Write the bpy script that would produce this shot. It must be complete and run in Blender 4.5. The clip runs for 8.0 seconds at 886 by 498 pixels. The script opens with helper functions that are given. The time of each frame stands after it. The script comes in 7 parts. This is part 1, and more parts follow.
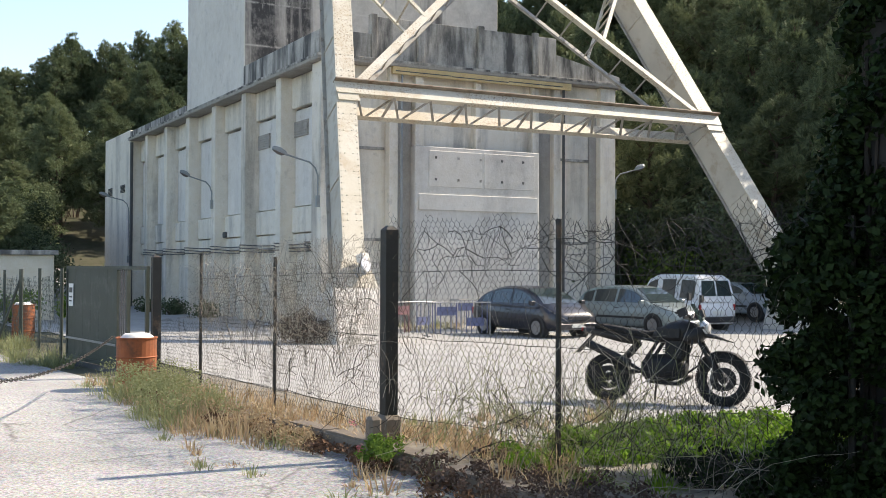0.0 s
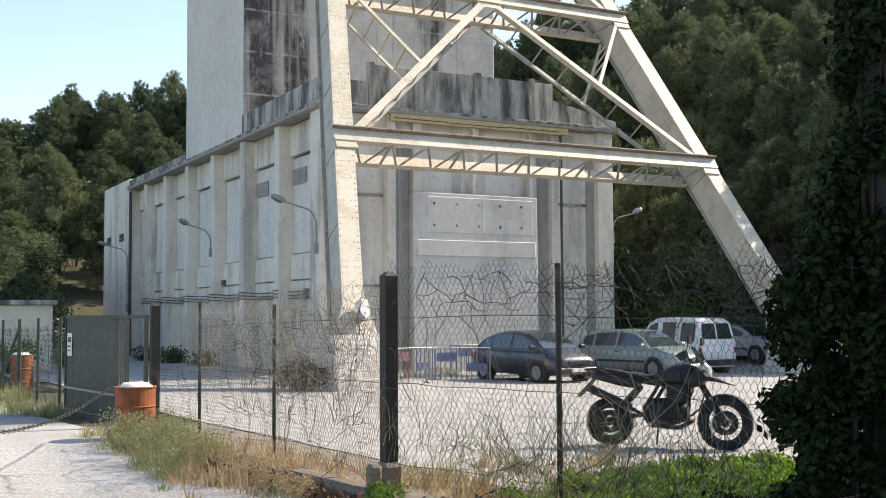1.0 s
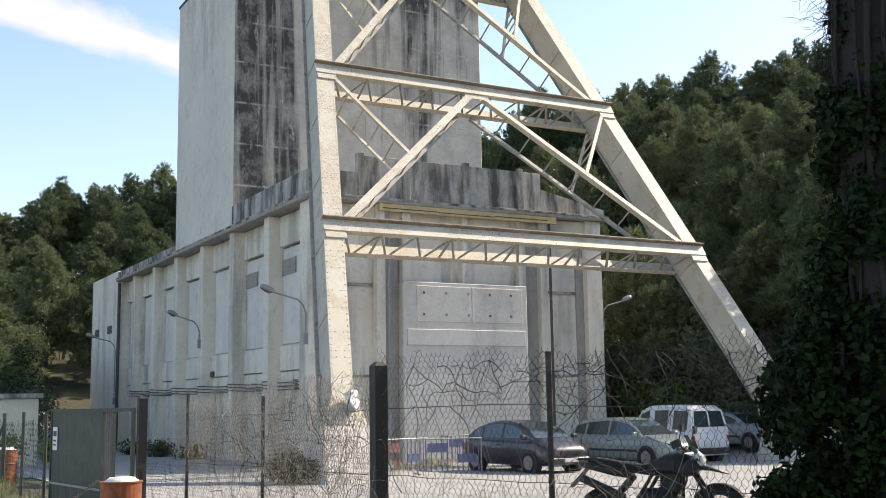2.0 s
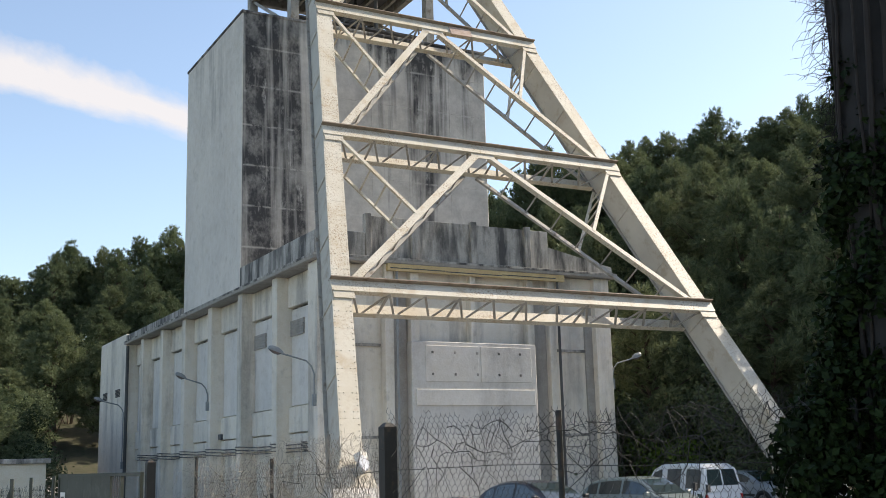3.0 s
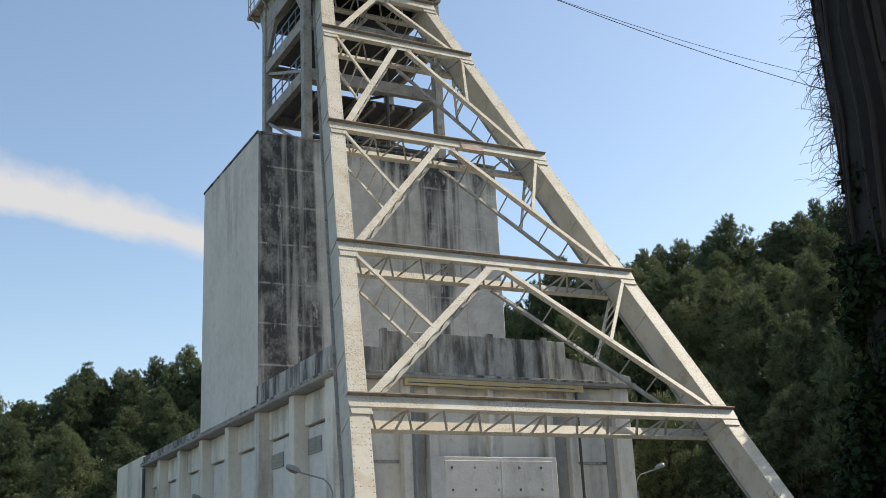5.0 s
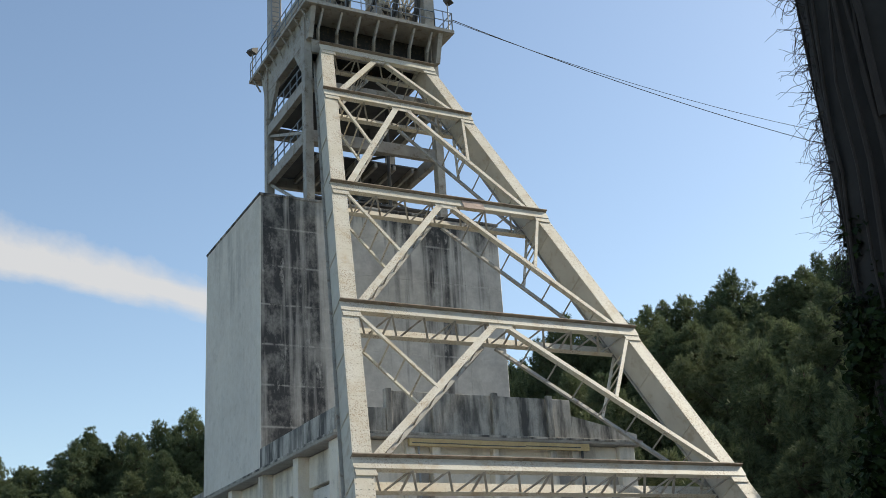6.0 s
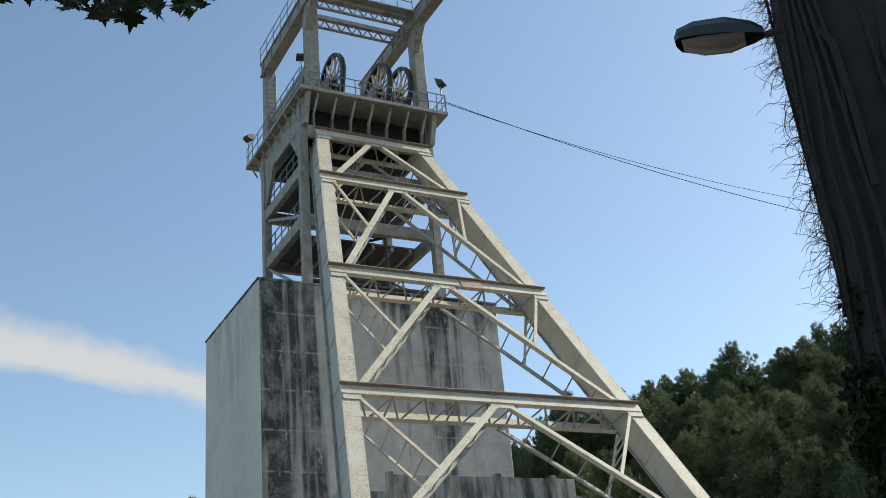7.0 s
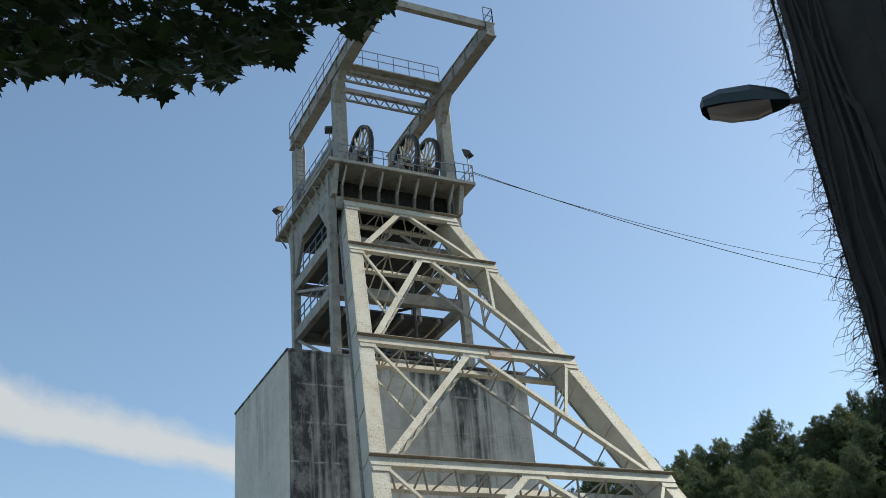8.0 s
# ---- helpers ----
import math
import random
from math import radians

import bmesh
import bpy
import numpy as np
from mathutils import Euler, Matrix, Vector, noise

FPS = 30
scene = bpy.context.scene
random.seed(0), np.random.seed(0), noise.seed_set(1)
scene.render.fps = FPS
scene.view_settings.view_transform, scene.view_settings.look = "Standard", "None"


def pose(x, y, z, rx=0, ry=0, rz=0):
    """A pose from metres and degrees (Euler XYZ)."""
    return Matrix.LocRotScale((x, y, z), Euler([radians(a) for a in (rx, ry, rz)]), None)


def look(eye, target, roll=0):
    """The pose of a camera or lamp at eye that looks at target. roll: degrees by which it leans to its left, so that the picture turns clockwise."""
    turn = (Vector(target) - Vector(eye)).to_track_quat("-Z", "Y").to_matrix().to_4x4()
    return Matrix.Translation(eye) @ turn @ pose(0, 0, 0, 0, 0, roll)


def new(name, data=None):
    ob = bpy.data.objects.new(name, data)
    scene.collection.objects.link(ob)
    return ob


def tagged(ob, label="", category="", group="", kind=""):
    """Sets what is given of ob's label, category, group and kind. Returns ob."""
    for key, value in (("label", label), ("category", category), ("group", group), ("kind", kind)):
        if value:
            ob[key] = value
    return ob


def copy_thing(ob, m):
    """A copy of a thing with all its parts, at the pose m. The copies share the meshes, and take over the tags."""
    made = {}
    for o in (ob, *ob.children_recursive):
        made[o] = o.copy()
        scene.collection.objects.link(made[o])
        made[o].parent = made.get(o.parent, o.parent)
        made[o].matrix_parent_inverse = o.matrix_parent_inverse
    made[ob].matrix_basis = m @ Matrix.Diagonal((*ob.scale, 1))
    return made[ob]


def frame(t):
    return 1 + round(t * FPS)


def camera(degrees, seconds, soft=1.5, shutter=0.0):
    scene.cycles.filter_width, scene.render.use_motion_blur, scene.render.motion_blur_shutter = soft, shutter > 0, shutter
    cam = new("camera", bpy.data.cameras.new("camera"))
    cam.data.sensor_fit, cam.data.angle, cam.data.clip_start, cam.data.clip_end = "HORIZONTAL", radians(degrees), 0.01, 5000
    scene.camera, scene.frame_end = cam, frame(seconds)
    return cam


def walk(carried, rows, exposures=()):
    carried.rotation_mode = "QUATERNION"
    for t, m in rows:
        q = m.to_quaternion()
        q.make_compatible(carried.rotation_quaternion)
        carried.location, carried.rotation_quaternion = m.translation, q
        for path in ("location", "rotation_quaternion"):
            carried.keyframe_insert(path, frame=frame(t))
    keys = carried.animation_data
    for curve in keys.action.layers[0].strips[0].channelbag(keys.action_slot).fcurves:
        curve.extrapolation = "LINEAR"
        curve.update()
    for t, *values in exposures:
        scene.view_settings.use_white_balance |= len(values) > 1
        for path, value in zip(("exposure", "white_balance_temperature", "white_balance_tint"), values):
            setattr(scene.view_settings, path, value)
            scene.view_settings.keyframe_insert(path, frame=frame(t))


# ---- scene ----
# camera: one standing point, tilting up
EYE = 1.65
cam = camera(44.0, 8.0, soft=0.8)
ROWS = [
    (0.0, 90.968, -0.258, -28.540), (0.5, 92.032, 0.144, -28.601), (1.0, 93.347, 0.352, -28.574),
    (1.5, 95.778, 0.315, -28.300), (2.0, 97.995, 0.881, -29.069), (3.5, 102.567, 1.738, -28.102),
    (4.0, 104.247, 2.126, -27.730), (4.5, 105.701, 2.438, -27.557), (6.0, 110.126, 3.361, -27.035),
    (6.5, 112.182, 4.066, -26.803), (7.0, 114.333, 4.747, -26.560), (7.5, 116.166, 4.659, -25.380),
    (8.0, 118.093, 4.573, -24.981),
]
walk(cam, [(t, pose(0, 0, EYE, rx, ry, rz)) for t, rx, ry, rz in ROWS],
     exposures=[(0.0, 1.06, 7300, 12), (1.5, 1.0, 7300, 12), (3.5, 0.62, 7250, 11), (6.5, 0.33, 6950, 5), (8.0, 0.25, 6750, 2)])

# daylight: sun from the right along the shed's front, clear sky
SUN_DIR = Vector((0.77, -0.035, 0.64)).normalized()
world = bpy.data.worlds.new("world")
scene.world = world
world.use_nodes = True
wn = world.node_tree
sky = wn.nodes.new("ShaderNodeTexSky")
sky.sky_type = "NISHITA"
sky.sun_disc = False
sky.sun_elevation = math.asin(SUN_DIR.z)
sky.sun_rotation = math.atan2(SUN_DIR.x, SUN_DIR.y)
sky.air_density, sky.dust_density, sky.ozone_density = 1.0, 0.8, 1.8
bg = wn.nodes["Background"]
bg.inputs[1].default_value = 0.15
wn.links.new(sky.outputs[0], bg.inputs[0])
sun = new("sun", bpy.data.lights.new("sun", "SUN"))
sun.data.energy, sun.data.angle, sun.data.color = 3.8, radians(0.53), (1.0, 0.94, 0.84)
sun.matrix_world = look(SUN_DIR * 100, (0, 0, 0))


# ---- materials ----
def mat(name, build):
    m = bpy.data.materials.new(name)
    m.use_nodes = True
    nt = m.node_tree
    build(nt, nt.nodes["Principled BSDF"])
    return m


def N(nt, kind, **kw):
    n = nt.nodes.new(kind)
    for k, v in kw.items():
        n.inputs[k].default_value = v
    return n


def coords(nt, scale=(1, 1, 1)):
    tc = nt.nodes.new("ShaderNodeTexCoord")
    mp = nt.nodes.new("ShaderNodeMapping")
    mp.inputs["Scale"].default_value = scale
    nt.links.new(tc.outputs["Object"], mp.inputs[0])
    return mp.outputs[0]


def noise_tex(nt, scale, detail=6, rough=0.6, stretch=(1, 1, 1)):
    n = N(nt, "ShaderNodeTexNoise", Scale=scale, Detail=detail, Roughness=rough)
    nt.links.new(coords(nt, stretch), n.inputs["Vector"])
    return n.outputs[0]


def ramp(nt, src, stops):
    r = nt.nodes.new("ShaderNodeValToRGB")
    while len(r.color_ramp.elements) < len(stops):
        r.color_ramp.elements.new(0.5)
    for e, (p, c) in zip(r.color_ramp.elements, stops):
        e.position = p
        e.color = (*c, 1) if len(c) == 3 else c
    nt.links.new(src, r.inputs[0])
    return r.outputs[0]


def mixc(nt, fac, a, b, mode="MIX"):
    m = nt.nodes.new("ShaderNodeMix")
    m.data_type, m.blend_type = "RGBA", mode
    for s, v in ((0, fac), (6, a), (7, b)):
        if hasattr(v, "is_output"):
            nt.links.new(v, m.inputs[s])
        elif s == 0:
            m.inputs[0].default_value = v
        else:
            m.inputs[s].default_value = (*v, 1)
    return m.outputs[2]


def bump(nt, p, src, strength, dist=0.02):
    b = N(nt, "ShaderNodeBump", Strength=strength, Distance=dist)
    nt.links.new(src, b.inputs["Height"])
    nt.links.new(b.outputs[0], p.inputs["Normal"])


def grey(v):
    return (v, v, v)


def concrete(name, base, dark, stain=0.5, streak=0.5, runs=(0.5, 0.66), fields=(0.38, 0.62), grain=(0.8, 0.8, 0.16)):
    """Weathered concrete: mottling, vertical run-off streaks, fine grain."""
    def build(nt, p):
        big = ramp(nt, noise_tex(nt, 0.35, 5), [(0.35, grey(0)), (0.7, grey(1))])
        c = mixc(nt, big, base, tuple(b * 0.86 for b in base))
        st = ramp(nt, noise_tex(nt, 1.0, 6, 0.62, grain), [(runs[0], grey(0)), (runs[1], grey(1))])
        patch = ramp(nt, noise_tex(nt, 0.22, 4, 0.55, (1, 1, 0.5)), [(fields[0], grey(0)), (fields[1], grey(1))])
        both = mixc(nt, 1.0, st, patch, "MULTIPLY")
        f = mixc(nt, streak, grey(0), both)
        c = mixc(nt, f, c, dark)
        blot = ramp(nt, noise_tex(nt, 2.2, 9, 0.7), [(0.56, grey(0)), (0.72, grey(stain))])
        c = mixc(nt, blot, c, tuple(b * 0.55 for b in base))
        fine = noise_tex(nt, 22, 4)
        c = mixc(nt, 0.3, c, fine, "OVERLAY")
        c = mixc(nt, 0.35, c, noise_tex(nt, 3.0, 8, 0.7), "OVERLAY")
        nt.links.new(c, p.inputs["Base Color"])
        p.inputs["Roughness"].default_value = 0.92
        bump(nt, p, noise_tex(nt, 9, 8), 0.35)
    return mat(name, build)


def simple(name, col, rough=0.6, metal=0.0, var=0.25, scale=6.0, bumpy=0.1, dirt=None):
    def build(nt, p):
        n = noise_tex(nt, scale, 6)
        c = mixc(nt, ramp(nt, n, [(0.3, grey(0)), (0.7, grey(1))]), col, tuple(v * (1 - var) for v in col))
        if dirt:
            c = mixc(nt, ramp(nt, noise_tex(nt, scale * 0.7 + 1, 8, 0.7), [(0.52, grey(0)), (0.66, grey(1))]), c, dirt)
        nt.links.new(c, p.inputs["Base Color"])
        p.inputs["Roughness"].default_value = rough
        p.inputs["Metallic"].default_value = metal
        if bumpy:
            bump(nt, p, noise_tex(nt, scale * 4, 4), bumpy, 0.01)
    return mat(name, build)


M_WALL = concrete("shed_concrete", (0.82, 0.75, 0.64), (0.27, 0.245, 0.21), 0.6, 0.8, (0.47, 0.66), (0.34, 0.58), (1.1, 1.1, 0.16))
M_TOWER = concrete("tower_concrete", (0.72, 0.67, 0.60), (0.30, 0.28, 0.25), 0.5, 0.55, (0.5, 0.68), (0.4, 0.66), (1.4, 1.4, 0.12))


def black_streaks(nt, p):
    """Concrete blackened by broad run-off streaks, thickest along the top and the weather corner, with pale lime edges."""
    def m(op, x, y, z=0.0):
        n = nt.nodes.new("ShaderNodeMath")
        n.operation = op
        for i, v in enumerate((x, y, z)):
            if hasattr(v, "is_output"):
                nt.links.new(v, n.inputs[i])
            else:
                n.inputs[i].default_value = v
        return n.outputs[0]
    sep = nt.nodes.new("ShaderNodeSeparateXYZ")
    nt.links.new(coords(nt), sep.inputs[0])
    base = mixc(nt, ramp(nt, noise_tex(nt, 1.1, 8, 0.7), [(0.35, grey(0)), (0.65, grey(1))]), (0.56, 0.535, 0.49), (0.38, 0.36, 0.33))
    broad = noise_tex(nt, 1.0, 3, 0.5, (0.95, 0.95, 0.03))
    fine = noise_tex(nt, 1.0, 6, 0.6, (2.6, 2.6, 0.14))
    corner = m("MULTIPLY", m("SUBTRACT", 17.9, sep.outputs[0]), 0.06)
    crown = m("MULTIPLY", m("SUBTRACT", sep.outputs[2], 20.6), 0.06)
    lift = m("MAXIMUM", m("MINIMUM", corner, 0.085), crown)
    lift = m("MAXIMUM", lift, -0.075)
    runs = m("ADD", m("ADD", m("MULTIPLY", broad, 0.6), m("MULTIPLY", fine, 0.4)), lift)
    runs = ramp(nt, runs, [(0.475, grey(0)), (0.57, grey(1))])
    worn = ramp(nt, noise_tex(nt, 1.0, 8, 0.72, (1.1, 1.1, 0.8)), [(0.36, grey(0.5)), (0.54, grey(1))])
    c = mixc(nt, mixc(nt, 1.0, runs, worn, "MULTIPLY"), base, (0.05, 0.05, 0.052))
    lime = ramp(nt, noise_tex(nt, 1.0, 7, 0.7, (2.5, 2.5, 0.9)), [(0.60, grey(0)), (0.70, grey(0.6))])
    c = mixc(nt, lime, c, (0.58, 0.56, 0.52))
    course = m("PINGPONG", m("SUBTRACT", sep.outputs[2], 9.1), 0.9)
    edge = ramp(nt, course, [(0.0, grey(0.55)), (0.07, grey(0))])
    c = mixc(nt, mixc(nt, 1.0, edge, ramp(nt, noise_tex(nt, 1.8, 6), [(0.45, grey(0)), (0.55, grey(1))]), "MULTIPLY"), c, (0.58, 0.56, 0.52))
    nt.links.new(c, p.inputs["Base Color"])
    p.inputs["Roughness"].default_value = 0.95
    bump(nt, p, noise_tex(nt, 9, 8), 0.4)


M_STAIN = mat("blackened_concrete", black_streaks)
M_PARAPET = concrete("parapet_concrete", (0.50, 0.47, 0.42), (0.075, 0.073, 0.07), 0.8, 0.95, (0.40, 0.57), (0.24, 0.52), (1.7, 1.7, 0.32))
M_STRIP = concrete("dingy_shadow_strip", (0.40, 0.37, 0.33), (0.15, 0.14, 0.125), 0.6, 0.7)
M_PANEL = concrete("pale_panel", (0.76, 0.72, 0.66), (0.34, 0.32, 0.30), 0.5, 0.5, (0.46, 0.66))
M_BLOCK = concrete("footing_concrete", (0.74, 0.69, 0.62), (0.25, 0.22, 0.18), 0.5, 0.3)
# near black: the shade on the pole's sunless side is in this colour
M_PILLAR = simple("shaded_pillar", (0.028, 0.026, 0.024), 0.95, 0, 0.5, 3, 0.5)
M_CURB = concrete("mossy_curb", (0.22, 0.18, 0.14), (0.06, 0.05, 0.04), 0.6, 0.5)


def paint_steel(nt, p):
    n = noise_tex(nt, 0.9, 5)
    c = mixc(nt, ramp(nt, n, [(0.35, grey(0)), (0.7, grey(1))]), (0.60, 0.56, 0.47), (0.52, 0.46, 0.35))
    rust = ramp(nt, noise_tex(nt, 16.0, 10, 0.8), [(0.515, grey(0)), (0.575, grey(0.9))])
    area = ramp(nt, noise_tex(nt, 0.6, 5), [(0.40, grey(0.1)), (0.62, grey(1))])
    c = mixc(nt, mixc(nt, 1.0, rust, area, "MULTIPLY"), c, (0.22, 0.13, 0.07))
    bloom = ramp(nt, noise_tex(nt, 1.3, 6, 0.65), [(0.53, grey(0)), (0.68, grey(0.6))])
    c = mixc(nt, bloom, c, (0.40, 0.29, 0.17))
    nt.links.new(c, p.inputs["Base Color"])
    p.inputs["Roughness"].default_value = 0.6
    bump(nt, p, noise_tex(nt, 12, 6), 0.15, 0.01)


M_STEEL = mat("cream_steel_paint", paint_steel)
M_STEEL_WEB = simple("cream_grey_plate_paint", (0.56, 0.52, 0.44), 0.65, 0, 0.2, 0.8, 0.08, (0.40, 0.34, 0.26))
M_PLATE_PINK = simple("faded_red_lead_plate", (0.50, 0.37, 0.30), 0.8, 0, 0.3, 3.0, 0.2, (0.26, 0.16, 0.11))
M_STEEL_RUSTY = simple("rust_stained_steel", (0.30, 0.24, 0.18), 0.8, 0, 0.4, 2.0, 0.2, (0.14, 0.085, 0.05))
M_STEEL_GREY = simple("darker_grey_steel", (0.40, 0.375, 0.33), 0.65, 0, 0.3, 2.0, 0.1, (0.19, 0.15, 0.11))
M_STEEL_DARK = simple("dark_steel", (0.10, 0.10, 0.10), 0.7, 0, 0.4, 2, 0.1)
M_RAIL = simple("blue_grey_rail", (0.22, 0.26, 0.30), 0.5, 0.2, 0.2, 3, 0)
M_GALV = simple("galvanised_metal", (0.35, 0.36, 0.36), 0.5, 0.5, 0.25, 4, 0)
M_WIRE = simple("rusty_netting_wire", (0.05, 0.044, 0.038), 0.8, 0.0, 0.5, 5, 0)
M_POST = simple("black_post_and_shade", (0.025, 0.026, 0.024), 0.6, 0.2, 0.4, 6, 0.1, (0.09, 0.06, 0.04))
M_GATE = simple("olive_gate_paint", (0.05, 0.06, 0.046), 0.6, 0, 0.2, 2, 0.08, (0.085, 0.09, 0.075))
M_RUST = simple("rusty_drum", (0.36, 0.105, 0.035), 0.75, 0, 0.45, 5, 0.2, (0.12, 0.045, 0.02))


def asphalt(nt, p):
    big = ramp(nt, noise_tex(nt, 0.25, 6), [(0.35, grey(0)), (0.65, grey(1))])
    c = mixc(nt, big, (0.42, 0.405, 0.38), (0.29, 0.28, 0.265))
    v = N(nt, "ShaderNodeTexVoronoi", Scale=55.0)
    nt.links.new(coords(nt), v.inputs["Vector"])
    c = mixc(nt, 0.3, mixc(nt, 0.8, c, ramp(nt, noise_tex(nt, 32, 4, 0.8), [(0.32, grey(0.12)), (0.68, grey(0.88))]), "OVERLAY"), v.outputs["Color"], "SOFT_LIGHT")
    wob = N(nt, "ShaderNodeTexVoronoi", Scale=0.55)
    wob.feature = "DISTANCE_TO_EDGE"
    mpn = noise_tex(nt, 1.3, 5)
    add = nt.nodes.new("ShaderNodeVectorMath")
    sc = nt.nodes.new("ShaderNodeVectorMath")
    sc.operation = "SCALE"
    sc.inputs["Scale"].default_value = 0.9
    nt.links.new(mpn, sc.inputs[0])
    nt.links.new(coords(nt), add.inputs[0])
    nt.links.new(sc.outputs[0], add.inputs[1])
    nt.links.new(add.outputs[0], wob.inputs["Vector"])
    crack = ramp(nt, wob.outputs["Distance"], [(0.0, grey(1)), (0.016, grey(0))])
    keep = ramp(nt, noise_tex(nt, 0.4, 3), [(0.45, grey(0)), (0.6, grey(0.8))])
    c = mixc(nt, mixc(nt, 1.0, crack, keep, "MULTIPLY"), c, (0.10, 0.095, 0.085))
    nt.links.new(c, p.inputs["Base Color"])
    p.inputs["Roughness"].default_value = 0.95
    bump(nt, p, noise_tex(nt, 60, 6), 0.5, 0.01)


M_ROAD = mat("sun_bleached_asphalt", asphalt)
M_YARD = simple("gravel_yard", (0.40, 0.39, 0.37), 0.95, 0, 0.3, 1.5, 0.4, (0.31, 0.295, 0.265))
M_VERGE = simple("dusty_verge", (0.27, 0.24, 0.19), 0.95, 0, 0.4, 2.0, 0.5, (0.13, 0.10, 0.06))
M_SOIL = simple("dry_soil", (0.085, 0.08, 0.045), 0.95, 0, 0.4, 1.2, 0.5, (0.045, 0.055, 0.02))


def leafmat(name, a, b, trans=0.3):
    def build(nt, p):
        oi = nt.nodes.new("ShaderNodeObjectInfo")
        gi = nt.nodes.new("ShaderNodeNewGeometry")
        c = mixc(nt, gi.outputs["Random Per Island"], a, b)
        c = mixc(nt, mixc(nt, 0.5, grey(0), oi.outputs["Random"]), c, tuple(x * 0.55 for x in a))
        nt.links.new(c, p.inputs["Base Color"])
        p.inputs["Roughness"].default_value = 0.6
        p.inputs["Specular IOR Level"].default_value = 0.15
        tr = nt.nodes.new("ShaderNodeBsdfTranslucent")
        nt.links.new(c, tr.inputs[0])
        mx = nt.nodes.new("ShaderNodeMixShader")
        mx.inputs[0].default_value = trans
        nt.links.new(p.outputs[0], mx.inputs[1])
        nt.links.new(tr.outputs[0], mx.inputs[2])
        nt.links.new(mx.outputs[0], nt.nodes["Material Output"].inputs[0])
    return mat(name, build)


M_PINE = leafmat("pine_needles", (0.17, 0.205, 0.11), (0.055, 0.085, 0.042), 0.3)
M_PINE_PALE = leafmat("pale_pine_needles", (0.23, 0.265, 0.14), (0.095, 0.125, 0.06), 0.3)
M_SHRUB = leafmat("dark_shrub_leaves", (0.075, 0.10, 0.045), (0.028, 0.045, 0.02), 0.25)
M_BUSH = leafmat("bright_leaves", (0.20, 0.30, 0.05), (0.09, 0.16, 0.03), 0.4)
M_LUSH = leafmat("lush_leaves", (0.22, 0.36, 0.04), (0.10, 0.20, 0.02), 0.45)
# ivy and bramble greens taken near black, so the colour holds their shade
M_IVY = leafmat("shaded_ivy_leaves", (0.02, 0.04, 0.009), (0.005, 0.011, 0.003), 0.15)
# the unlit undersides of the leaves are worked into these dark greens
M_MAPLE = leafmat("shaded_maple_leaves", (0.02, 0.038, 0.008), (0.008, 0.016, 0.005), 0.15)
M_DRYBUSH = leafmat("dying_leaves", (0.17, 0.115, 0.09), (0.06, 0.045, 0.035), 0.2)
M_GRASS_DRY = leafmat("dry_grass", (0.55, 0.44, 0.27), (0.36, 0.23, 0.14), 0.4)
M_GRASS = leafmat("weed_green", (0.38, 0.39, 0.21), (0.22, 0.24, 0.10), 0.4)
M_TWIG = simple("dry_twigs", (0.36, 0.32, 0.26), 0.9, 0, 0.4, 8, 0)
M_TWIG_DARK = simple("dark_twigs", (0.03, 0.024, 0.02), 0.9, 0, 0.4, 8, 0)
M_BARK = simple("pine_bark", (0.11, 0.08, 0.06), 0.95, 0, 0.4, 5, 0.5)


# ---- mesh helpers ----
def finish(name, bm, material, parent=None, label="", smooth=False, kind=""):
    me = bpy.data.meshes.new(name)
    bm.normal_update()
    bm.to_mesh(me)
    bm.free()
    if smooth:
        for f in me.polygons:
            f.use_smooth = True
    me.materials.append(material)
    ob = new(name, me)
    if parent:
        ob.parent = parent
    if label or kind:
        tagged(ob, label=label, kind=kind)
    return ob


def part(name, bm, material, parent, label="", smooth=False, kind=""):
    return finish(name, bm, material, parent, label, smooth, kind)


def thing(name, label, category, group="", kind="", at=None):
    ob = new(name)
    ob.empty_display_size = 0.2
    if at is not None:
        ob.matrix_basis = at
    return tagged(ob, label, category, group, kind)


FACES = ((0, 3, 2, 1), (4, 5, 6, 7), (0, 1, 5, 4), (1, 2, 6, 5), (2, 3, 7, 6), (3, 0, 4, 7))


def hexa(bm, pts):
    vs = [bm.verts.new(p) for p in pts]
    for f in FACES:
        bm.faces.new([vs[i] for i in f])
    return vs


def box(bm, x0, x1, y0, y1, z0, z1):
    return hexa(bm, [(x0, y0, z0), (x1, y0, z0), (x1, y1, z0), (x0, y1, z0), (x0, y0, z1), (x1, y0, z1), (x1, y1, z1), (x0, y1, z1)])


def boxes(*args, bevel=0.0):
    bm = bmesh.new()
    for a in args:
        box(bm, *a)
    if bevel:
        bmesh.ops.bevel(bm, geom=bm.edges[:], offset=bevel, segments=1, affect="EDGES")
    return bm


def bar(bm, a, b, w, h, up=(0, 0, 1)):
    """A straight bar of section w (across) by h (along up) from a to b."""
    a, b, up = Vector(a), Vector(b), Vector(up)
    d = (b - a).normalized()
    s = d.cross(up)
    if s.length < 1e-4:
        s = d.cross(Vector((1, 0, 0)))
    s.normalize()
    u = s.cross(d)
    s, u = s * (w / 2), u * (h / 2)
    return hexa(bm, [a - s - u, b - s - u, b + s - u, a + s - u, a - s + u, b - s + u, b + s + u, a + s + u])


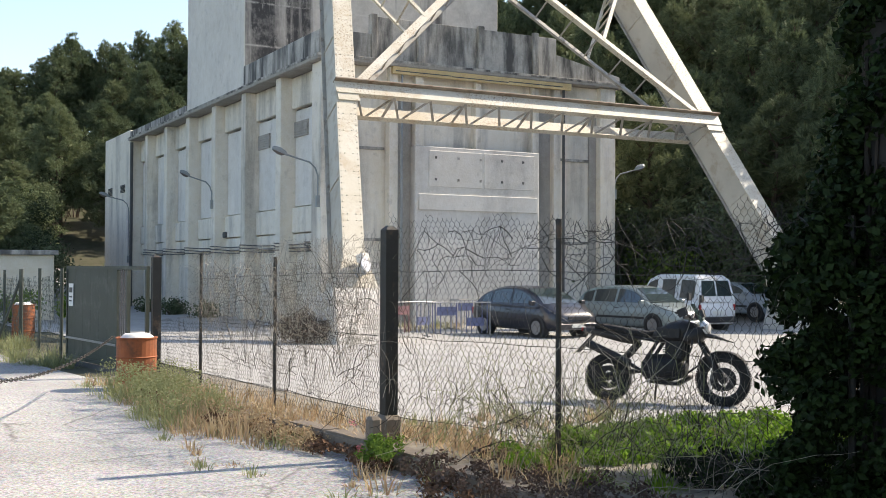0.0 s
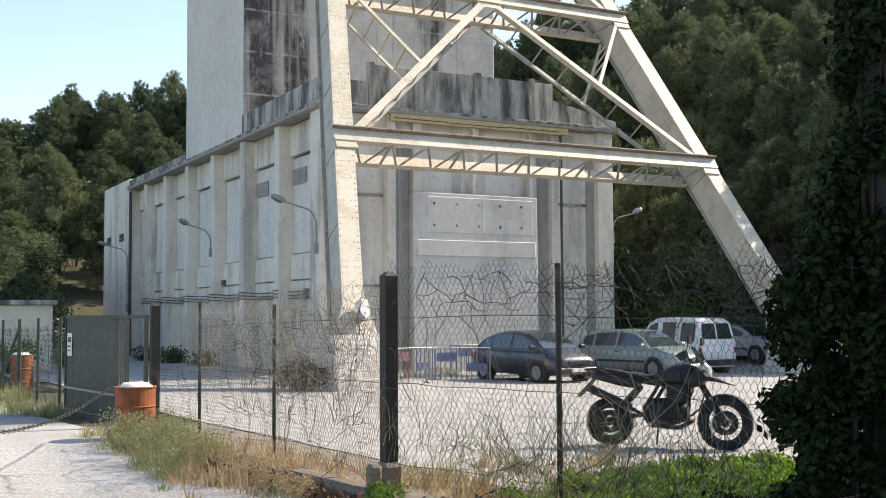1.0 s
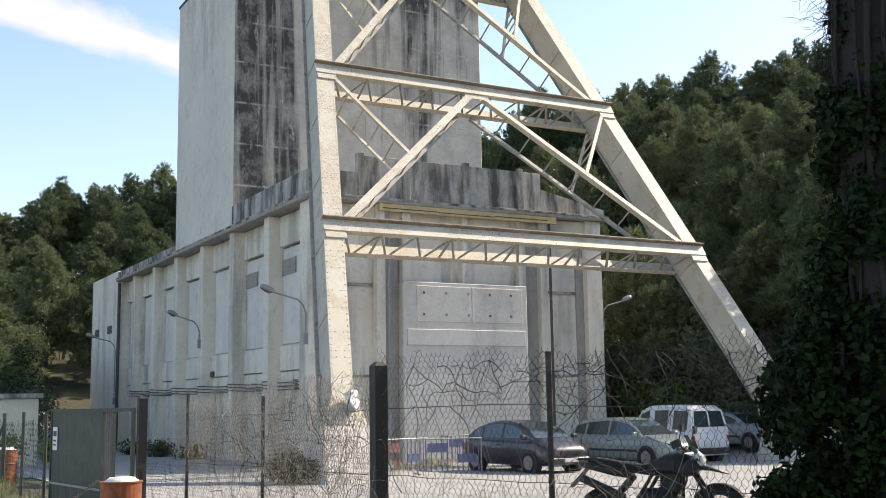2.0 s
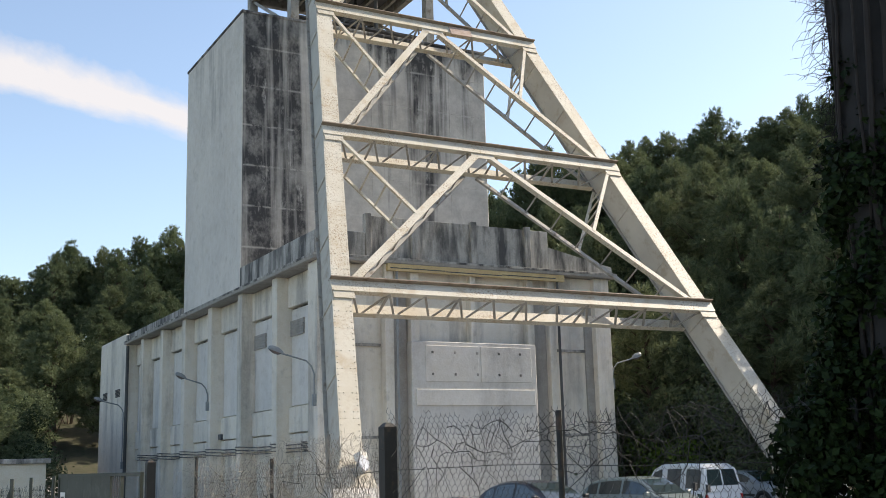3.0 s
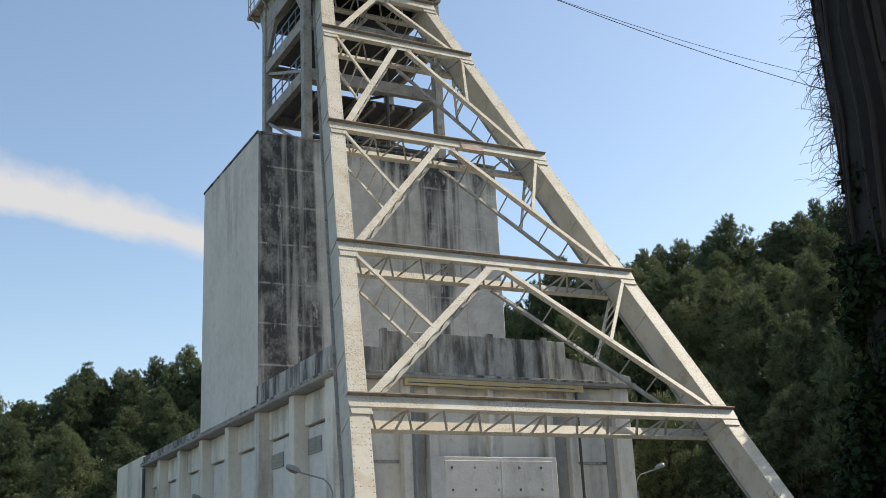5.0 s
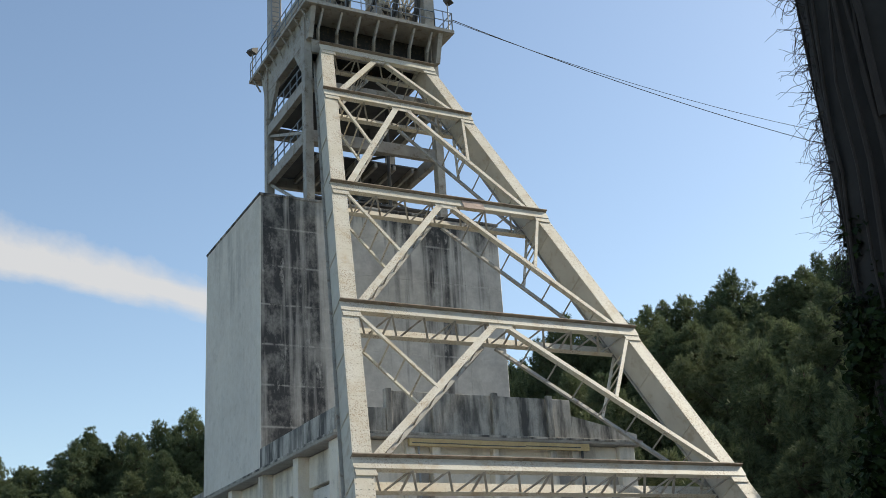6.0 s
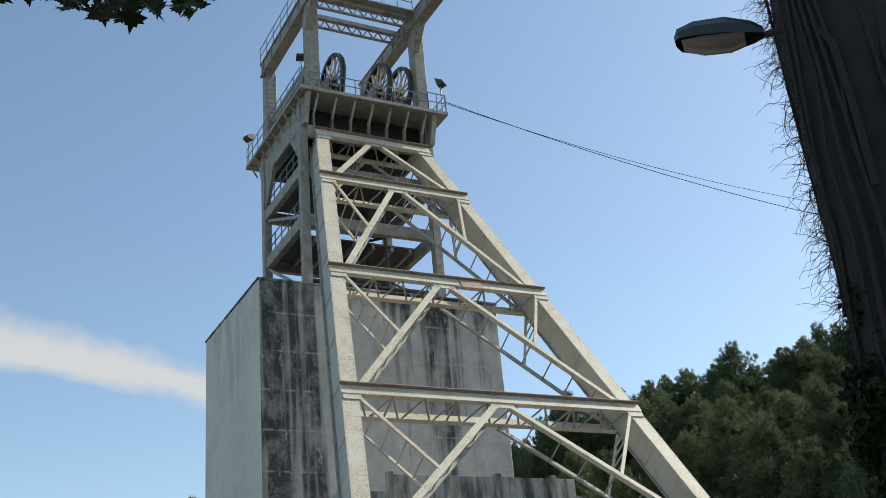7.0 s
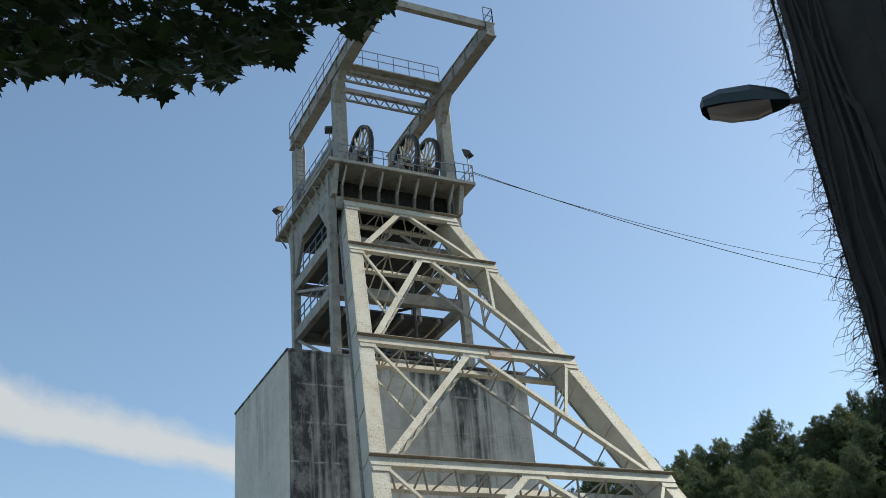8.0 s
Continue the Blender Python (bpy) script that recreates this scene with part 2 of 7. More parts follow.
def tube(bm, pts, r, n=6, r1=None, cap=True):
    """A round tube through pts, tapering from r to r1."""
    pts = [Vector(p) for p in pts]
    r1 = r if r1 is None else r1
    rings, ref = [], Vector((0.31, 0.17, 0.93))
    for i, p in enumerate(pts):
        d = (pts[min(i + 1, len(pts) - 1)] - pts[max(i - 1, 0)]).normalized()
        s = d.cross(ref)
        if s.length < 0.05:
            s = d.cross(Vector((1, 0, 0)))
        s.normalize()
        u = d.cross(s)
        rr = r + (r1 - r) * i / max(1, len(pts) - 1)
        rings.append([bm.verts.new(p + (s * math.cos(2 * math.pi * k / n) + u * math.sin(2 * math.pi * k / n)) * rr) for k in range(n)])
    for A, B in zip(rings, rings[1:]):
        for k in range(n):
            bm.faces.new((A[k], A[(k + 1) % n], B[(k + 1) % n], B[k]))
    if cap:
        bm.faces.new(rings[0][::-1])
        bm.faces.new(rings[-1])


def lathe(bm, prof, n=20, m=Matrix()):
    """Turns a profile of (radius, height) about the local z axis."""
    rings = []
    for r, z in prof:
        rings.append([bm.verts.new(m @ Vector((r * math.cos(2 * math.pi * k / n), r * math.sin(2 * math.pi * k / n), z))) for k in range(n)])
    for A, B in zip(rings, rings[1:]):
        for k in range(n):
            bm.faces.new((A[k], A[(k + 1) % n], B[(k + 1) % n], B[k]))
    bm.faces.new(rings[0][::-1])
    bm.faces.new(rings[-1])


# ---- the plan ----
AHEAD = (0.479, 0.878)
ST = 20.46           # plan x of the headframe's axis of symmetry


def smooth_step(u):
    u = min(1.0, max(0.0, u))
    return u * u * (3 - 2 * u)


def hill(x, y):
    """Height of the wooded slopes behind the yard and the shed."""
    a = smooth_step((y - 62) / 60) * 16.3
    b = smooth_step((x - 28.8) / 34) * 20.3
    return max(a, b)


def curb_x(y):
    """Plan x of the curb's face along the road."""
    return 4.33 + (9.6 - y) * (0.085 if y > 9.6 else 0.03)


def ground_z(x, y):
    """The ground; the road lies a step lower than the yard, up to the gate."""
    return base_z(x, y) - (0.16 * smooth_step((17.0 - y) / 4) if x < curb_x(y) + 0.05 else 0.0)


def base_z(x, y):
    d = x * AHEAD[0] + y * AHEAD[1]
    return -0.3 * smooth_step((d - 8) / 16) - 0.011 * min(40, max(0, d - 24)) + hill(x, y)


# ---- ground ----
def ground_sheet():
    xs = [-1500, -700, -300, -150, -90, -60, -45] + [i * 1.5 for i in range(-20, 101)] + [160, 175, 200, 240, 300, 450, 800, 1600]
    ys = [-1500, -600, -250, -120, -60, -35] + [i * 1.5 for i in range(-16, 121)] + [190, 205, 230, 270, 330, 450, 800, 1700]
    bm = bmesh.new()
    rows = [[bm.verts.new((x, y, base_z(x, y) - 0.03 - 0.25 * smooth_step((18.5 - y) / 4) * smooth_step((7.6 - x) / 1.5))) for x in xs] for y in ys]
    for a, b in zip(rows, rows[1:]):
        for i in range(len(xs) - 1):
            bm.faces.new((a[i], a[i + 1], b[i + 1], b[i]))
    return tagged(finish("ground", bm, M_SOIL, smooth=True), "dry brown soil ground rising to wooded hills", "ground", kind="structure")


ground_sheet()


def draped(name, x0, x1, y0, y1, lift, material, label, cat, step=1.0, edge=None):
    bm = bmesh.new()
    nx, ny = max(1, int((x1 - x0) / step)), max(1, int((y1 - y0) / step))
    rows = []
    for j in range(ny + 1):
        y = y0 + (y1 - y0) * j / ny
        e1 = edge(y) if edge else x1
        rows.append([bm.verts.new((x0 + (e1 - x0) * i / nx, y, ground_z(x0 + (e1 - x0) * i / nx, y) + lift)) for i in range(nx + 1)])
    for a, b in zip(rows, rows[1:]):
        for i in range(nx):
            bm.faces.new((a[i], a[i + 1], b[i + 1], b[i]))
    return tagged(finish(name, bm, material, smooth=True), label, cat, kind="structure")


def fence_x(y):
    """Plan x of the fence line: straight along the road, then bending away."""
    return 4.62 + max(0.0, 9.6 - y) * 0.235


draped("road", -9.0, 4.2, -30, 70, 0.0, M_ROAD, "sun-bleached cracked asphalt road", "road", 1.0,
       edge=lambda y: curb_x(y) + 0.04)
draped("yard", 5.6, 33.0, 8.7, 36.0, 0.0, M_YARD, "pale dusty gravel car park", "yard", 1.0)
def verge_strip():
    """Dusty strip between the curb and the yard, on which the fence stands."""
    bm = bmesh.new()
    rows = []
    for j in range(61):
        y = -6.0 + j * 0.42
        x0 = curb_x(y) + 0.1
        rows.append([bm.verts.new((x0 + (7.9 - x0) * i / 8, y, base_z(x0 + (7.9 - x0) * i / 8, y) - 0.01)) for i in range(9)])
    for a, b in zip(rows, rows[1:]):
        for i in range(8):
            bm.faces.new((a[i], a[i + 1], b[i + 1], b[i]))
    tagged(finish("verge", bm, M_VERGE, smooth=True), "dusty brown verge behind the curb", "verge", kind="structure")


verge_strip()
# gravel carried on out of sight to bounce light onto the shed's side wall
draped("yard_side", 5.0, 15.0, 36.0, 76.0, 0.0, M_YARD, "pale dusty gravel beside the shed, extended unseen to bounce light", "yard", 1.0)


# the ochre carries the warm bounced light under the roof slab
M_SOFFIT = concrete("bounce_lit_soffit", (0.66, 0.50, 0.26), (0.3, 0.22, 0.14), 0.6, 0.2)


# ---- the concrete shed ----
WX0, WX1 = 15.2, 27.05      # side walls
WY0, WY1 = 36.0, 64.4        # front wall and the end of the columns
EAVE = 8.9
VENTS = ((38.3, 6.6), (42.5, 6.5))     # along the side wall, and up


def shed():
    s = thing("concrete_shed", "weathered grey concrete mine shed with pilasters and roof slab", "building")
    part("wall", boxes((WX0, WX1, WY0, WY1, -1.6, EAVE)), M_WALL, s)
    # end block without columns
    part("end_wall", boxes((14.35, 27.0, 64.4, 71.3, -1.8, 9.55), bevel=0.04), M_WALL, s, "plain lighter concrete end block")
    # roof slab with overhang, parapet
    part("roof_slab", boxes((14.27, 27.55, 35.4, 64.6, EAVE, EAVE + 0.217), bevel=0.03), M_STRIP, s, "weathered dark-edged concrete roof slab")
    part("roof_edge", boxes((14.25, 27.57, 35.38, 64.62, EAVE + 0.12, EAVE + 0.20)), M_PARAPET, s, "blackened roof edge")
    part("parapet", boxes((14.36, 14.60, 35.45, 43.8, EAVE + 0.22, 9.95), bevel=0.02), M_PARAPET, s, "black-stained concrete parapet")
    part("parapet", boxes((14.36, 14.60, 52.6, 64.5, EAVE + 0.22, 9.45), bevel=0.02), M_PARAPET, s, "black-stained concrete parapet")
    for x0, x1, y0, z1 in ((14.604, 16.397, 35.62, 10.02), (16.633, 24.397, 35.62, 10.66), (16.4, 16.63, 35.56, 10.74)):
        part("front_parapet", boxes((x0, x1, y0, 35.86, EAVE + 0.22, z1), bevel=0.015), M_PARAPET, s, "black-stained front parapet")
    bm = bmesh.new()
    hexa(bm, [(24.4, 35.62, EAVE + 0.22), (27.5, 35.62, EAVE + 0.22), (27.5, 35.86, EAVE + 0.22), (24.4, 35.86, EAVE + 0.22),
              (24.4, 35.62, 10.02), (27.5, 35.62, 9.4), (27.5, 35.86, 9.4), (24.4, 35.86, 10.02)])
    part("front_parapet", bm, M_PARAPET, s, "sloping end of the front parapet")
    for x in (18.35, 20.9, 23.35):
        part("parapet_rib", boxes((x - 0.13, x + 0.13, 35.45, 35.617, EAVE + 0.22, 10.75), bevel=0.02), M_PARAPET, s)
    # side columns
    for y in (39.7, 43.93, 48.2, 52.5, 56.7, 60.9):
        part("column", boxes((14.5, WX0 + 0.01, y, y + 0.55, -1.6, EAVE - 0.003), bevel=0.02), M_WALL, s)
    part("corner_pillar", boxes((14.5, 15.6, 35.62, 36.5, -1.6, EAVE - 0.003), bevel=0.02), M_WALL, s)
    # beam and ledges between the side columns, the recessed fields between them
    ys = [36.5, 39.7, 43.93, 48.2, 52.5, 56.7, 60.9, 64.4]
    for a, b in zip(ys, ys[1:]):
        a2 = a + (0.55 if a > 37 else 0.0)
        part("lintel_beam", boxes((14.95, WX0 + 0.005, a2 + 0.003, b - 0.003, 7.7, EAVE - 0.02), bevel=0.02), M_WALL, s)
        part("sill_beam", boxes((14.98, WX0 + 0.005, a2 + 0.003, b - 0.003, 2.95, 3.9), bevel=0.02), M_WALL, s)
        part("window_panel", boxes((15.10, WX0 + 0.004, a2 + 0.004, b - 0.02, 3.96, 7.62), bevel=0.01), M_PANEL, s, "bricked-up pale window panel")
        part("open_joint", boxes((15.16, WX0 + 0.003, a2 + 0.01, b - 0.01, 7.52, 7.68)), M_PARAPET, s, "thin dark band under the lintel")
        part("ledge_course", boxes((15.02, WX0 + 0.002, a2 + 0.004, b - 0.004, 2.32, 2.9), bevel=0.015), M_WALL, s)
        part("lower_panel", boxes((15.13, WX0 + 0.004, a2 + 0.2, b - 0.2, -1.2, 2.3), bevel=0.01), M_WALL, s)
    for a, z in VENTS:
        part("vent_grille", boxes(*[(15.04, 15.099, a, a + 1.35, z + k * 0.1, z + 0.088 + k * 0.1) for k in range(6)]), M_STRIP, s, "grey honeycomb vent bricks")
    for y in (65.6, 69.1):
        part("vent_grille", boxes(*[(14.30, 14.352, y, y + 1.1, 6.0 + k * 0.08, 6.05 + k * 0.08) for k in range(6)]), M_STEEL_DARK, s, "small louvred vent")
    # three service cables along the side wall
    for k in range(3):
        bm = bmesh.new()
        pts = []
        for i, y in enumerate(ys):
            pts += [(14.46, y + 0.03, 2.55 - 0.13 * k), (14.46, y + 0.5, 2.55 - 0.13 * k), (14.9, y + 0.9, 2.5 - 0.13 * k), (14.9, y + 3.4, 2.5 - 0.13 * k)]
        tube(bm, [p for p in pts if p[1] < 64.3], 0.025, 5)
        part("cable", bm, M_STEEL_DARK, s, "dark cable")
    bm = bmesh.new()
    tube(bm, [(14.4, 64.2, -1.2), (14.4, 64.2, 8.8)], 0.09, 8)
    part("drainpipe", bm, M_STEEL_DARK, s, "dark vertical drainpipe")
    # front wall: pilasters, middle panel wall
    for x0, x1 in ((17.15, 17.5), (18.2, 18.55), (20.75, 21.0), (23.3, 23.6), (24.3, 24.62), (26.55, 27.3)):
        part("pilaster", boxes((x0, x1, 35.62, WY0 + 0.01, -1.6, EAVE - 0.003), bevel=0.02), M_WALL, s)
    part("lintel_beam", boxes((15.6, 27.0, 35.86, WY0 + 0.005, 8.25, EAVE - 0.02), bevel=0.02), M_WALL, s)
    part("infill_wall", boxes((18.15, 23.55, 35.52, 36.1, -1.6, 6.1), bevel=0.03), M_PANEL, s, "pale rendered blocked-up gateway")
    part("infill_band", boxes((18.28, 23.42, 35.46, 35.53, 3.75, 4.35), bevel=0.02), M_PANEL, s)
    for x0, x1, z0, z1 in ((18.7, 20.95, 4.62, 5.95), (21.05, 23.3, 4.62, 5.95)):
        part("infill_slab", boxes((x0, x1, 35.49, 35.53, z0, z1), bevel=0.012), M_PANEL, s)
    for k in range(5):
        for z in (4.85, 5.65):
            part("anchor_plate", boxes((18.95 + k * 0.95, 19.03 + k * 0.95, 35.475, 35.5, z, z + 0.09)), M_PARAPET, s)
    # recess strips darkened as the pilasters' cast shadow, soffit tinted with bounced light
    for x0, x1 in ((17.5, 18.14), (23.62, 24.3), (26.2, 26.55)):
        part("recess_strip", boxes((x0, x1, 35.9, WY0 + 0.004, -1.6, 8.2)), M_STRIP, s, "dingy recess strip with the pilaster's shadow in its tone")
    part("soffit", boxes((17.2, 25.0, 35.44, 35.6, EAVE - 0.26, EAVE - 0.004)), M_SOFFIT, s, "flaking band under the roof slab, tinted ochre by painted bounced light")
    for x0, x1, z in ((17.3, 19.6, 8.72), (19.6, 22.1, 8.70), (22.1, 24.6, 8.73)):
        part("crack", boxes((x0, x1 - 0.02, 35.43, 35.438, z, z + 0.035)), M_STEEL_DARK, s, "dark crack in the ochre band")
    for x in (15.65, 24.75):
        part("ledge", boxes((x, x + 1.45, 35.93, WY0 + 0.003, 5.9, 6.0)), M_PARAPET, s)
        part("ledge", boxes((x, x + 1.45, 35.93, WY0 + 0.003, 2.6, 2.7)), M_PARAPET, s)
    bm = bmesh.new()
    tube(bm, [(17.62, 35.57, -0.8), (17.62, 35.57, 8.85)], 0.05, 6)
    part("pipe", bm, M_GALV, s)
    bm = bmesh.new()
    tube(bm, [(24.72, 35.57, -0.8), (24.72, 35.57, 8.85)], 0.06, 6)
    part("pipe", bm, M_STEEL_DARK, s)
    # small wall boxes
    part("wall_box", boxes((14.86, 15.09, 40.42, 40.78, 4.15, 4.55), bevel=0.02), M_STEEL_DARK, s, "dark electrical box")
    part("wall_box", boxes((14.86, 14.979, 47.8, 48.15, 2.95, 3.2), bevel=0.02), M_STEEL_DARK, s, "dark electrical box")
    return s


shed()


def tower():
    s = thing("concrete_tower", "tall blank concrete shaft tower streaked with black stains", "tower")
    part("wall", boxes((14.4, 26.75, 43.9, 52.5, EAVE + 0.1, 21.5), bevel=0.05), M_TOWER, s)
    # stained front cladding courses
    zs = [9.1, 10.9, 12.7, 14.5, 16.3, 18.1, 19.9, 21.42]
    xs = [14.45, 16.5, 18.55, 20.6, 22.65, 24.7, 26.7]
    for a, b in zip(zs, zs[1:]):
        for c, d in zip(xs, xs[1:]):
            part("panel", boxes((c + 0.004, d - 0.004, 43.885, 43.92, a + 0.004, b - 0.004)), M_STAIN, s)
    part("roof_edge", boxes((14.36, 26.8, 43.84, 52.54, 21.42, 21.56), bevel=0.03), M_STAIN, s, "black-stained roof edge")
    return s


tower()


# ---- the steel headframe ----
TILT = math.atan(0.584)
FR = Matrix(((1, 0, 0, ST), (0, math.sin(TILT), math.cos(TILT), 27.33), (0, math.cos(TILT), -math.sin(TILT), 1.65), (0, 0, 0, 1)))
HALF0, TAPER = 8.65, 0.1728
LEVELS = (6.27, 13.33, 20.62, 28.02)      # the beams, along the inclined plane
TOP = 32.3
DEPTH = 1.15                             # between the front and the rear plane
LEGW = 0.64


def half(v):
    return HALF0 - TAPER * v


def F(u, v, w=0.0):
    return FR @ Vector((u, v, w))


W_AXIS = (FR.to_3x3() @ Vector((0, 0, 1)))


def hbar(bm, a, b, w, h):
    """A bar in the frame's own axes (u, v, w); h stands along the depth."""
    bar(bm, F(*a), F(*b), w, h, W_AXIS)


def headframe():
    s = thing("headframe", "riveted cream-painted steel mine headframe with rust patches", "headframe")
    for sg in (-1, 1):
        v0, v1 = -1.1, TOP + 0.6
        fl, rv, web, rear = (bmesh.new() for _ in range(4))
        c0, c1 = sg * (half(v0) - LEGW / 2), sg * (half(v1) - LEGW / 2)
        hbar(fl, (c0, v0, 0.02), (c1, v1, 0.02), LEGW, 0.04)
        hbar(rear, (c0, v0, DEPTH), (c1, v1, DEPTH), LEGW, 0.04)
        for o in (-0.2, 0.2):
            hbar(web, (c0 + o, v0, DEPTH / 2), (c1 + o, v1, DEPTH / 2), 0.03, DEPTH - 0.06)
        v = v0 + 0.1
        while v < v1:
            for o in (-0.27, 0.27, -0.13 if int(v * 4) % 3 == 0 else 0.27, 0.13 if int(v * 4) % 3 == 0 else -0.27):
                p = (sg * (half(v) - LEGW / 2) + o, v, -0.012)
                r = 0.028
                q = [F(p[0] + r * math.cos(k * math.pi / 2.5), p[1] + r * math.sin(k * math.pi / 2.5), 0.0) for k in range(5)]
                vs = [rv.verts.new(x) for x in q]
                tip = rv.verts.new(F(p[0], p[1], -0.022))
                for k in range(5):
                    rv.faces.new((vs[k], vs[(k + 1) % 5], tip))
            v += 0.21
        # angle stiffeners across the web
        for k in range(12):
            vv = 0.5 + k * 2.7
            for o in (-0.225, 0.225):
                hbar(web, (sg * (half(vv) - LEGW / 2) + o, vv, 0.06), (sg * (half(vv) - LEGW / 2) + o, vv, DEPTH - 0.04), 0.03, 0.05)
        part("leg_flange", fl, M_STEEL, s)
        # rear flange in a darker grey than the cream front
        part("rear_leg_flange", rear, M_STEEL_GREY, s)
        part("leg_web", web, M_STEEL_WEB, s, "grey-cream leg side plate")
        part("rivets", rv, M_STEEL, s, kind="stuff")
        # flared shoe
        sh = bmesh.new()
        a, b = half(0.35) - LEGW / 2, half(-0.9) - LEGW / 2
        hexa(sh, [F(sg * b - 0.72, -0.95, -0.1), F(sg * b + 0.72, -0.95, -0.1), F(sg * b + 0.72, -0.95, DEPTH + 0.2), F(sg * b - 0.72, -0.95, DEPTH + 0.2),
                  F(sg * a - 0.33, 0.35, -0.03), F(sg * a + 0.33, 0.35, -0.03), F(sg * a + 0.33, 0.35, DEPTH), F(sg * a - 0.33, 0.35, DEPTH)])
        part("foot_plate", sh, M_STEEL, s, "flared riveted foot plate")
    # cross beams with lacing between the two planes
    for i, v in enumerate(LEVELS + (TOP,)):
        h = half(v)
        hh = 0.42 if i < 4 else 0.5
        for nm, du, dv, dw, bw, bh in (("front_beam", 0.05, 0, -0.05, hh, 0.05), ("top_flange", 0.05, hh / 2, -0.10, 0.04, 0.26), ("bottom_flange", 0, -hh / 2, 0.02, 0.03, 0.2)):
            bm = bmesh.new()
            hbar(bm, (-h - du, v + dv, dw), (h + du, v + dv, dw), bw, bh)
            part(nm, bm, M_STEEL_RUSTY if nm == "top_flange" else M_STEEL, s)
        hi = h - LEGW
        for nm, dv, dw, bw, bh in (("rear_beam", 0, DEPTH, 0.46, 0.05), ("rear_flange", -0.23, DEPTH - 0.08, 0.03, 0.2)):
            bm = bmesh.new()
            hbar(bm, (-hi, v + dv, dw), (hi, v + dv, dw), bw, bh)
            part(nm, bm, M_STEEL, s)
        n = max(4, int(hi * 2 / 1.25))
        for k in range(n):
            u0, u1 = -hi + 2 * hi * k / n, -hi + 2 * hi * (k + 1) / n
            um = (u0 + u1) / 2
            for a3, b3, t3 in (((u0, v - 0.2, 0.0), (um, v - 0.2, DEPTH), 0.07), ((um, v - 0.2, DEPTH), (u1, v - 0.2, 0.0), 0.05)):
                bm = bmesh.new()
                hbar(bm, a3, b3, t3, t3)
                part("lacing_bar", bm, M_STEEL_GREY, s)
            if k % 2:
                bm = bmesh.new()
                hbar(bm, (u0, v - 0.2, 0.0), (u0, v - 0.2, DEPTH), 0.06, 0.06)
                part("lacing_bar", bm, M_STEEL_GREY, s)
        for sg in (-1, 1):
            g = bmesh.new()
            u = sg * (h - LEGW / 2)
            hbar(g, (u - 0.35, v - hh / 2 - 0.14, -0.03), (u + 0.35, v - hh / 2 - 0.14, -0.03), 0.26, 0.04)
            part("gusset", g, M_STEEL, s)
    # inverted V braces in each bay, doubled in the rear plane, with rungs between
    stops = LEVELS + (TOP,)
    for i in range(4):
        va, vb = stops[i] + 0.25, stops[i + 1] - 0.3
        ha = half(va) - LEGW - 0.1
        for sg in (-1, 1):
            bm, rr, sub = bmesh.new(), bmesh.new(), bmesh.new()
            a, b = (sg * ha, va), (sg * 0.28, vb)
            hbar(bm, (*a, 0.0), (*b, 0.0), 0.26 if sg < 0 else 0.2, 0.06)
            hbar(bm, (a[0], a[1], 0.12), (b[0], b[1], 0.12), 0.03, 0.2)
            hbar(rr, (*a, DEPTH), (*b, DEPTH), 0.16, 0.1)
            for k in range(1, 8):
                f = k / 8
                p = (a[0] + (b[0] - a[0]) * f, a[1] + (b[1] - a[1]) * f)
                rg = bmesh.new()
                hbar(rg, (*p, 0.06), (*p, DEPTH), 0.045, 0.045)
                part("rung", rg, M_STEEL_GREY, s)
            f = 0.48
            m = (a[0] + (b[0] - a[0]) * f, a[1] + (b[1] - a[1]) * f)
            ve = vb - 0.05
            e = (sg * (half(ve) - LEGW), ve)
            if i < 3:
                hbar(sub, (*m, 0.0), (*e, 0.0), 0.13, 0.08)
                hbar(sub, (*m, DEPTH), (*e, DEPTH), 0.1, 0.08)
                for k in range(1, 5):
                    q = (m[0] + (e[0] - m[0]) * k / 5, m[1] + (e[1] - m[1]) * k / 5)
                    hbar(sub, (*q, 0.05), (*q, DEPTH), 0.05, 0.05)
            part("brace", bm, M_STEEL, s)
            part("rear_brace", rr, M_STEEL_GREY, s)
            if i < 3:
                part("strut", sub, M_STEEL, s)
        g = bmesh.new()
        hbar(g, (-0.5, vb + 0.02, -0.015), (0.5, vb + 0.02, -0.015), 0.35, 0.03)
        part("gusset", g, M_STEEL, s)
    # loose plates and rust-eaten covers left on the beams
    for u, v, w, h, mt in ((1.35, LEVELS[2] - 0.08, 1.0, 0.5, M_PLATE_PINK), (1.2, LEVELS[1] + 0.28, 1.3, 0.12, M_STEEL_RUSTY), (-0.2, LEVELS[2] + 0.25, 1.6, 0.1, M_STEEL_RUSTY)):
        bm = bmesh.new()
        hbar(bm, (u - w / 2, v, -0.10), (u + w / 2, v, -0.12), h, 0.03)
        part("cover_plate", bm, mt, s, "rust-eaten cover plate")
    # shaft tower under the deck
    for x in (17.0, 24.0):
        for y in (44.5, 50.2):
            part("tower_post", boxes((x - 0.2, x + 0.2, y - 0.22, y + 0.22, 21.4, 31.7)), M_STEEL_GREY, s)
        for z in (25.1, 27.9):
            part("side_beam", boxes((x - 0.15, x + 0.15, 44.72, 49.98, z - 0.3, z + 0.3)), M_STEEL_GREY, s)
    for y in (44.5, 50.2):
        for z in (25.1, 27.9):
            part("tower_beam", boxes((17.2, 23.8, y - 0.15, y + 0.15, z - 0.3, z + 0.3)), M_STEEL_GREY, s)
    for z in (25.3,):
        bm = boxes((17.2, 23.8, 46.6, 49.95, z, z + 0.08))
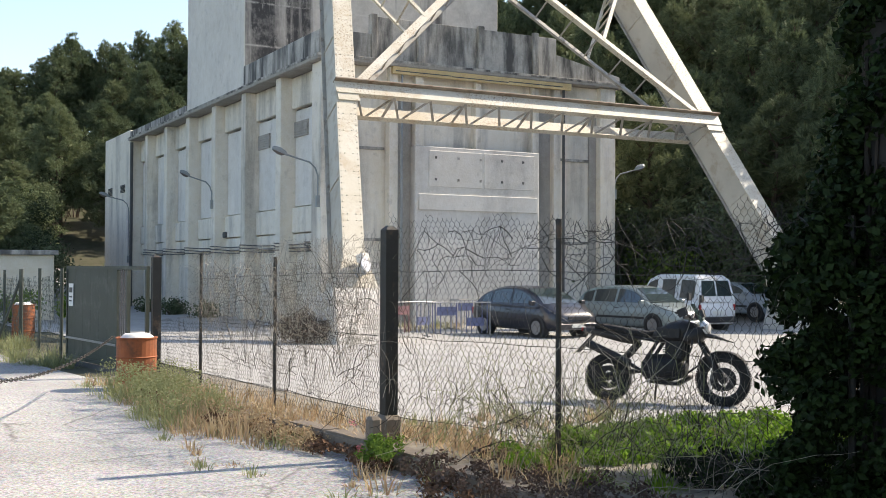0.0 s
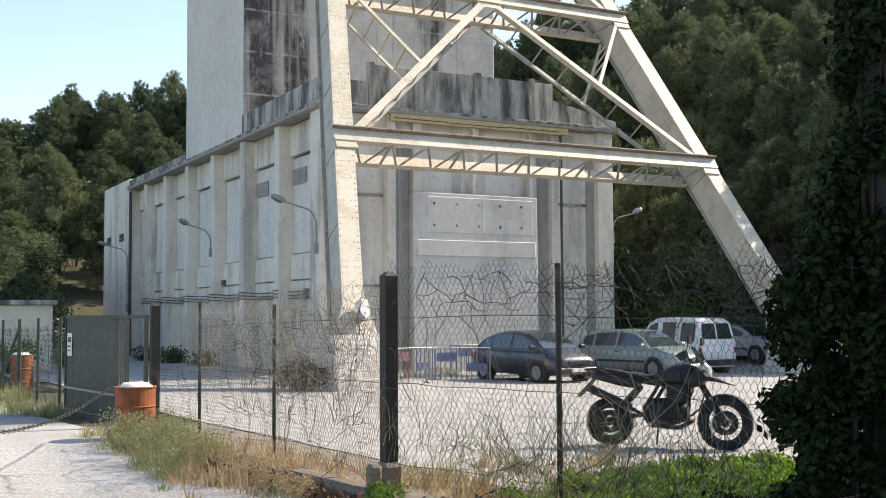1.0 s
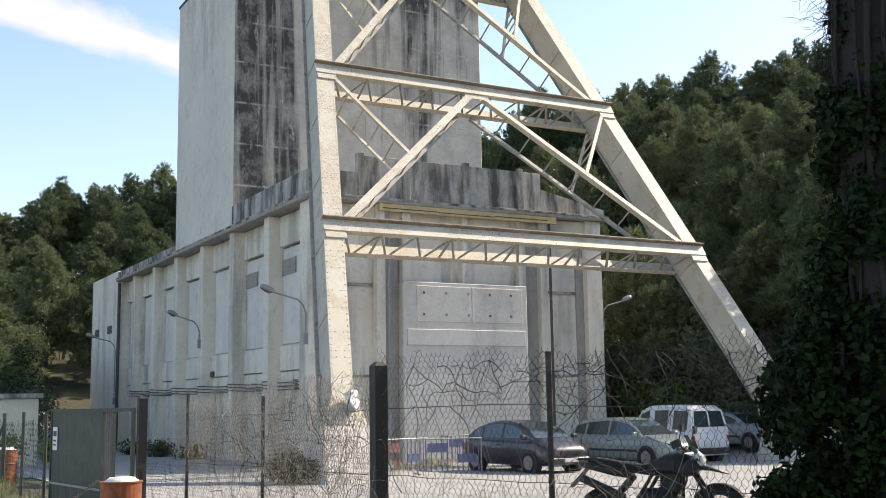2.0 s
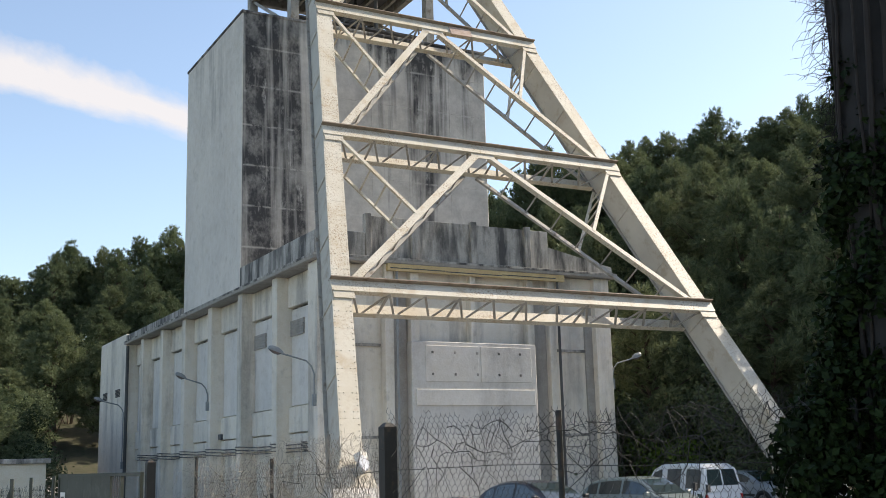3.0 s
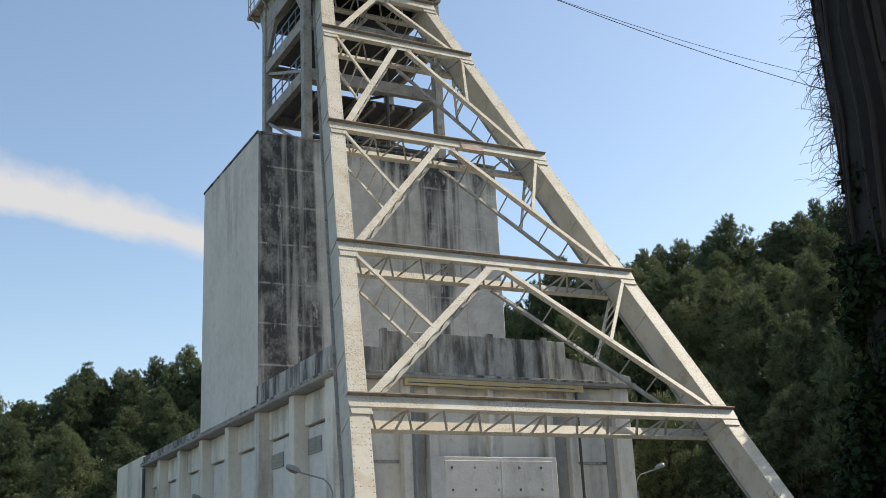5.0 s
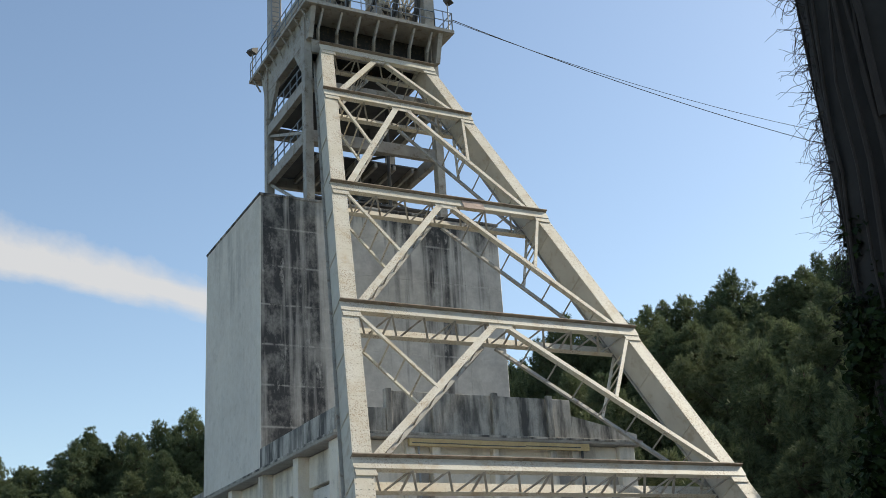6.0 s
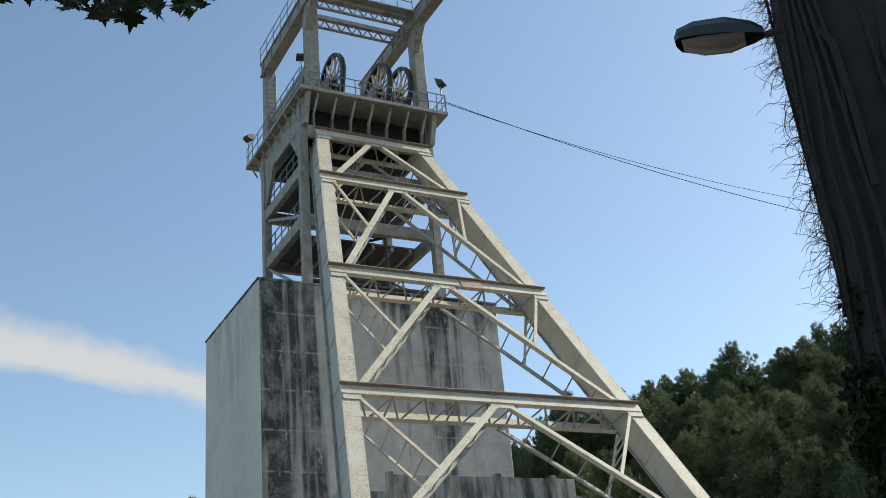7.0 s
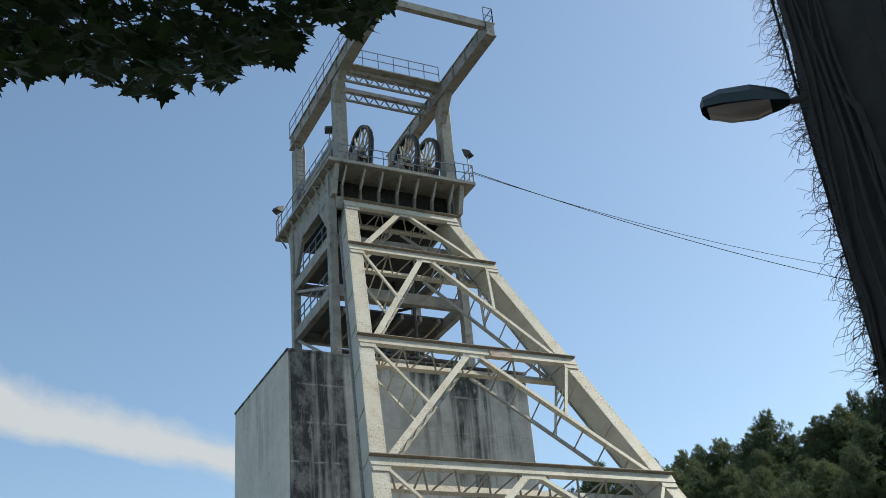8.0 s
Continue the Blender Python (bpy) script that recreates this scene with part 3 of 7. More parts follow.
        for k in range(7):
            part("joist", boxes((17.2 + k * 1.05, 17.35 + k * 1.05, 46.6, 49.95, z - 0.25, z - 0.002)), M_STEEL_GREY, s)
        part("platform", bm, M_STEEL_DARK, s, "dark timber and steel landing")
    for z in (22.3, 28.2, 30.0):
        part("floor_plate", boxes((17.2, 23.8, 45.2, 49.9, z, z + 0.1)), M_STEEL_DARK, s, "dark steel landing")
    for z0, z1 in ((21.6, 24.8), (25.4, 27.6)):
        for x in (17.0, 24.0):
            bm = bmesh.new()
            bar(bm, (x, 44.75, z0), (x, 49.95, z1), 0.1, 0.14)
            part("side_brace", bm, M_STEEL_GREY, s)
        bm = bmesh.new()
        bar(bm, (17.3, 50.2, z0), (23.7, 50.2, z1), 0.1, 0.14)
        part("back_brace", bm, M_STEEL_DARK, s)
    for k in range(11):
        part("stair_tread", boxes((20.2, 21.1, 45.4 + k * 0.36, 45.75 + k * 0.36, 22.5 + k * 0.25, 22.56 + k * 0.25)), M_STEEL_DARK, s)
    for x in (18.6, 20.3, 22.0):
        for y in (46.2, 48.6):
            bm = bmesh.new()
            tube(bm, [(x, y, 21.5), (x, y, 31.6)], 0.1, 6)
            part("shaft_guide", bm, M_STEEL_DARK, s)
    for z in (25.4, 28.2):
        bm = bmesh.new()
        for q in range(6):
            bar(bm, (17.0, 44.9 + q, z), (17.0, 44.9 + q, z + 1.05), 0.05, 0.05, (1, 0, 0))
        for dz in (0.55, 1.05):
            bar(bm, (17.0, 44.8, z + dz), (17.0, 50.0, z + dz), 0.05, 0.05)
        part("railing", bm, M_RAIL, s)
    # black sheet added to stand for the deep shade behind the ribs
    part("pit_plate", boxes((17.2, 23.8, 45.0, 45.1, 29.4, 31.7)), M_POST, s, "added black sheet for the deep shade behind the deck ribs")
    return s


HEAD = headframe()
deck_x0, deck_x1, deck_y0, deck_y1, deck_z = 16.48, 24.7, 43.2, 52.1, 31.9


def railing(bm, a, b, n, h=1.05):
    a, b = Vector(a), Vector(b)
    for k in range(n + 1):
        p = a.lerp(b, k / n)
        bar(bm, p, p + Vector((0, 0, h)), 0.036, 0.036, (1, 0, 0))
    for z in (h, h * 0.5):
        bar(bm, a + Vector((0, 0, z)), b + Vector((0, 0, z)), 0.036, 0.036)


def deck():
    s = HEAD
    bm = boxes((deck_x0, deck_x1, deck_y0, deck_y1, deck_z - 0.18, deck_z))
    part("deck", bm, M_STEEL_GREY, s, "grey steel sheave deck")
    # deep girders under the deck, haunched at the corners
    for x in (17.0, 24.0):
        bm = bmesh.new()
        hexa(bm, [(x - 0.12, 43.9, 30.2), (x + 0.12, 43.9, 30.2), (x + 0.12, 50.6, 30.2), (x - 0.12, 50.6, 30.2),
                  (x - 0.12, 43.4, 31.71), (x + 0.12, 43.4, 31.71), (x + 0.12, 51.2, 31.71), (x - 0.12, 51.2, 31.71)])
        for y, dy in ((44.72, 1.3), (49.98, -1.3)):
            hexa(bm, [(x - 0.1, y, 28.6), (x + 0.1, y, 28.6), (x + 0.1, y + dy * 0.1, 28.6), (x - 0.1, y + dy * 0.1, 28.6),
                      (x - 0.1, y, 30.2), (x + 0.1, y, 30.2), (x + 0.1, y + dy, 30.2), (x - 0.1, y + dy, 30.2)])
        part("girder", bm, M_STEEL_GREY, s, "haunched plate girder")
    bm = boxes((17.15, 23.85, 44.2, 44.4, 29.6, 30.3))
    part("cross_girder", bm, M_STEEL_GREY, s)
    for k in range(7):
        x = 17.5 + k * 1.0
        bm = bmesh.new()
        bar(bm, (x, 43.5, 31.7), (x - 0.12, 43.9, 30.7), 0.10, 0.22, (0, 1, 0.4))
        bar(bm, (x - 0.12, 43.9, 30.7), (x + 0.1, 44.5, 30.1), 0.10, 0.22, (0, 1, 0.4))
        part("deck_rib", bm, M_STEEL_GREY, s)
    for k in range(9):
        y = 43.9 + k * 0.95
        bm = bmesh.new()
        bar(bm, (16.53, y, 31.68), (16.95, y, 31.0), 0.07, 0.07)
        bar(bm, (16.53, y, 31.68), (17.0, y, 31.68), 0.07, 0.09)
        part("bracket", bm, M_STEEL_GREY, s)
    bm = bmesh.new()
    railing(bm, (16.53, 43.3, deck_z), (16.53, 52.0, deck_z), 9)
    part("railing", bm, M_RAIL, s)
    bm = bmesh.new()
    railing(bm, (24.64, 43.3, deck_z), (24.64, 52.0, deck_z), 9)
    part("railing", bm, M_RAIL, s)
    bm = bmesh.new()
    railing(bm, (23.6, 43.26, deck_z), (24.64, 43.26, deck_z), 2)
    railing(bm, (17.0, 43.26, deck_z), (23.6, 43.26, deck_z), 8, 0.9)
    part("railing", bm, M_RAIL, s)
    # gantry over the sheaves
    gz = 37.65
    for x in (17.35, 23.4):
        for y in (43.75, 50.3):
            part("gantry_post", boxes((x - 0.3, x + 0.3, y - 0.35, y + 0.35, deck_z, gz - 0.8), bevel=0.03), M_STEEL_GREY, s)
        xb = x - 0.24
        part("gantry_beam", boxes((xb - 0.22, xb + 0.22, 37.3, 50.35, gz - 0.8, gz - 0.06)), M_STEEL_GREY, s)
        part("beam_flange", boxes((xb - 0.3, xb + 0.3, 37.28, 50.37, gz - 0.06, gz)), M_STEEL_GREY, s)
        part("beam_flange", boxes((xb - 0.3, xb + 0.3, 37.28, 50.37, gz - 0.86, gz - 0.8)), M_STEEL_GREY, s)
        for k in range(9):
            y = 38.3 + k * 1.45
            for o in (-0.26, 0.26):
                part("beam_stiffener", boxes((xb + o - 0.038, xb + o + 0.038, y - 0.03, y + 0.03, gz - 0.8, gz - 0.06)), M_STEEL_GREY, s)
        bm = bmesh.new()
        hexa(bm, [(xb - 0.2, 43.36, gz - 2.2), (xb + 0.2, 43.36, gz - 2.2), (xb + 0.2, 43.41, gz - 2.2), (xb - 0.2, 43.41, gz - 2.2),
                  (xb - 0.2, 42.3, gz - 0.87), (xb + 0.2, 42.3, gz - 0.87), (xb + 0.2, 43.41, gz - 0.87), (xb - 0.2, 43.41, gz - 0.87)])
        part("haunch", bm, M_STEEL_GREY, s)
        if x < 20:
            bm = bmesh.new()
            railing(bm, (xb - 0.28, 37.4, gz), (xb - 0.28, 50.3, gz), 11, 1.0)
            part("railing", bm, M_RAIL, s)
    bm = bmesh.new()
    railing(bm, (22.9, 37.4, gz), (23.42, 37.4, gz), 1, 1.0)
    railing(bm, (23.42, 37.4, gz), (23.42, 38.2, gz), 1, 1.0)
    part("railing", bm, M_RAIL, s)
    part("end_beam", boxes((17.42, 22.86, 37.3, 37.6, gz - 0.4, gz - 0.004)), M_STEEL_GREY, s)
    for y, walkway in ((43.15, True), (44.75, False)):
        bm = boxes((17.36, 22.92, y - 0.12, y + 0.12, gz - 0.35, gz - 0.1))
        if walkway:
            box(bm, 17.45, 22.84, y - 0.5, y + 0.5, gz - 0.1, gz - 0.03)
        n = 9
        for k in range(n):
            u0, u1 = 17.36 + 5.56 * k / n, 17.36 + 5.56 * (k + 1) / n
            bar(bm, (u0, y, gz - 0.35), ((u0 + u1) / 2, y, gz - 0.85), 0.06, 0.06)
            bar(bm, ((u0 + u1) / 2, y, gz - 0.85), (u1, y, gz - 0.35), 0.06, 0.06)
        box(bm, 17.36, 22.92, y - 0.06, y + 0.06, gz - 0.92, gz - 0.82)
        part("cross_truss", bm, M_STEEL_GREY, s)
    bm = bmesh.new()
    railing(bm, (17.5, 42.7, gz), (22.85, 42.7, gz), 6, 1.0)
    part("railing", bm, M_RAIL, s)
    part("back_beam", boxes((17.75, 23.25, 50.1, 50.4, 33.6, 34.3)), M_STEEL_GREY, s)
    part("side_tie", boxes((17.3, 17.6, 44.1, 49.95, 33.5, 34.1)), M_STEEL_GREY, s)
    # ladder cage
    bm = bmesh.new()
    for dx in (0, 0.45):
        bar(bm, (16.9 + dx, 49.4, deck_z), (16.9 + dx, 49.4, 36.6), 0.05, 0.05, (1, 0, 0))
    for k in range(14):
        bar(bm, (16.9, 49.4, deck_z + 0.3 * k), (17.35, 49.4, deck_z + 0.3 * k), 0.03, 0.03)
    part("ladder", bm, M_RAIL, s)
    return s


deck()


def sheave():
    s = thing("sheave_wheel", "large spoked steel winding wheel on the headframe deck", "winding wheel", "winding wheels")
    R = 1.65
    m = Matrix.Rotation(math.pi / 2, 4, "Y")
    bm = bmesh.new()
    lathe(bm, [(R - 0.17, -0.11), (R, -0.13), (R + 0.02, -0.06), (R - 0.06, 0), (R + 0.02, 0.06), (R, 0.13), (R - 0.17, 0.11)], 36, m)
    bm.faces.ensure_lookup_table()
    bmesh.ops.delete(bm, geom=[f for f in bm.faces if len(f.verts) > 4], context="FACES")
    part("rim", bm, M_STEEL_DARK, s)
    bm = bmesh.new()
    lathe(bm, [(0.12, -0.35), (0.26, -0.2), (0.26, 0.2), (0.12, 0.35)], 16, m)
    part("hub", bm, M_STEEL_DARK, s)
    for k in range(10):
        a = k * math.pi / 5
        bm = bmesh.new()
        for o in (-0.1, 0.1):
            bar(bm, (o * 1.6, 0.25 * math.cos(a), 0.25 * math.sin(a)), (o * 0.6, (R - 0.15) * math.cos(a), (R - 0.15) * math.sin(a)), 0.12, 0.05, (1, 0, 0))
        part("spoke", bm, M_STEEL_WEB, s)
    bm = boxes((-0.55, -0.35, -0.5, 0.5, -1.9, 0.0), (0.35, 0.55, -0.5, 0.5, -1.9, 0.0), bevel=0.02)
    part("bearing_stand", bm, M_STEEL_GREY, s)
    return s


WHEEL = sheave()
WHEEL.matrix_basis = pose(19.1, 45.4, 33.8)
for wx in (21.75, 22.95):
    copy_thing(WHEEL, pose(wx, 45.4, 33.8))


def footing(sg):
    u = ST + sg * (half(-1.0) - LEGW / 2)
    y0 = 26.15
    w = 0.95 if sg < 0 else 0.62
    bm = bmesh.new()
    zb = ground_z(u, 27) - 0.4
    hexa(bm, [(u - w, y0 - 0.35, zb), (u + 0.95, y0 - 0.35, zb), (u + 0.95, y0 + 2.6, zb), (u - w, y0 + 2.6, zb),
              (u - w + 0.2, y0 + 0.50, 1.10), (u + 0.75, y0 + 0.50, 1.10), (u + 0.75, y0 + 2.3, 0.75), (u - w + 0.2, y0 + 2.3, 0.75)])
    bmesh.ops.bevel(bm, geom=bm.edges[:], offset=0.05, segments=2, affect="EDGES")
    tagged(finish("footing", bm, M_BLOCK), "rough pale concrete footing block under the headframe leg", "footing", "headframe footings")


footing(-1)
footing(1)


# ---- hut ----
M_HUT = concrete("cream_render", (0.78, 0.70, 0.56), (0.4, 0.34, 0.26), 0.2, 0.3)


def hut():
    s = thing("flat_roofed_hut", "small cream rendered hut with a flat roof edge", "hut")
    z = ground_z(5, 46)
    part("wall", boxes((-2.0, 7.3, 46.0, 51.0, z - 0.3, 2.08), bevel=0.03), M_HUT, s)
    part("roof", boxes((-2.15, 7.45, 45.85, 51.15, 2.08, 2.27), bevel=0.02), M_PARAPET, s, "grey flat roof slab")


hut()


# ---- pines ----
def pine_mesh(seed, h, pale):
    rnd = random.Random(seed)
    s = thing("pine_tree", "tall Mediterranean pine with dense dark green clumpy crown", "tree", "pines on the hillside")
    bm = bmesh.new()
    lean = (rnd.uniform(-0.3, 0.3), rnd.uniform(-0.3, 0.3))
    pts = [(lean[0] * (k / 5) ** 2, lean[1] * (k / 5) ** 2, h * 0.95 * k / 5) for k in range(6)]
    tube(bm, pts, 0.03 * h * 0.7, 7, 0.03)
    clumps = []
    for k in range(54):
        f = 0.2 + 0.78 * (k / 53)
        a = k * 2.4 + rnd.uniform(-0.4, 0.4)
        reach = h * 0.24 * max(0.02, 1 - (abs(f - 0.42) / 0.6) ** 1.6) * rnd.uniform(0.5, 1.15)
        base = Vector((lean[0] * f * f, lean[1] * f * f, h * f * 0.9))
        tip = base + Vector((math.cos(a) * reach, math.sin(a) * reach, reach * rnd.uniform(0.2, 0.6)))
        tube(bm, [base, base.lerp(tip, 0.5) + Vector((0, 0, -0.1)), tip], 0.05, 4, 0.02, cap=False)
        clumps.append((tip, h * rnd.uniform(0.05, 0.095)))
        if reach > h * 0.12:
            clumps.append((base.lerp(tip, 0.55), h * rnd.uniform(0.05, 0.08)))
    clumps.append((Vector((lean[0], lean[1], h * 0.93)), h * 0.06))
    part("trunk", bm, M_BARK, s)
    verts, faces = [], []
    for c, r in clumps:
        # sprays of needles that point outwards from each clump
        for _ in range(26):
            d = Vector((rnd.gauss(0, 1), rnd.gauss(0, 1), rnd.gauss(0.15, 0.8))).normalized()
            p0 = c + Vector((d.x, d.y, d.z * 0.75)) * r * rnd.uniform(0.35, 0.95)
            for _ in range(14):
                q = Vector((rnd.gauss(0, 1), rnd.gauss(0, 1), rnd.gauss(0.3, 1))).normalized()
                p = p0 + q * h * 0.006
                out = (d * 0.9 + q * 0.75).normalized() * h * rnd.uniform(0.014, 0.028)
                side = out.cross(Vector((rnd.gauss(0, 1), rnd.gauss(0, 1), rnd.gauss(0, 1)))).normalized() * h * 0.0023
                n = len(verts)
                verts += [p - side, p + side, p + out + side * 0.3, p + out - side * 0.3]
                faces.append((n, n + 1, n + 2, n + 3))
    me = bpy.data.meshes.new("crown")
    me.from_pydata([tuple(v) for v in verts], [], faces)
    me.materials.append(M_PINE_PALE if pale else M_PINE)
    ob = new("crown", me)
    ob.parent = s
    return s


PINES = [pine_mesh(11 + i, 11.0, i % 2 == 1) for i in range(5)]


def crest_line(x, y):
    """Height to which the wood's crest rises over a place, low to the west, higher to the east."""
    az, d = math.degrees(math.atan2(x, y)), math.hypot(x, y)
    t = ((-90, 8.0), (5.8, 9.9), (7.4, 9.5), (10, 11.1), (12, 11.6), (15, 11.9), (24, 12.5), (31.5, 14.3), (33.7, 15.2), (38, 16.2), (40, 16.4), (42.4, 15.8), (43.4, 17.1), (44.2, 16.3), (47, 16.6), (48, 17.4), (52, 17.5), (180, 17.5))
    for (a0, e0), (a1, e1) in zip(t, t[1:]):
        if a0 <= az <= a1:
            return 1.65 + d * math.tan(radians(e0 + (e1 - e0) * (az - a0) / (a1 - a0)))
    return 1.65 + d * 0.2


def plant_pines():
    rnd = random.Random(5)
    used = [False] * len(PINES)
    spots = []
    for k in range(16):
        y = rnd.uniform(57, 80)
        spots.append((rnd.uniform(-1, 0.2 * y - 4.6), y))
    # hill behind the shed
    for row, (y0, n) in enumerate(((84, 13), (91, 15), (98, 16), (107, 18), (117, 19), (128, 20))):
        for k in range(n):
            x = -6 + (0.52 * y0 + 16) * (k + rnd.uniform(-0.3, 0.3)) / n
            spots.append((x, y0 + rnd.uniform(-4, 4)))
    # hill to the right of the yard
    for row, (d, n) in enumerate(((48, 8), (54, 9), (61, 10), (69, 12), (78, 13), (88, 14), (99, 16))):
        for k in range(n):
            az = radians(33 + 21 * (k + rnd.uniform(-0.35, 0.35)) / (n - 1))
            dd = d + rnd.uniform(-3, 3)
            spots.append((dd * math.sin(az), dd * math.cos(az)))
    # the crest of both hills, whose tallest trees stand out against the sky
    for az0, az1, n, d0 in ((1.5, 17.0, 20, 108), (29.5, 56.0, 31, 92)):
        for k in range(n):
            az = radians(az0 + (az1 - az0) * (k + rnd.uniform(-0.3, 0.3)) / (n - 1))
            dd = d0 + rnd.uniform(-6, 6)
            spots.append((dd * math.sin(az), dd * math.cos(az), True))
    for x, y, *crest in spots:
        if 12 < x < 30 and y < 76:
            continue
        k = rnd.randrange(len(PINES))
        z = ground_z(x, y) - 0.2
        tall = rnd.uniform(0.5 if y < 82 and x < 13 else 0.68, 0.68 if y < 82 and x < 13 else 1.12)
        line = crest_line(x, y) - z
        tall = line / 11.0 * rnd.choice((0.94, 0.99, 1.04, 1.09)) * rnd.uniform(0.97, 1.04) if crest else max(0.4, min(tall, (line - rnd.uniform(1.0, 4.0)) / 11.0))
        wide = rnd.uniform(0.72, 0.98) * (1.0 if tall < 1.05 else 1.15)
        m = pose(x, y, z, 0, 0, rnd.uniform(0, 360)) @ Matrix.Diagonal((wide, wide, tall, 1))
        if not used[k]:
            used[k] = True
            PINES[k].matrix_basis = m
        else:
            loc, rot, sc = m.decompose()
            ob = copy_thing(PINES[k], Matrix.LocRotScale(loc, rot, None))
            ob.scale = sc


plant_pines()


# ---- shrubs ----
def leaf_cloud(name, blobs, count, size, material, rnd, squash=0.8, core=0.35):
    """Many small folded leaves filling the outer shell of blobs (centre, radius)."""
    verts, faces = [], []
    total = sum(r * r for _, r in blobs)
    for c, r in blobs:
        for _ in range(int(count * r * r / total)):
            d = Vector((rnd.gauss(0, 1), rnd.gauss(0, 1), rnd.gauss(0, 1))).normalized()
            rr = r * (core + (1.05 - core) * rnd.random() ** 0.5) * (0.8 + 0.4 * noise.noise(d * 2.3 + Vector(c)))
            p = Vector(c) + Vector((d.x, d.y, d.z * squash)) * rr
            n = (d + 0.9 * Vector((rnd.gauss(0, 1), rnd.gauss(0, 1), rnd.gauss(0.3, 1)))).normalized()
            t = n.cross(Vector((rnd.gauss(0, 1), rnd.gauss(0, 1), rnd.gauss(-0.6, 1)))).normalized()
            b = n.cross(t)
            s = size * rnd.uniform(0.6, 1.3)
            k = len(verts)
            verts += [p - t * s * 0.5, p + b * s * 0.38 + n * s * 0.1, p + t * s * 0.6, p - b * s * 0.38 + n * s * 0.1]
            faces += [(k, k + 1, k + 2), (k, k + 2, k + 3)]
    me = bpy.data.meshes.new(name)
    me.from_pydata([tuple(v) for v in verts], [], faces)
    me.materials.append(material)
    return new(name, me)


def shrub(x, y, w, h, material, seed, label="leafy green shrub on the slope", leaf=0.16, count=2600):
    rnd = random.Random(seed)
    z = ground_z(x, y)
    s = thing("shrub", label, "shrub", "shrubs", at=pose(x, y, z - 0.05))
    blobs = []
    bm = bmesh.new()
    for k in range(9):
        a, f = rnd.uniform(0, 6.28), rnd.uniform(0.3, 0.85)
        c = (math.cos(a) * w * 0.35 * rnd.random(), math.sin(a) * w * 0.35 * rnd.random(), h * f)
        blobs.append((c, w * rnd.uniform(0.18, 0.32)))
        tube(bm, [(c[0] * 0.2, c[1] * 0.2, 0), (c[0] * 0.7, c[1] * 0.7, h * f * 0.6), c], 0.04, 4, 0.01, cap=False)
    part("stems", bm, M_BARK, s)
    leaf_cloud("foliage", blobs, count, leaf, material, rnd).parent = s
    return s


for i, (az, d, w, h) in enumerate(((33.5, 46, 5.5, 4.5), (35.0, 50, 6, 7.0), (36.6, 47, 5, 6.0), (38.3, 49, 6, 5.0), (40.5, 48, 6, 4.0), (42.5, 47, 6, 4.2), (44.5, 46, 6, 4.5), (35.8, 58, 7, 9), (39.5, 57, 7, 8), (43.4, 56, 7, 8))):
    shrub(d * math.sin(radians(az)), d * math.cos(radians(az)), w, h, (M_PINE, M_BUSH, M_SHRUB)[i % 3], 40 + i, leaf=0.15, count=5200)
for i, (x, y, w, h) in enumerate(((13.6, 46.5, 1.8, 0.6), (13.5, 51.0, 2.0, 0.7), (13.4, 55.5, 1.8, 0.6))):
    shrub(x, y, w, h, M_PINE, 70 + i, "low dark weeds against the shed wall", 0.12, 900)
for i, (x, y, w, h) in enumerate(((1.5, 54, 6, 4.0), (4.5, 56, 6, 4.5), (7.5, 57, 6, 4.2), (7.6, 62, 6, 5), (8.4, 69, 6, 5), (0.5, 60, 7, 6), (4, 62, 7, 6), (7, 66, 7, 6.5), (6.8, 60, 5, 4.5), (10.2, 77, 5, 5), (7.6, 67, 6, 6), (11.0, 80, 6, 6), (13.3, 84, 7, 6.5), (15.3, 87, 7, 7), (9.0, 75, 6, 6))):
    shrub(x, y, w, h, (M_SHRUB, M_SHRUB, M_PINE)[i % 3], 60 + i, "dense dark evergreen shrub behind the hut", 0.14, 6000)
shrub(10.55, 27.2, 1.5, 0.85, M_DRYBUSH, 81, "brown dying bush beside the footing block", 0.07, 4200)
shrub(11.2, 26.9, 1.0, 0.7, M_DRYBUSH, 82, "brown dying bush beside the footing block", 0.06, 2600)
for i, (x, y) in enumerate(((5.5, 43.5), (7.6, 43.0))):
    shrub(x, y, 2.2, 1.3, M_BUSH, 90 + i, "pale green weed bush by the fence", 0.12, 1200)


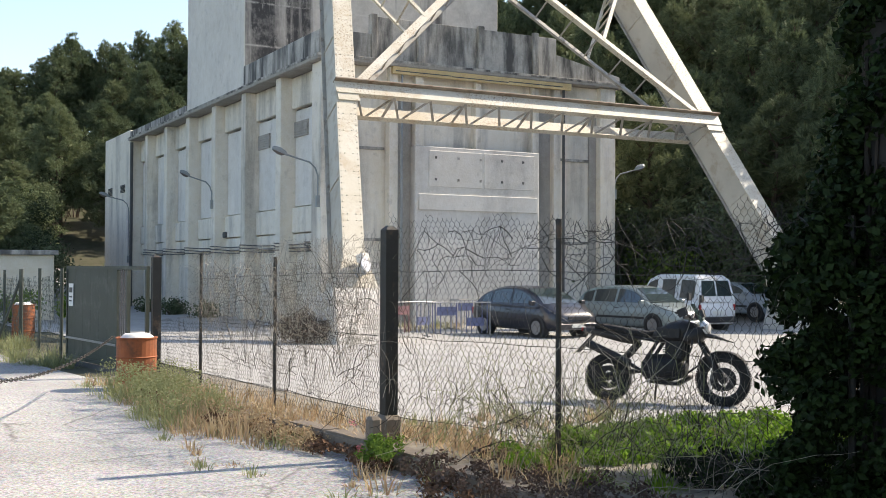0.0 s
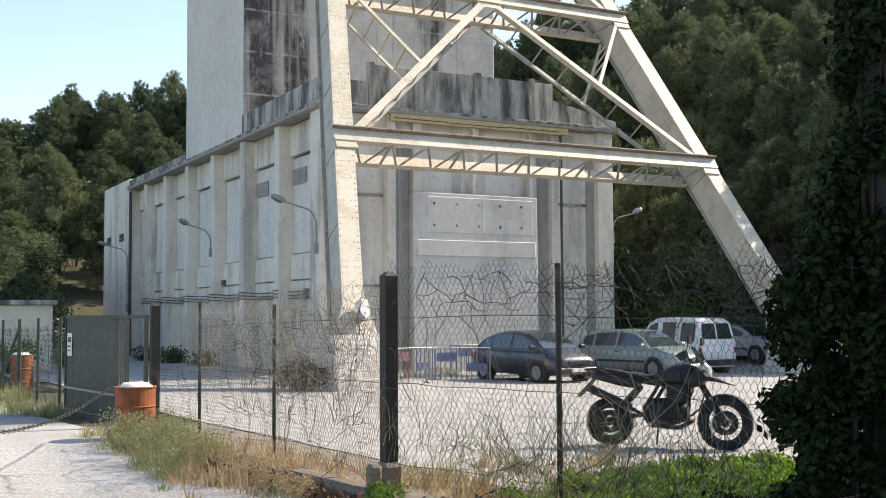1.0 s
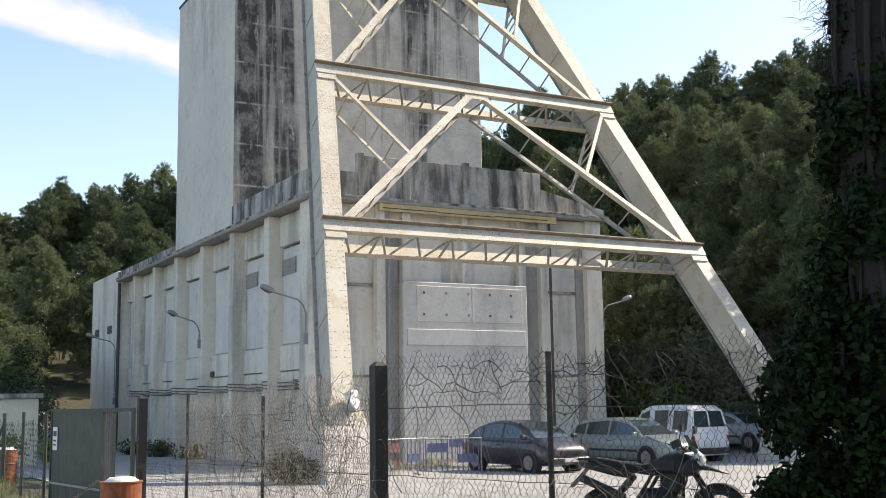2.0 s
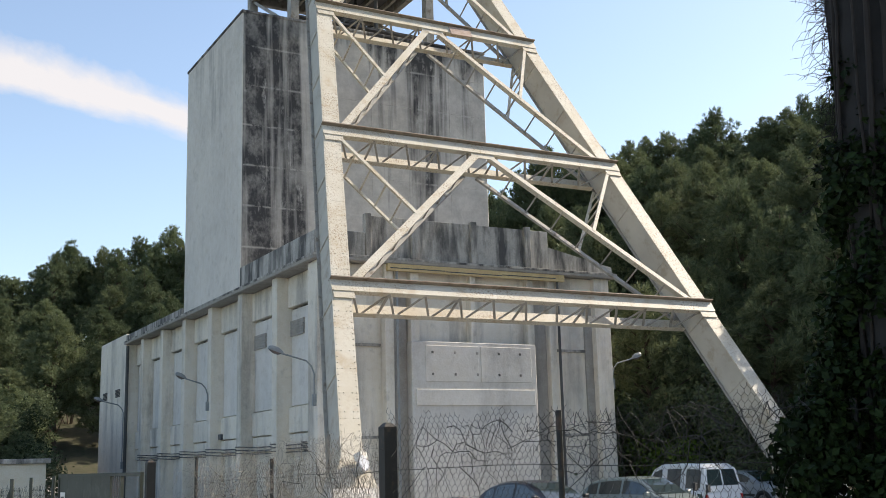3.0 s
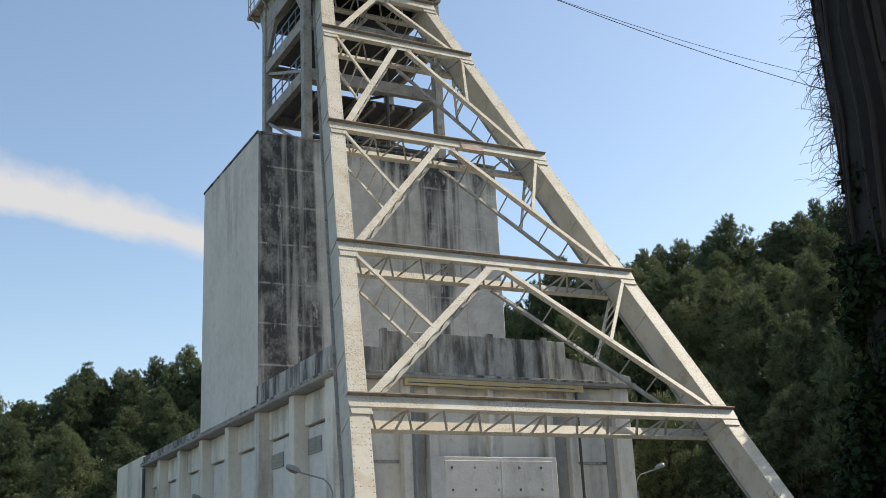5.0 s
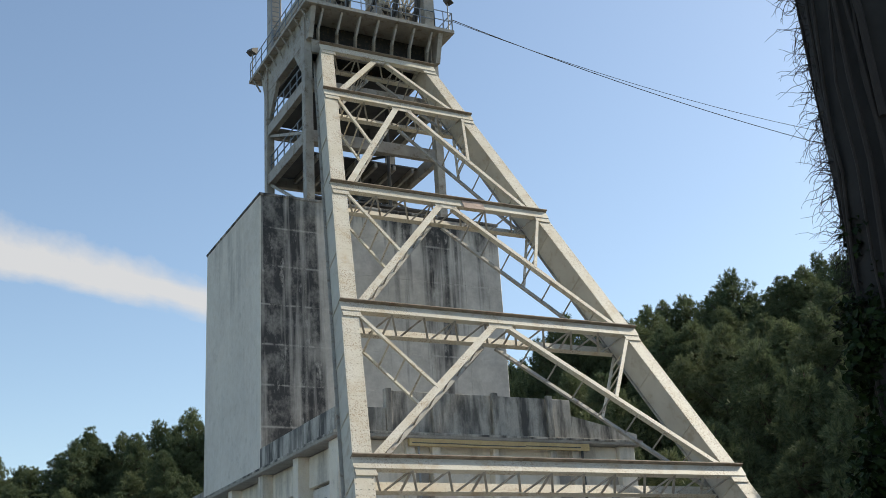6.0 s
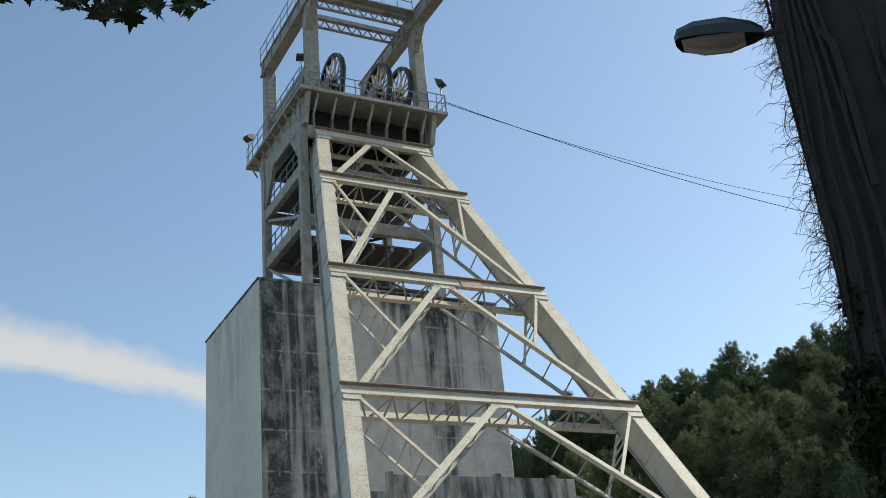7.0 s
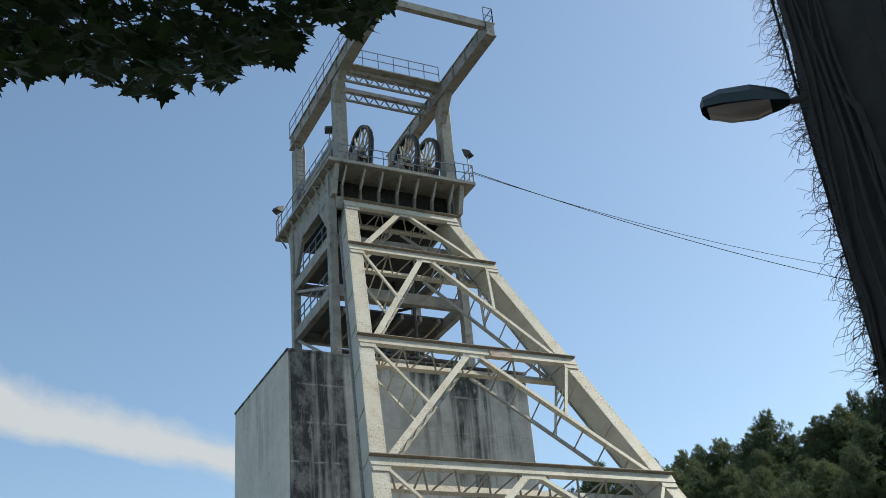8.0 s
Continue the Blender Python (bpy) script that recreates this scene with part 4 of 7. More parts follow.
# ---- lamps on the shed, wires, floodlights ----
def street_lamp_head(bm_body, bm_glass, a, b, w=0.17):
    """A cobra head from the arm end a to the tip b."""
    a, b = Vector(a), Vector(b)
    d = b - a
    sd = d.cross(Vector((0, 0, 1))).normalized()
    prof = ((0.0, 0.25, 0.05), (0.12, 0.55, 0.10), (0.4, 1.0, 0.14), (0.75, 1.0, 0.13), (0.95, 0.7, 0.09), (1.0, 0.3, 0.04))
    rings = []
    for f, ww, hh in prof:
        c = a + d * f
        k = w * ww
        rings.append([bm_body.verts.new(c + sd * (k * x) + Vector((0, 0, hh * z))) for x, z in ((-1, -0.35), (-0.95, 0.35), (-0.55, 1.0), (0.55, 1.0), (0.95, 0.35), (1, -0.35))])
    for A, B in zip(rings, rings[1:]):
        for i in range(5):
            bm_body.faces.new((A[i], A[i + 1], B[i + 1], B[i]))
    bm_body.faces.new(rings[0])
    bm_body.faces.new(rings[-1][::-1])
    # bowl under the head
    ringg = []
    for f, ww, drop in ((0.22, 0.75, 0.03), (0.4, 0.8, 0.085), (0.7, 0.8, 0.085), (0.92, 0.6, 0.03)):
        c = a + d * f
        ringg.append([bm_glass.verts.new(c + sd * (w * ww * x) - Vector((0, 0, 0.04 + drop * z))) for x, z in ((-1, 0), (-0.6, 0.8), (0, 1), (0.6, 0.8), (1, 0))])
    for A, B in zip(ringg, ringg[1:]):
        for i in range(4):
            bm_glass.faces.new((A[i], B[i], B[i + 1], A[i + 1]))


M_LAMP = simple("grey_lamp_housing", (0.30, 0.32, 0.32), 0.45, 0.1, 0.2, 6, 0)
M_LAMP_DARK = simple("dark_green_lamp_housing", (0.03, 0.042, 0.04), 0.4, 0.1, 0.2, 6, 0)
M_BOWL = simple("milky_lamp_bowl", (0.15, 0.125, 0.115), 0.3, 0, 0.2, 9, 0)


def wall_lamp(foot, bend, tip):
    s = thing("wall_lamp", "grey street lamp on a curved arm on the shed wall", "street lamp", "lamps on the shed")
    foot, bend, tip = Vector(foot), Vector(bend), Vector(tip)
    d = (tip - bend)
    bm = bmesh.new()
    tube(bm, [foot, bend + Vector((0, 0, -0.3)), bend + d * 0.06 + Vector((0, 0, -0.08)), bend + d * 0.18 + Vector((0, 0, 0.05)), bend + d * 0.72 + Vector((0, 0, -0.02))], 0.03, 6)
    part("arm", bm, M_LAMP, s)
    body, bowl = bmesh.new(), bmesh.new()
    street_lamp_head(body, bowl, bend + d * 0.68, tip, 0.10)
    part("head", body, M_LAMP, s)
    part("bowl", bowl, M_BOWL, s)
    part("bracket", boxes((foot.x - 0.06, foot.x + 0.06, foot.y - 0.06, foot.y + 0.06, foot.z - 0.15, foot.z + 0.25)), M_LAMP, s)


wall_lamp((14.44, 35.75, 3.9), (14.44, 35.75, 5.15), (12.75, 35.7, 5.7))
wall_lamp((14.44, 48.45, 4.4), (14.44, 48.45, 5.3), (12.95, 48.3, 5.85))
wall_lamp((14.28, 64.35, 2.0), (14.28, 64.35, 5.3), (12.6, 64.2, 5.8))
wall_lamp((27.36, 35.75, 4.6), (27.36, 35.75, 5.35), (28.75, 35.6, 5.85))


def floodlight(x, y, z0, z1, turn):
    s = thing("floodlight", "small grey floodlight on a post at the deck corner", "floodlight", "deck floodlights", at=pose(x, y, z0, 0, 0, turn))
    h = z1 - z0
    bm = bmesh.new()
    tube(bm, [(0, 0, 0), (0, 0, h)], 0.035, 6)
    part("post", bm, M_GALV, s)
    bm = bmesh.new()
    hexa(bm, [(-0.2, -0.3, h - 0.1), (0.2, -0.3, h - 0.1), (0.26, 0.1, h - 0.18), (-0.26, 0.1, h - 0.18), (-0.2, -0.2, h + 0.1), (0.2, -0.2, h + 0.1), (0.26, 0.2, h + 0.28), (-0.26, 0.2, h + 0.28)])
    part("housing", bm, M_STEEL_DARK, s)


floodlight(24.5, 43.4, 31.9, 33.75, 40)
floodlight(16.58, 51.8, 31.9, 33.6, -60)
floodlight(17.0, 44.3, 31.9, 34.3, -20)


def wires():
    for k, (a, b, sag) in enumerate((((24.6, 43.3, 32.6), (52.0, 42.6, 29.1), 0.5), ((24.6, 43.6, 32.75), (52.0, 42.9, 30.3), 0.65))):
        bm = bmesh.new()
        a, b = Vector(a), Vector(b)
        tube(bm, [a.lerp(b, i / 24) - Vector((0, 0, sag * 4 * (i / 24) * (1 - i / 24))) for i in range(25)], 0.022 if k == 0 else 0.016, 5)
        tagged(finish("overhead_wire", bm, M_STEEL_DARK), "thin dark overhead wire strung from the deck", "wire", "overhead wires")
    s = thing("utility_pole", "tall slim wooden utility pole holding the wires", "pole")
    bm = bmesh.new()
    z = ground_z(52.0, 42.75)
    tube(bm, [(52.0, 42.75, z - 0.5), (52.0, 42.75, 31.4)], 0.22, 10, 0.13)
    part("shaft", bm, M_BARK, s)
    part("crossarm", boxes((51.9, 52.1, 42.2, 43.3, 29.0, 29.15), (51.9, 52.1, 42.2, 43.3, 30.2, 30.35)), M_BARK, s)


wires()


# ---- cloud bank, far off ----
def cloud_mat(nt, p):
    tc = nt.nodes.new("ShaderNodeTexCoord")
    sep = nt.nodes.new("ShaderNodeSeparateXYZ")
    nt.links.new(tc.outputs["UV"], sep.inputs[0])
    wob = N(nt, "ShaderNodeTexNoise", Scale=5.0, Detail=8.0, Roughness=0.6)
    mp = nt.nodes.new("ShaderNodeMapping")
    mp.inputs["Scale"].default_value = (2.2, 0.5, 1)
    nt.links.new(tc.outputs["UV"], mp.inputs[0])
    nt.links.new(mp.outputs[0], wob.inputs["Vector"])

    def m(op, a, b):
        n = nt.nodes.new("ShaderNodeMath")
        n.operation = op
        for i, v in enumerate((a, b)):
            if hasattr(v, "is_output"):
                nt.links.new(v, n.inputs[i])
            else:
                n.inputs[i].default_value = v
        return n.outputs[0]
    v = m("ABSOLUTE", m("SUBTRACT", m("ADD", sep.outputs[1], m("MULTIPLY", m("SUBTRACT", wob.outputs[0], 0.5), 0.38)), 0.5), 0.0)
    a = ramp(nt, v, [(0.10, grey(0.92)), (0.30, grey(0))])
    ends = ramp(nt, sep.outputs[0], [(0.0, grey(0)), (0.15, grey(1)), (0.8, grey(1)), (1.0, grey(0))])
    a = m("MULTIPLY", a, ends)
    em = nt.nodes.new("ShaderNodeEmission")
    em.inputs[0].default_value = (0.91, 0.925, 1.0, 1)
    em.inputs[1].default_value = 0.6
    tr = nt.nodes.new("ShaderNodeBsdfTransparent")
    mx = nt.nodes.new("ShaderNodeMixShader")
    nt.links.new(a, mx.inputs[0])
    nt.links.new(tr.outputs[0], mx.inputs[1])
    nt.links.new(em.outputs[0], mx.inputs[2])
    nt.links.new(mx.outputs[0], nt.nodes["Material Output"].inputs[0])


M_CLOUD = mat("cloud", cloud_mat)


def cloud(corners, name_label):
    bm = bmesh.new()
    uv = bm.loops.layers.uv.new("UVMap")
    vs = []
    for az, el in corners:
        a, e = radians(az), radians(el)
        vs.append(bm.verts.new((3000 * math.sin(a), 3000 * math.cos(a), 1.65 + 3000 * math.tan(e))))
    f = bm.faces.new(vs)
    for lp, c in zip(f.loops, ((0, 0), (1, 0), (1, 1), (0, 1))):
        lp[uv].uv = c
    ob = tagged(finish("backdrop", bm, M_CLOUD), name_label, "cloud", kind="structure")
    ob.visible_shadow = False


cloud(((-12, 19.5), (24, 14.0), (24, 17.5), (-12, 26.0)), "long white cloud bank in a blue sky")


# ---- the fence along the yard ----
def netting(bm, p0, p1, z0, z1, rnd, cell=0.062, torn=0.25, r=0.0017):
    """Hexagonal wire netting between two plan points, sagging and torn along its top."""
    p0, p1 = Vector((*p0, 0)), Vector((*p1, 0))
    L = (p1 - p0).length
    d = (p1 - p0) / L
    nrm = Vector((-d.y, d.x, 0))
    n = int(L / (cell / 2))
    seed = rnd.uniform(0, 50)

    def place(u, z):
        q = Vector((u * 1.1 + seed, z * 1.3, 0.3))
        off = noise.noise(q) * 0.09 + noise.noise(q * 3.1) * 0.03
        dz = noise.noise(q * 0.8 + Vector((7, 0, 0))) * 0.05
        w = p0 + d * (u + noise.noise(q * 2.0 + Vector((0, 9, 0))) * 0.03) + nrm * off
        return Vector((w.x, w.y, ground_z(w.x, w.y) + z + dz))
    for j in range(n):
        u0 = j * cell / 2 + cell / 4
        top = z1 + torn * (noise.noise((u0 * 1.7 + seed, 3, 0)) + 0.5 * noise.noise((u0 * 6 + seed, 5, 0)))
        z, k, pts = z0, 0, []
        while z < top:
            side = ((k // 2) + j) % 2
            pts.append(place(u0 + (cell / 4 if side else -cell / 4) * 0.96, z))
            z += cell * (0.36 if k % 2 == 0 else 0.46)
            k += 1
        if len(pts) > 2:
            tube(bm, pts, r, 3, cap=False)


def fence():
    rnd = random.Random(3)
    s = thing("wire_fence", "rusty hexagonal wire netting fence on dark posts, overgrown", "fence")
    posts = [((4.58, 9.5), 2.03, 0.13, 1), ((5.16, 7.49), 2.06, 0.05, 0), ((4.62, 12.8), 1.85, 0.045, 0), ((4.62, 16.0), 2.0, 0.045, 0), ((4.6, 18.6), 2.02, 0.14, 1), ((5.75, 5.0), 2.0, 0.05, 0)]
    for (x, y), h, w, sq in posts:
        bm = bmesh.new()
        z = ground_z(x, y)
        if sq:
            box(bm, x - w / 2, x + w / 2, y - w / 2, y + w / 2, z - 0.3, z + h)
            hexa(bm, [(x - w / 2, y - w / 2, z + h), (x + w / 2, y - w / 2, z + h), (x + w / 2, y + w / 2, z + h), (x - w / 2, y + w / 2, z + h),
                      (x - w / 5, y - w / 5, z + h + 0.04), (x + w / 5, y - w / 5, z + h + 0.04), (x + w / 5, y + w / 5, z + h + 0.04), (x - w / 5, y + w / 5, z + h + 0.04)])
        else:
            tube(bm, [(x, y, z - 0.3), (x, y, z + h)], w / 2, 8)
        part("post", bm, M_POST, s, "dark weathered square post" if sq else "")
    bays = [((5.75, 5.0), (5.16, 7.49), 2.1, 0.3), ((5.16, 7.49), (4.58, 9.5), 2.08, 0.22), ((4.58, 9.5), (4.62, 12.8), 1.72, 0.28), ((4.62, 12.8), (4.62, 16.0), 1.75, 0.3), ((4.62, 16.0), (4.6, 18.6), 1.0, 0.1)]
    for a, b, h, t in bays:
        bm = bmesh.new()
        netting(bm, a, b, 0.05, h, rnd, torn=t)
        part("netting", bm, M_WIRE, s, kind="stuff")
    # straining wires
    for z in (0.25, 1.0, 1.62):
        for a, b, h, t in bays[:4]:
            bm = bmesh.new()
            pts = [Vector((*a, 0)).lerp(Vector((*b, 0)), i / 6) for i in range(7)]
            tube(bm, [Vector((p.x, p.y, ground_z(p.x, p.y) + z + 0.03 * noise.noise((p.y * 2, z, 0)))) for p in pts], 0.003, 4)
            part("straining_wire", bm, M_WIRE, s)
    # short concrete stub beside the thick post
    part("stub_post", boxes((4.27, 4.40, 9.25, 9.38, -0.3, 0.26), bevel=0.03), M_CURB, s, "short mossy concrete stub")
    part("post_foot", boxes((4.47, 4.69, 9.39, 9.61, -0.2, 0.24), bevel=0.04), M_CURB, s, "mossy concrete post foot")
    return s


fence()


def far_fence():
    rnd = random.Random(8)
    s = thing("far_wire_fence", "green wire fence on thin posts beyond the gate", "fence")
    ys = (23.3, 26.2, 29.2, 32.5, 36.0, 40.0)
    for y in ys:
        bm = bmesh.new()
        z = ground_z(3.8, y)
        tube(bm, [(3.85, y, z - 0.2), (3.85, y, z + 1.9)], 0.05 if y == 29.2 else 0.035, 6)
        part("post", bm, M_GATE, s)
    bm = bmesh.new()
    z = ground_z(3.8, 29.2)
    tube(bm, [(3.85, 29.2, z + 1.7), (3.3, 29.4, z)], 0.035, 6)
    part("brace", bm, M_GATE, s)
    for a, b in zip(ys[:4], ys[1:5]):
        bm = bmesh.new()
        netting(bm, (3.85, a), (3.85, b), 0.05, 1.75, rnd, cell=0.13, torn=0.02, r=0.003)
        part("netting", bm, M_GATE, s, kind="stuff")


far_fence()


def curb():
    s = thing("low_curb", "crumbling mossy concrete curb under the fence", "curb", kind="structure")
    y = -5.6
    rnd = random.Random(2)
    while y < 15.5:
        L = 1.0
        bm = bmesh.new()
        x0, x1 = curb_x(y), curb_x(y + L)
        zz = base_z(x0 + 0.2, y)
        h = 0.01 + rnd.uniform(-0.035, 0.02)
        hexa(bm, [(x0, y + 0.01, zz - 0.4), (x0 + 0.24, y + 0.01, zz - 0.4), (x1 + 0.24, y + L - 0.01, zz - 0.4), (x1, y + L - 0.01, zz - 0.4),
                  (x0, y + 0.01, zz + h), (x0 + 0.24, y + 0.01, zz + h), (x1 + 0.24, y + L - 0.01, zz + h - 0.015), (x1, y + L - 0.01, zz + h - 0.015)])
        bmesh.ops.bevel(bm, geom=bm.edges[:], offset=0.025, segments=2, affect="EDGES")
        part("curb_stone", bm, M_CURB, s)
        y += L


curb()


def gate():
    a, b = Vector((3.95, 23.2, 0)), Vector((4.5, 18.75, 0))
    d = (b - a).normalized()
    turn = math.degrees(math.atan2(d.y, d.x))
    L = (b - a).length
    s = thing("sliding_gate", "olive green sheet metal gate standing beside its post", "gate", at=pose(a.x, a.y, ground_z(4.2, 21) + 0.06, 0, 0, turn))
    h = 1.85
    w = L * 0.66
    for k in range(6):
        part("panel", boxes((0.06 + k * (w - 0.1) / 6, 0.055 + (k + 1) * (w - 0.1) / 6, -0.012, 0.012, 0.06, h - 0.05), bevel=0.003), M_GATE, s)
    bm = boxes((0, 0.06, -0.03, 0.03, 0, h), (w, w + 0.06, -0.03, 0.03, 0, h), (0.06, w, -0.03, 0.03, h - 0.06, h), (0.06, w, -0.035, 0.035, 0, 0.07), (0.06, w, -0.022, 0.022, 0.42, 0.47))
    part("frame", bm, M_GATE, s)
    bm = boxes((w + 0.06, L, -0.03, 0.03, h - 0.06, h), (w + 0.06, L, -0.03, 0.03, 0, 0.07), (w + 0.55, w + 0.6, -0.03, 0.03, 0.07, h - 0.06), (L - 0.06, L, -0.03, 0.03, 0.07, h - 0.06))
    part("end_frame", bm, M_GATE, s)
    for k in range(4):
        part("slat", boxes((w + 0.13 + k * 0.1, w + 0.16 + k * 0.1, -0.01, 0.01, 0.07, h - 0.06)), M_STEEL_DARK, s)
    part("bottom_rail", boxes((0.02, w + 0.04, -0.05, -0.036, 0.40, 0.44)), M_GALV, s, "pale worn steel rail")
    part("guide_rail", boxes((-0.3, L + 0.3, -0.08, 0.08, -0.12, -0.02)), M_STEEL_DARK, s)
    ob = part("notice", boxes((0.18, 0.46, -0.034, -0.026, 1.05, 1.5)), simple("white_notice", (0.75, 0.75, 0.72), 0.6, 0, 0.1, 8, 0), s, "small white notice plate")
    bm = boxes((0.22, 0.42, -0.038, -0.035, 1.32, 1.42), (0.22, 0.40, -0.038, -0.035, 1.22, 1.25), (0.22, 0.38, -0.038, -0.035, 1.14, 1.17))
    part("print", bm, M_STEEL_DARK, ob, "dark printed bars")


gate()


def drum(x, y, top, seed):
    z = ground_z(x, y) - 0.08
    h = top - z
    s = thing("oil_drum", "rusty orange oil drum filled with pale rubble", "oil drum", "oil drums", at=pose(x, y, z, 0, 0, seed * 40))
    R = 0.29
    bm = bmesh.new()
    lathe(bm, [(R, 0), (R, h * 0.32), (R + 0.015, h * 0.335), (R, h * 0.35), (R, h * 0.64), (R + 0.015, h * 0.655), (R, h * 0.67), (R, h - 0.03), (R + 0.015, h - 0.02), (R + 0.015, h), (R - 0.015, h), (R - 0.02, h - 0.05)], 28)
    part("barrel", bm, M_RUST, s, smooth=False)
    bm = bmesh.new()
    lathe(bm, [(R - 0.02, h - 0.06), (R - 0.05, h + 0.0), (0.18, h + 0.045), (0.08, h + 0.06)], 18)
    for v in bm.verts:
        v.co += Vector((noise.noise(v.co * 9), noise.noise(v.co * 9 + Vector((5, 0, 0))), noise.noise(v.co * 9 + Vector((0, 5, 0))))) * 0.02
    part("rubble_fill", bm, M_PANEL, s, "pale hardened cement fill", smooth=True)


drum(3.80, 16.5, 0.60, 1)
drum(4.15, 31.0, 0.62, 2)


def chain():
    s = thing("chain", "rusty link chain hanging from the oil drum", "chain")
    a, b = Vector((3.42, 16.35, 0.62)), Vector((0.78, 10.7, 0.62))
    n = 78
    for i in range(n):
        f = i / (n - 1)
        p = a.lerp(b, f) - Vector((0, 0, 0.85 * f * (1 - f)))
        q = a.lerp(b, f + 0.01) - Vector((0, 0, 0.85 * (f + 0.01) * (1 - f - 0.01)))
        d = (q - p).normalized()
        u = Vector((0, 0, 1)) if i % 2 else d.cross(Vector((0, 0, 1))).normalized()
        bm = bmesh.new()
        pts = [p + d * (0.05 * math.cos(k * math.pi / 4)) + u * (0.02 * math.sin(k * math.pi / 4)) for k in range(9)]
        tube(bm, pts, 0.006, 5)
        part("link", bm, M_WIRE, s)
    bm = bmesh.new()
    tube(bm, [(0.76, 10.66, -0.2), (0.76, 10.66, 0.68)], 0.04, 8)
    part("anchor_post", bm, M_POST, s, "short dark iron anchor post")


chain()


# ---- weeds and dry vines ----
def blades(name, spots, material, rnd, label, cat="grass"):
    """Clumps of thin bent blades. spots: x, y, radius, height, count."""
    verts, faces = [], []
    for x, y, rad, h, n in spots:
        for _ in range(n):
            a, rr = rnd.uniform(0, 6.283), rad * rnd.random() ** 0.6
            bx, by = x + math.cos(a) * rr, y + math.sin(a) * rr
            z = ground_z(bx, by) - 0.03
            hh = h * rnd.uniform(0.4, 1.15) * (1.1 - 0.5 * rr / rad)
            lean = Vector((math.cos(a) * rr * 0.6 + rnd.gauss(0, 0.18) * h, math.sin(a) * rr * 0.6 + rnd.gauss(0, 0.18) * h, 0))
            w = Vector((math.cos(a + 1.3), math.sin(a + 1.3), 0)) * rnd.uniform(0.003, 0.008)
            b0 = Vector((bx, by, z))
            m = b0 + lean * 0.4 + Vector((0, 0, hh * 0.6))
            t = b0 + lean + Vector((0, 0, hh))
            k = len(verts)
            verts += [b0 - w, b0 + w, m + w, m - w, t]
            faces += [(k, k + 1, k + 2, k + 3), (k + 3, k + 2, k + 4)]
    me = bpy.data.meshes.new(name)
    me.from_pydata([tuple(v) for v in verts], [], faces)
    me.materials.append(material)
    return tagged(new(name, me), label, cat, kind="stuff")


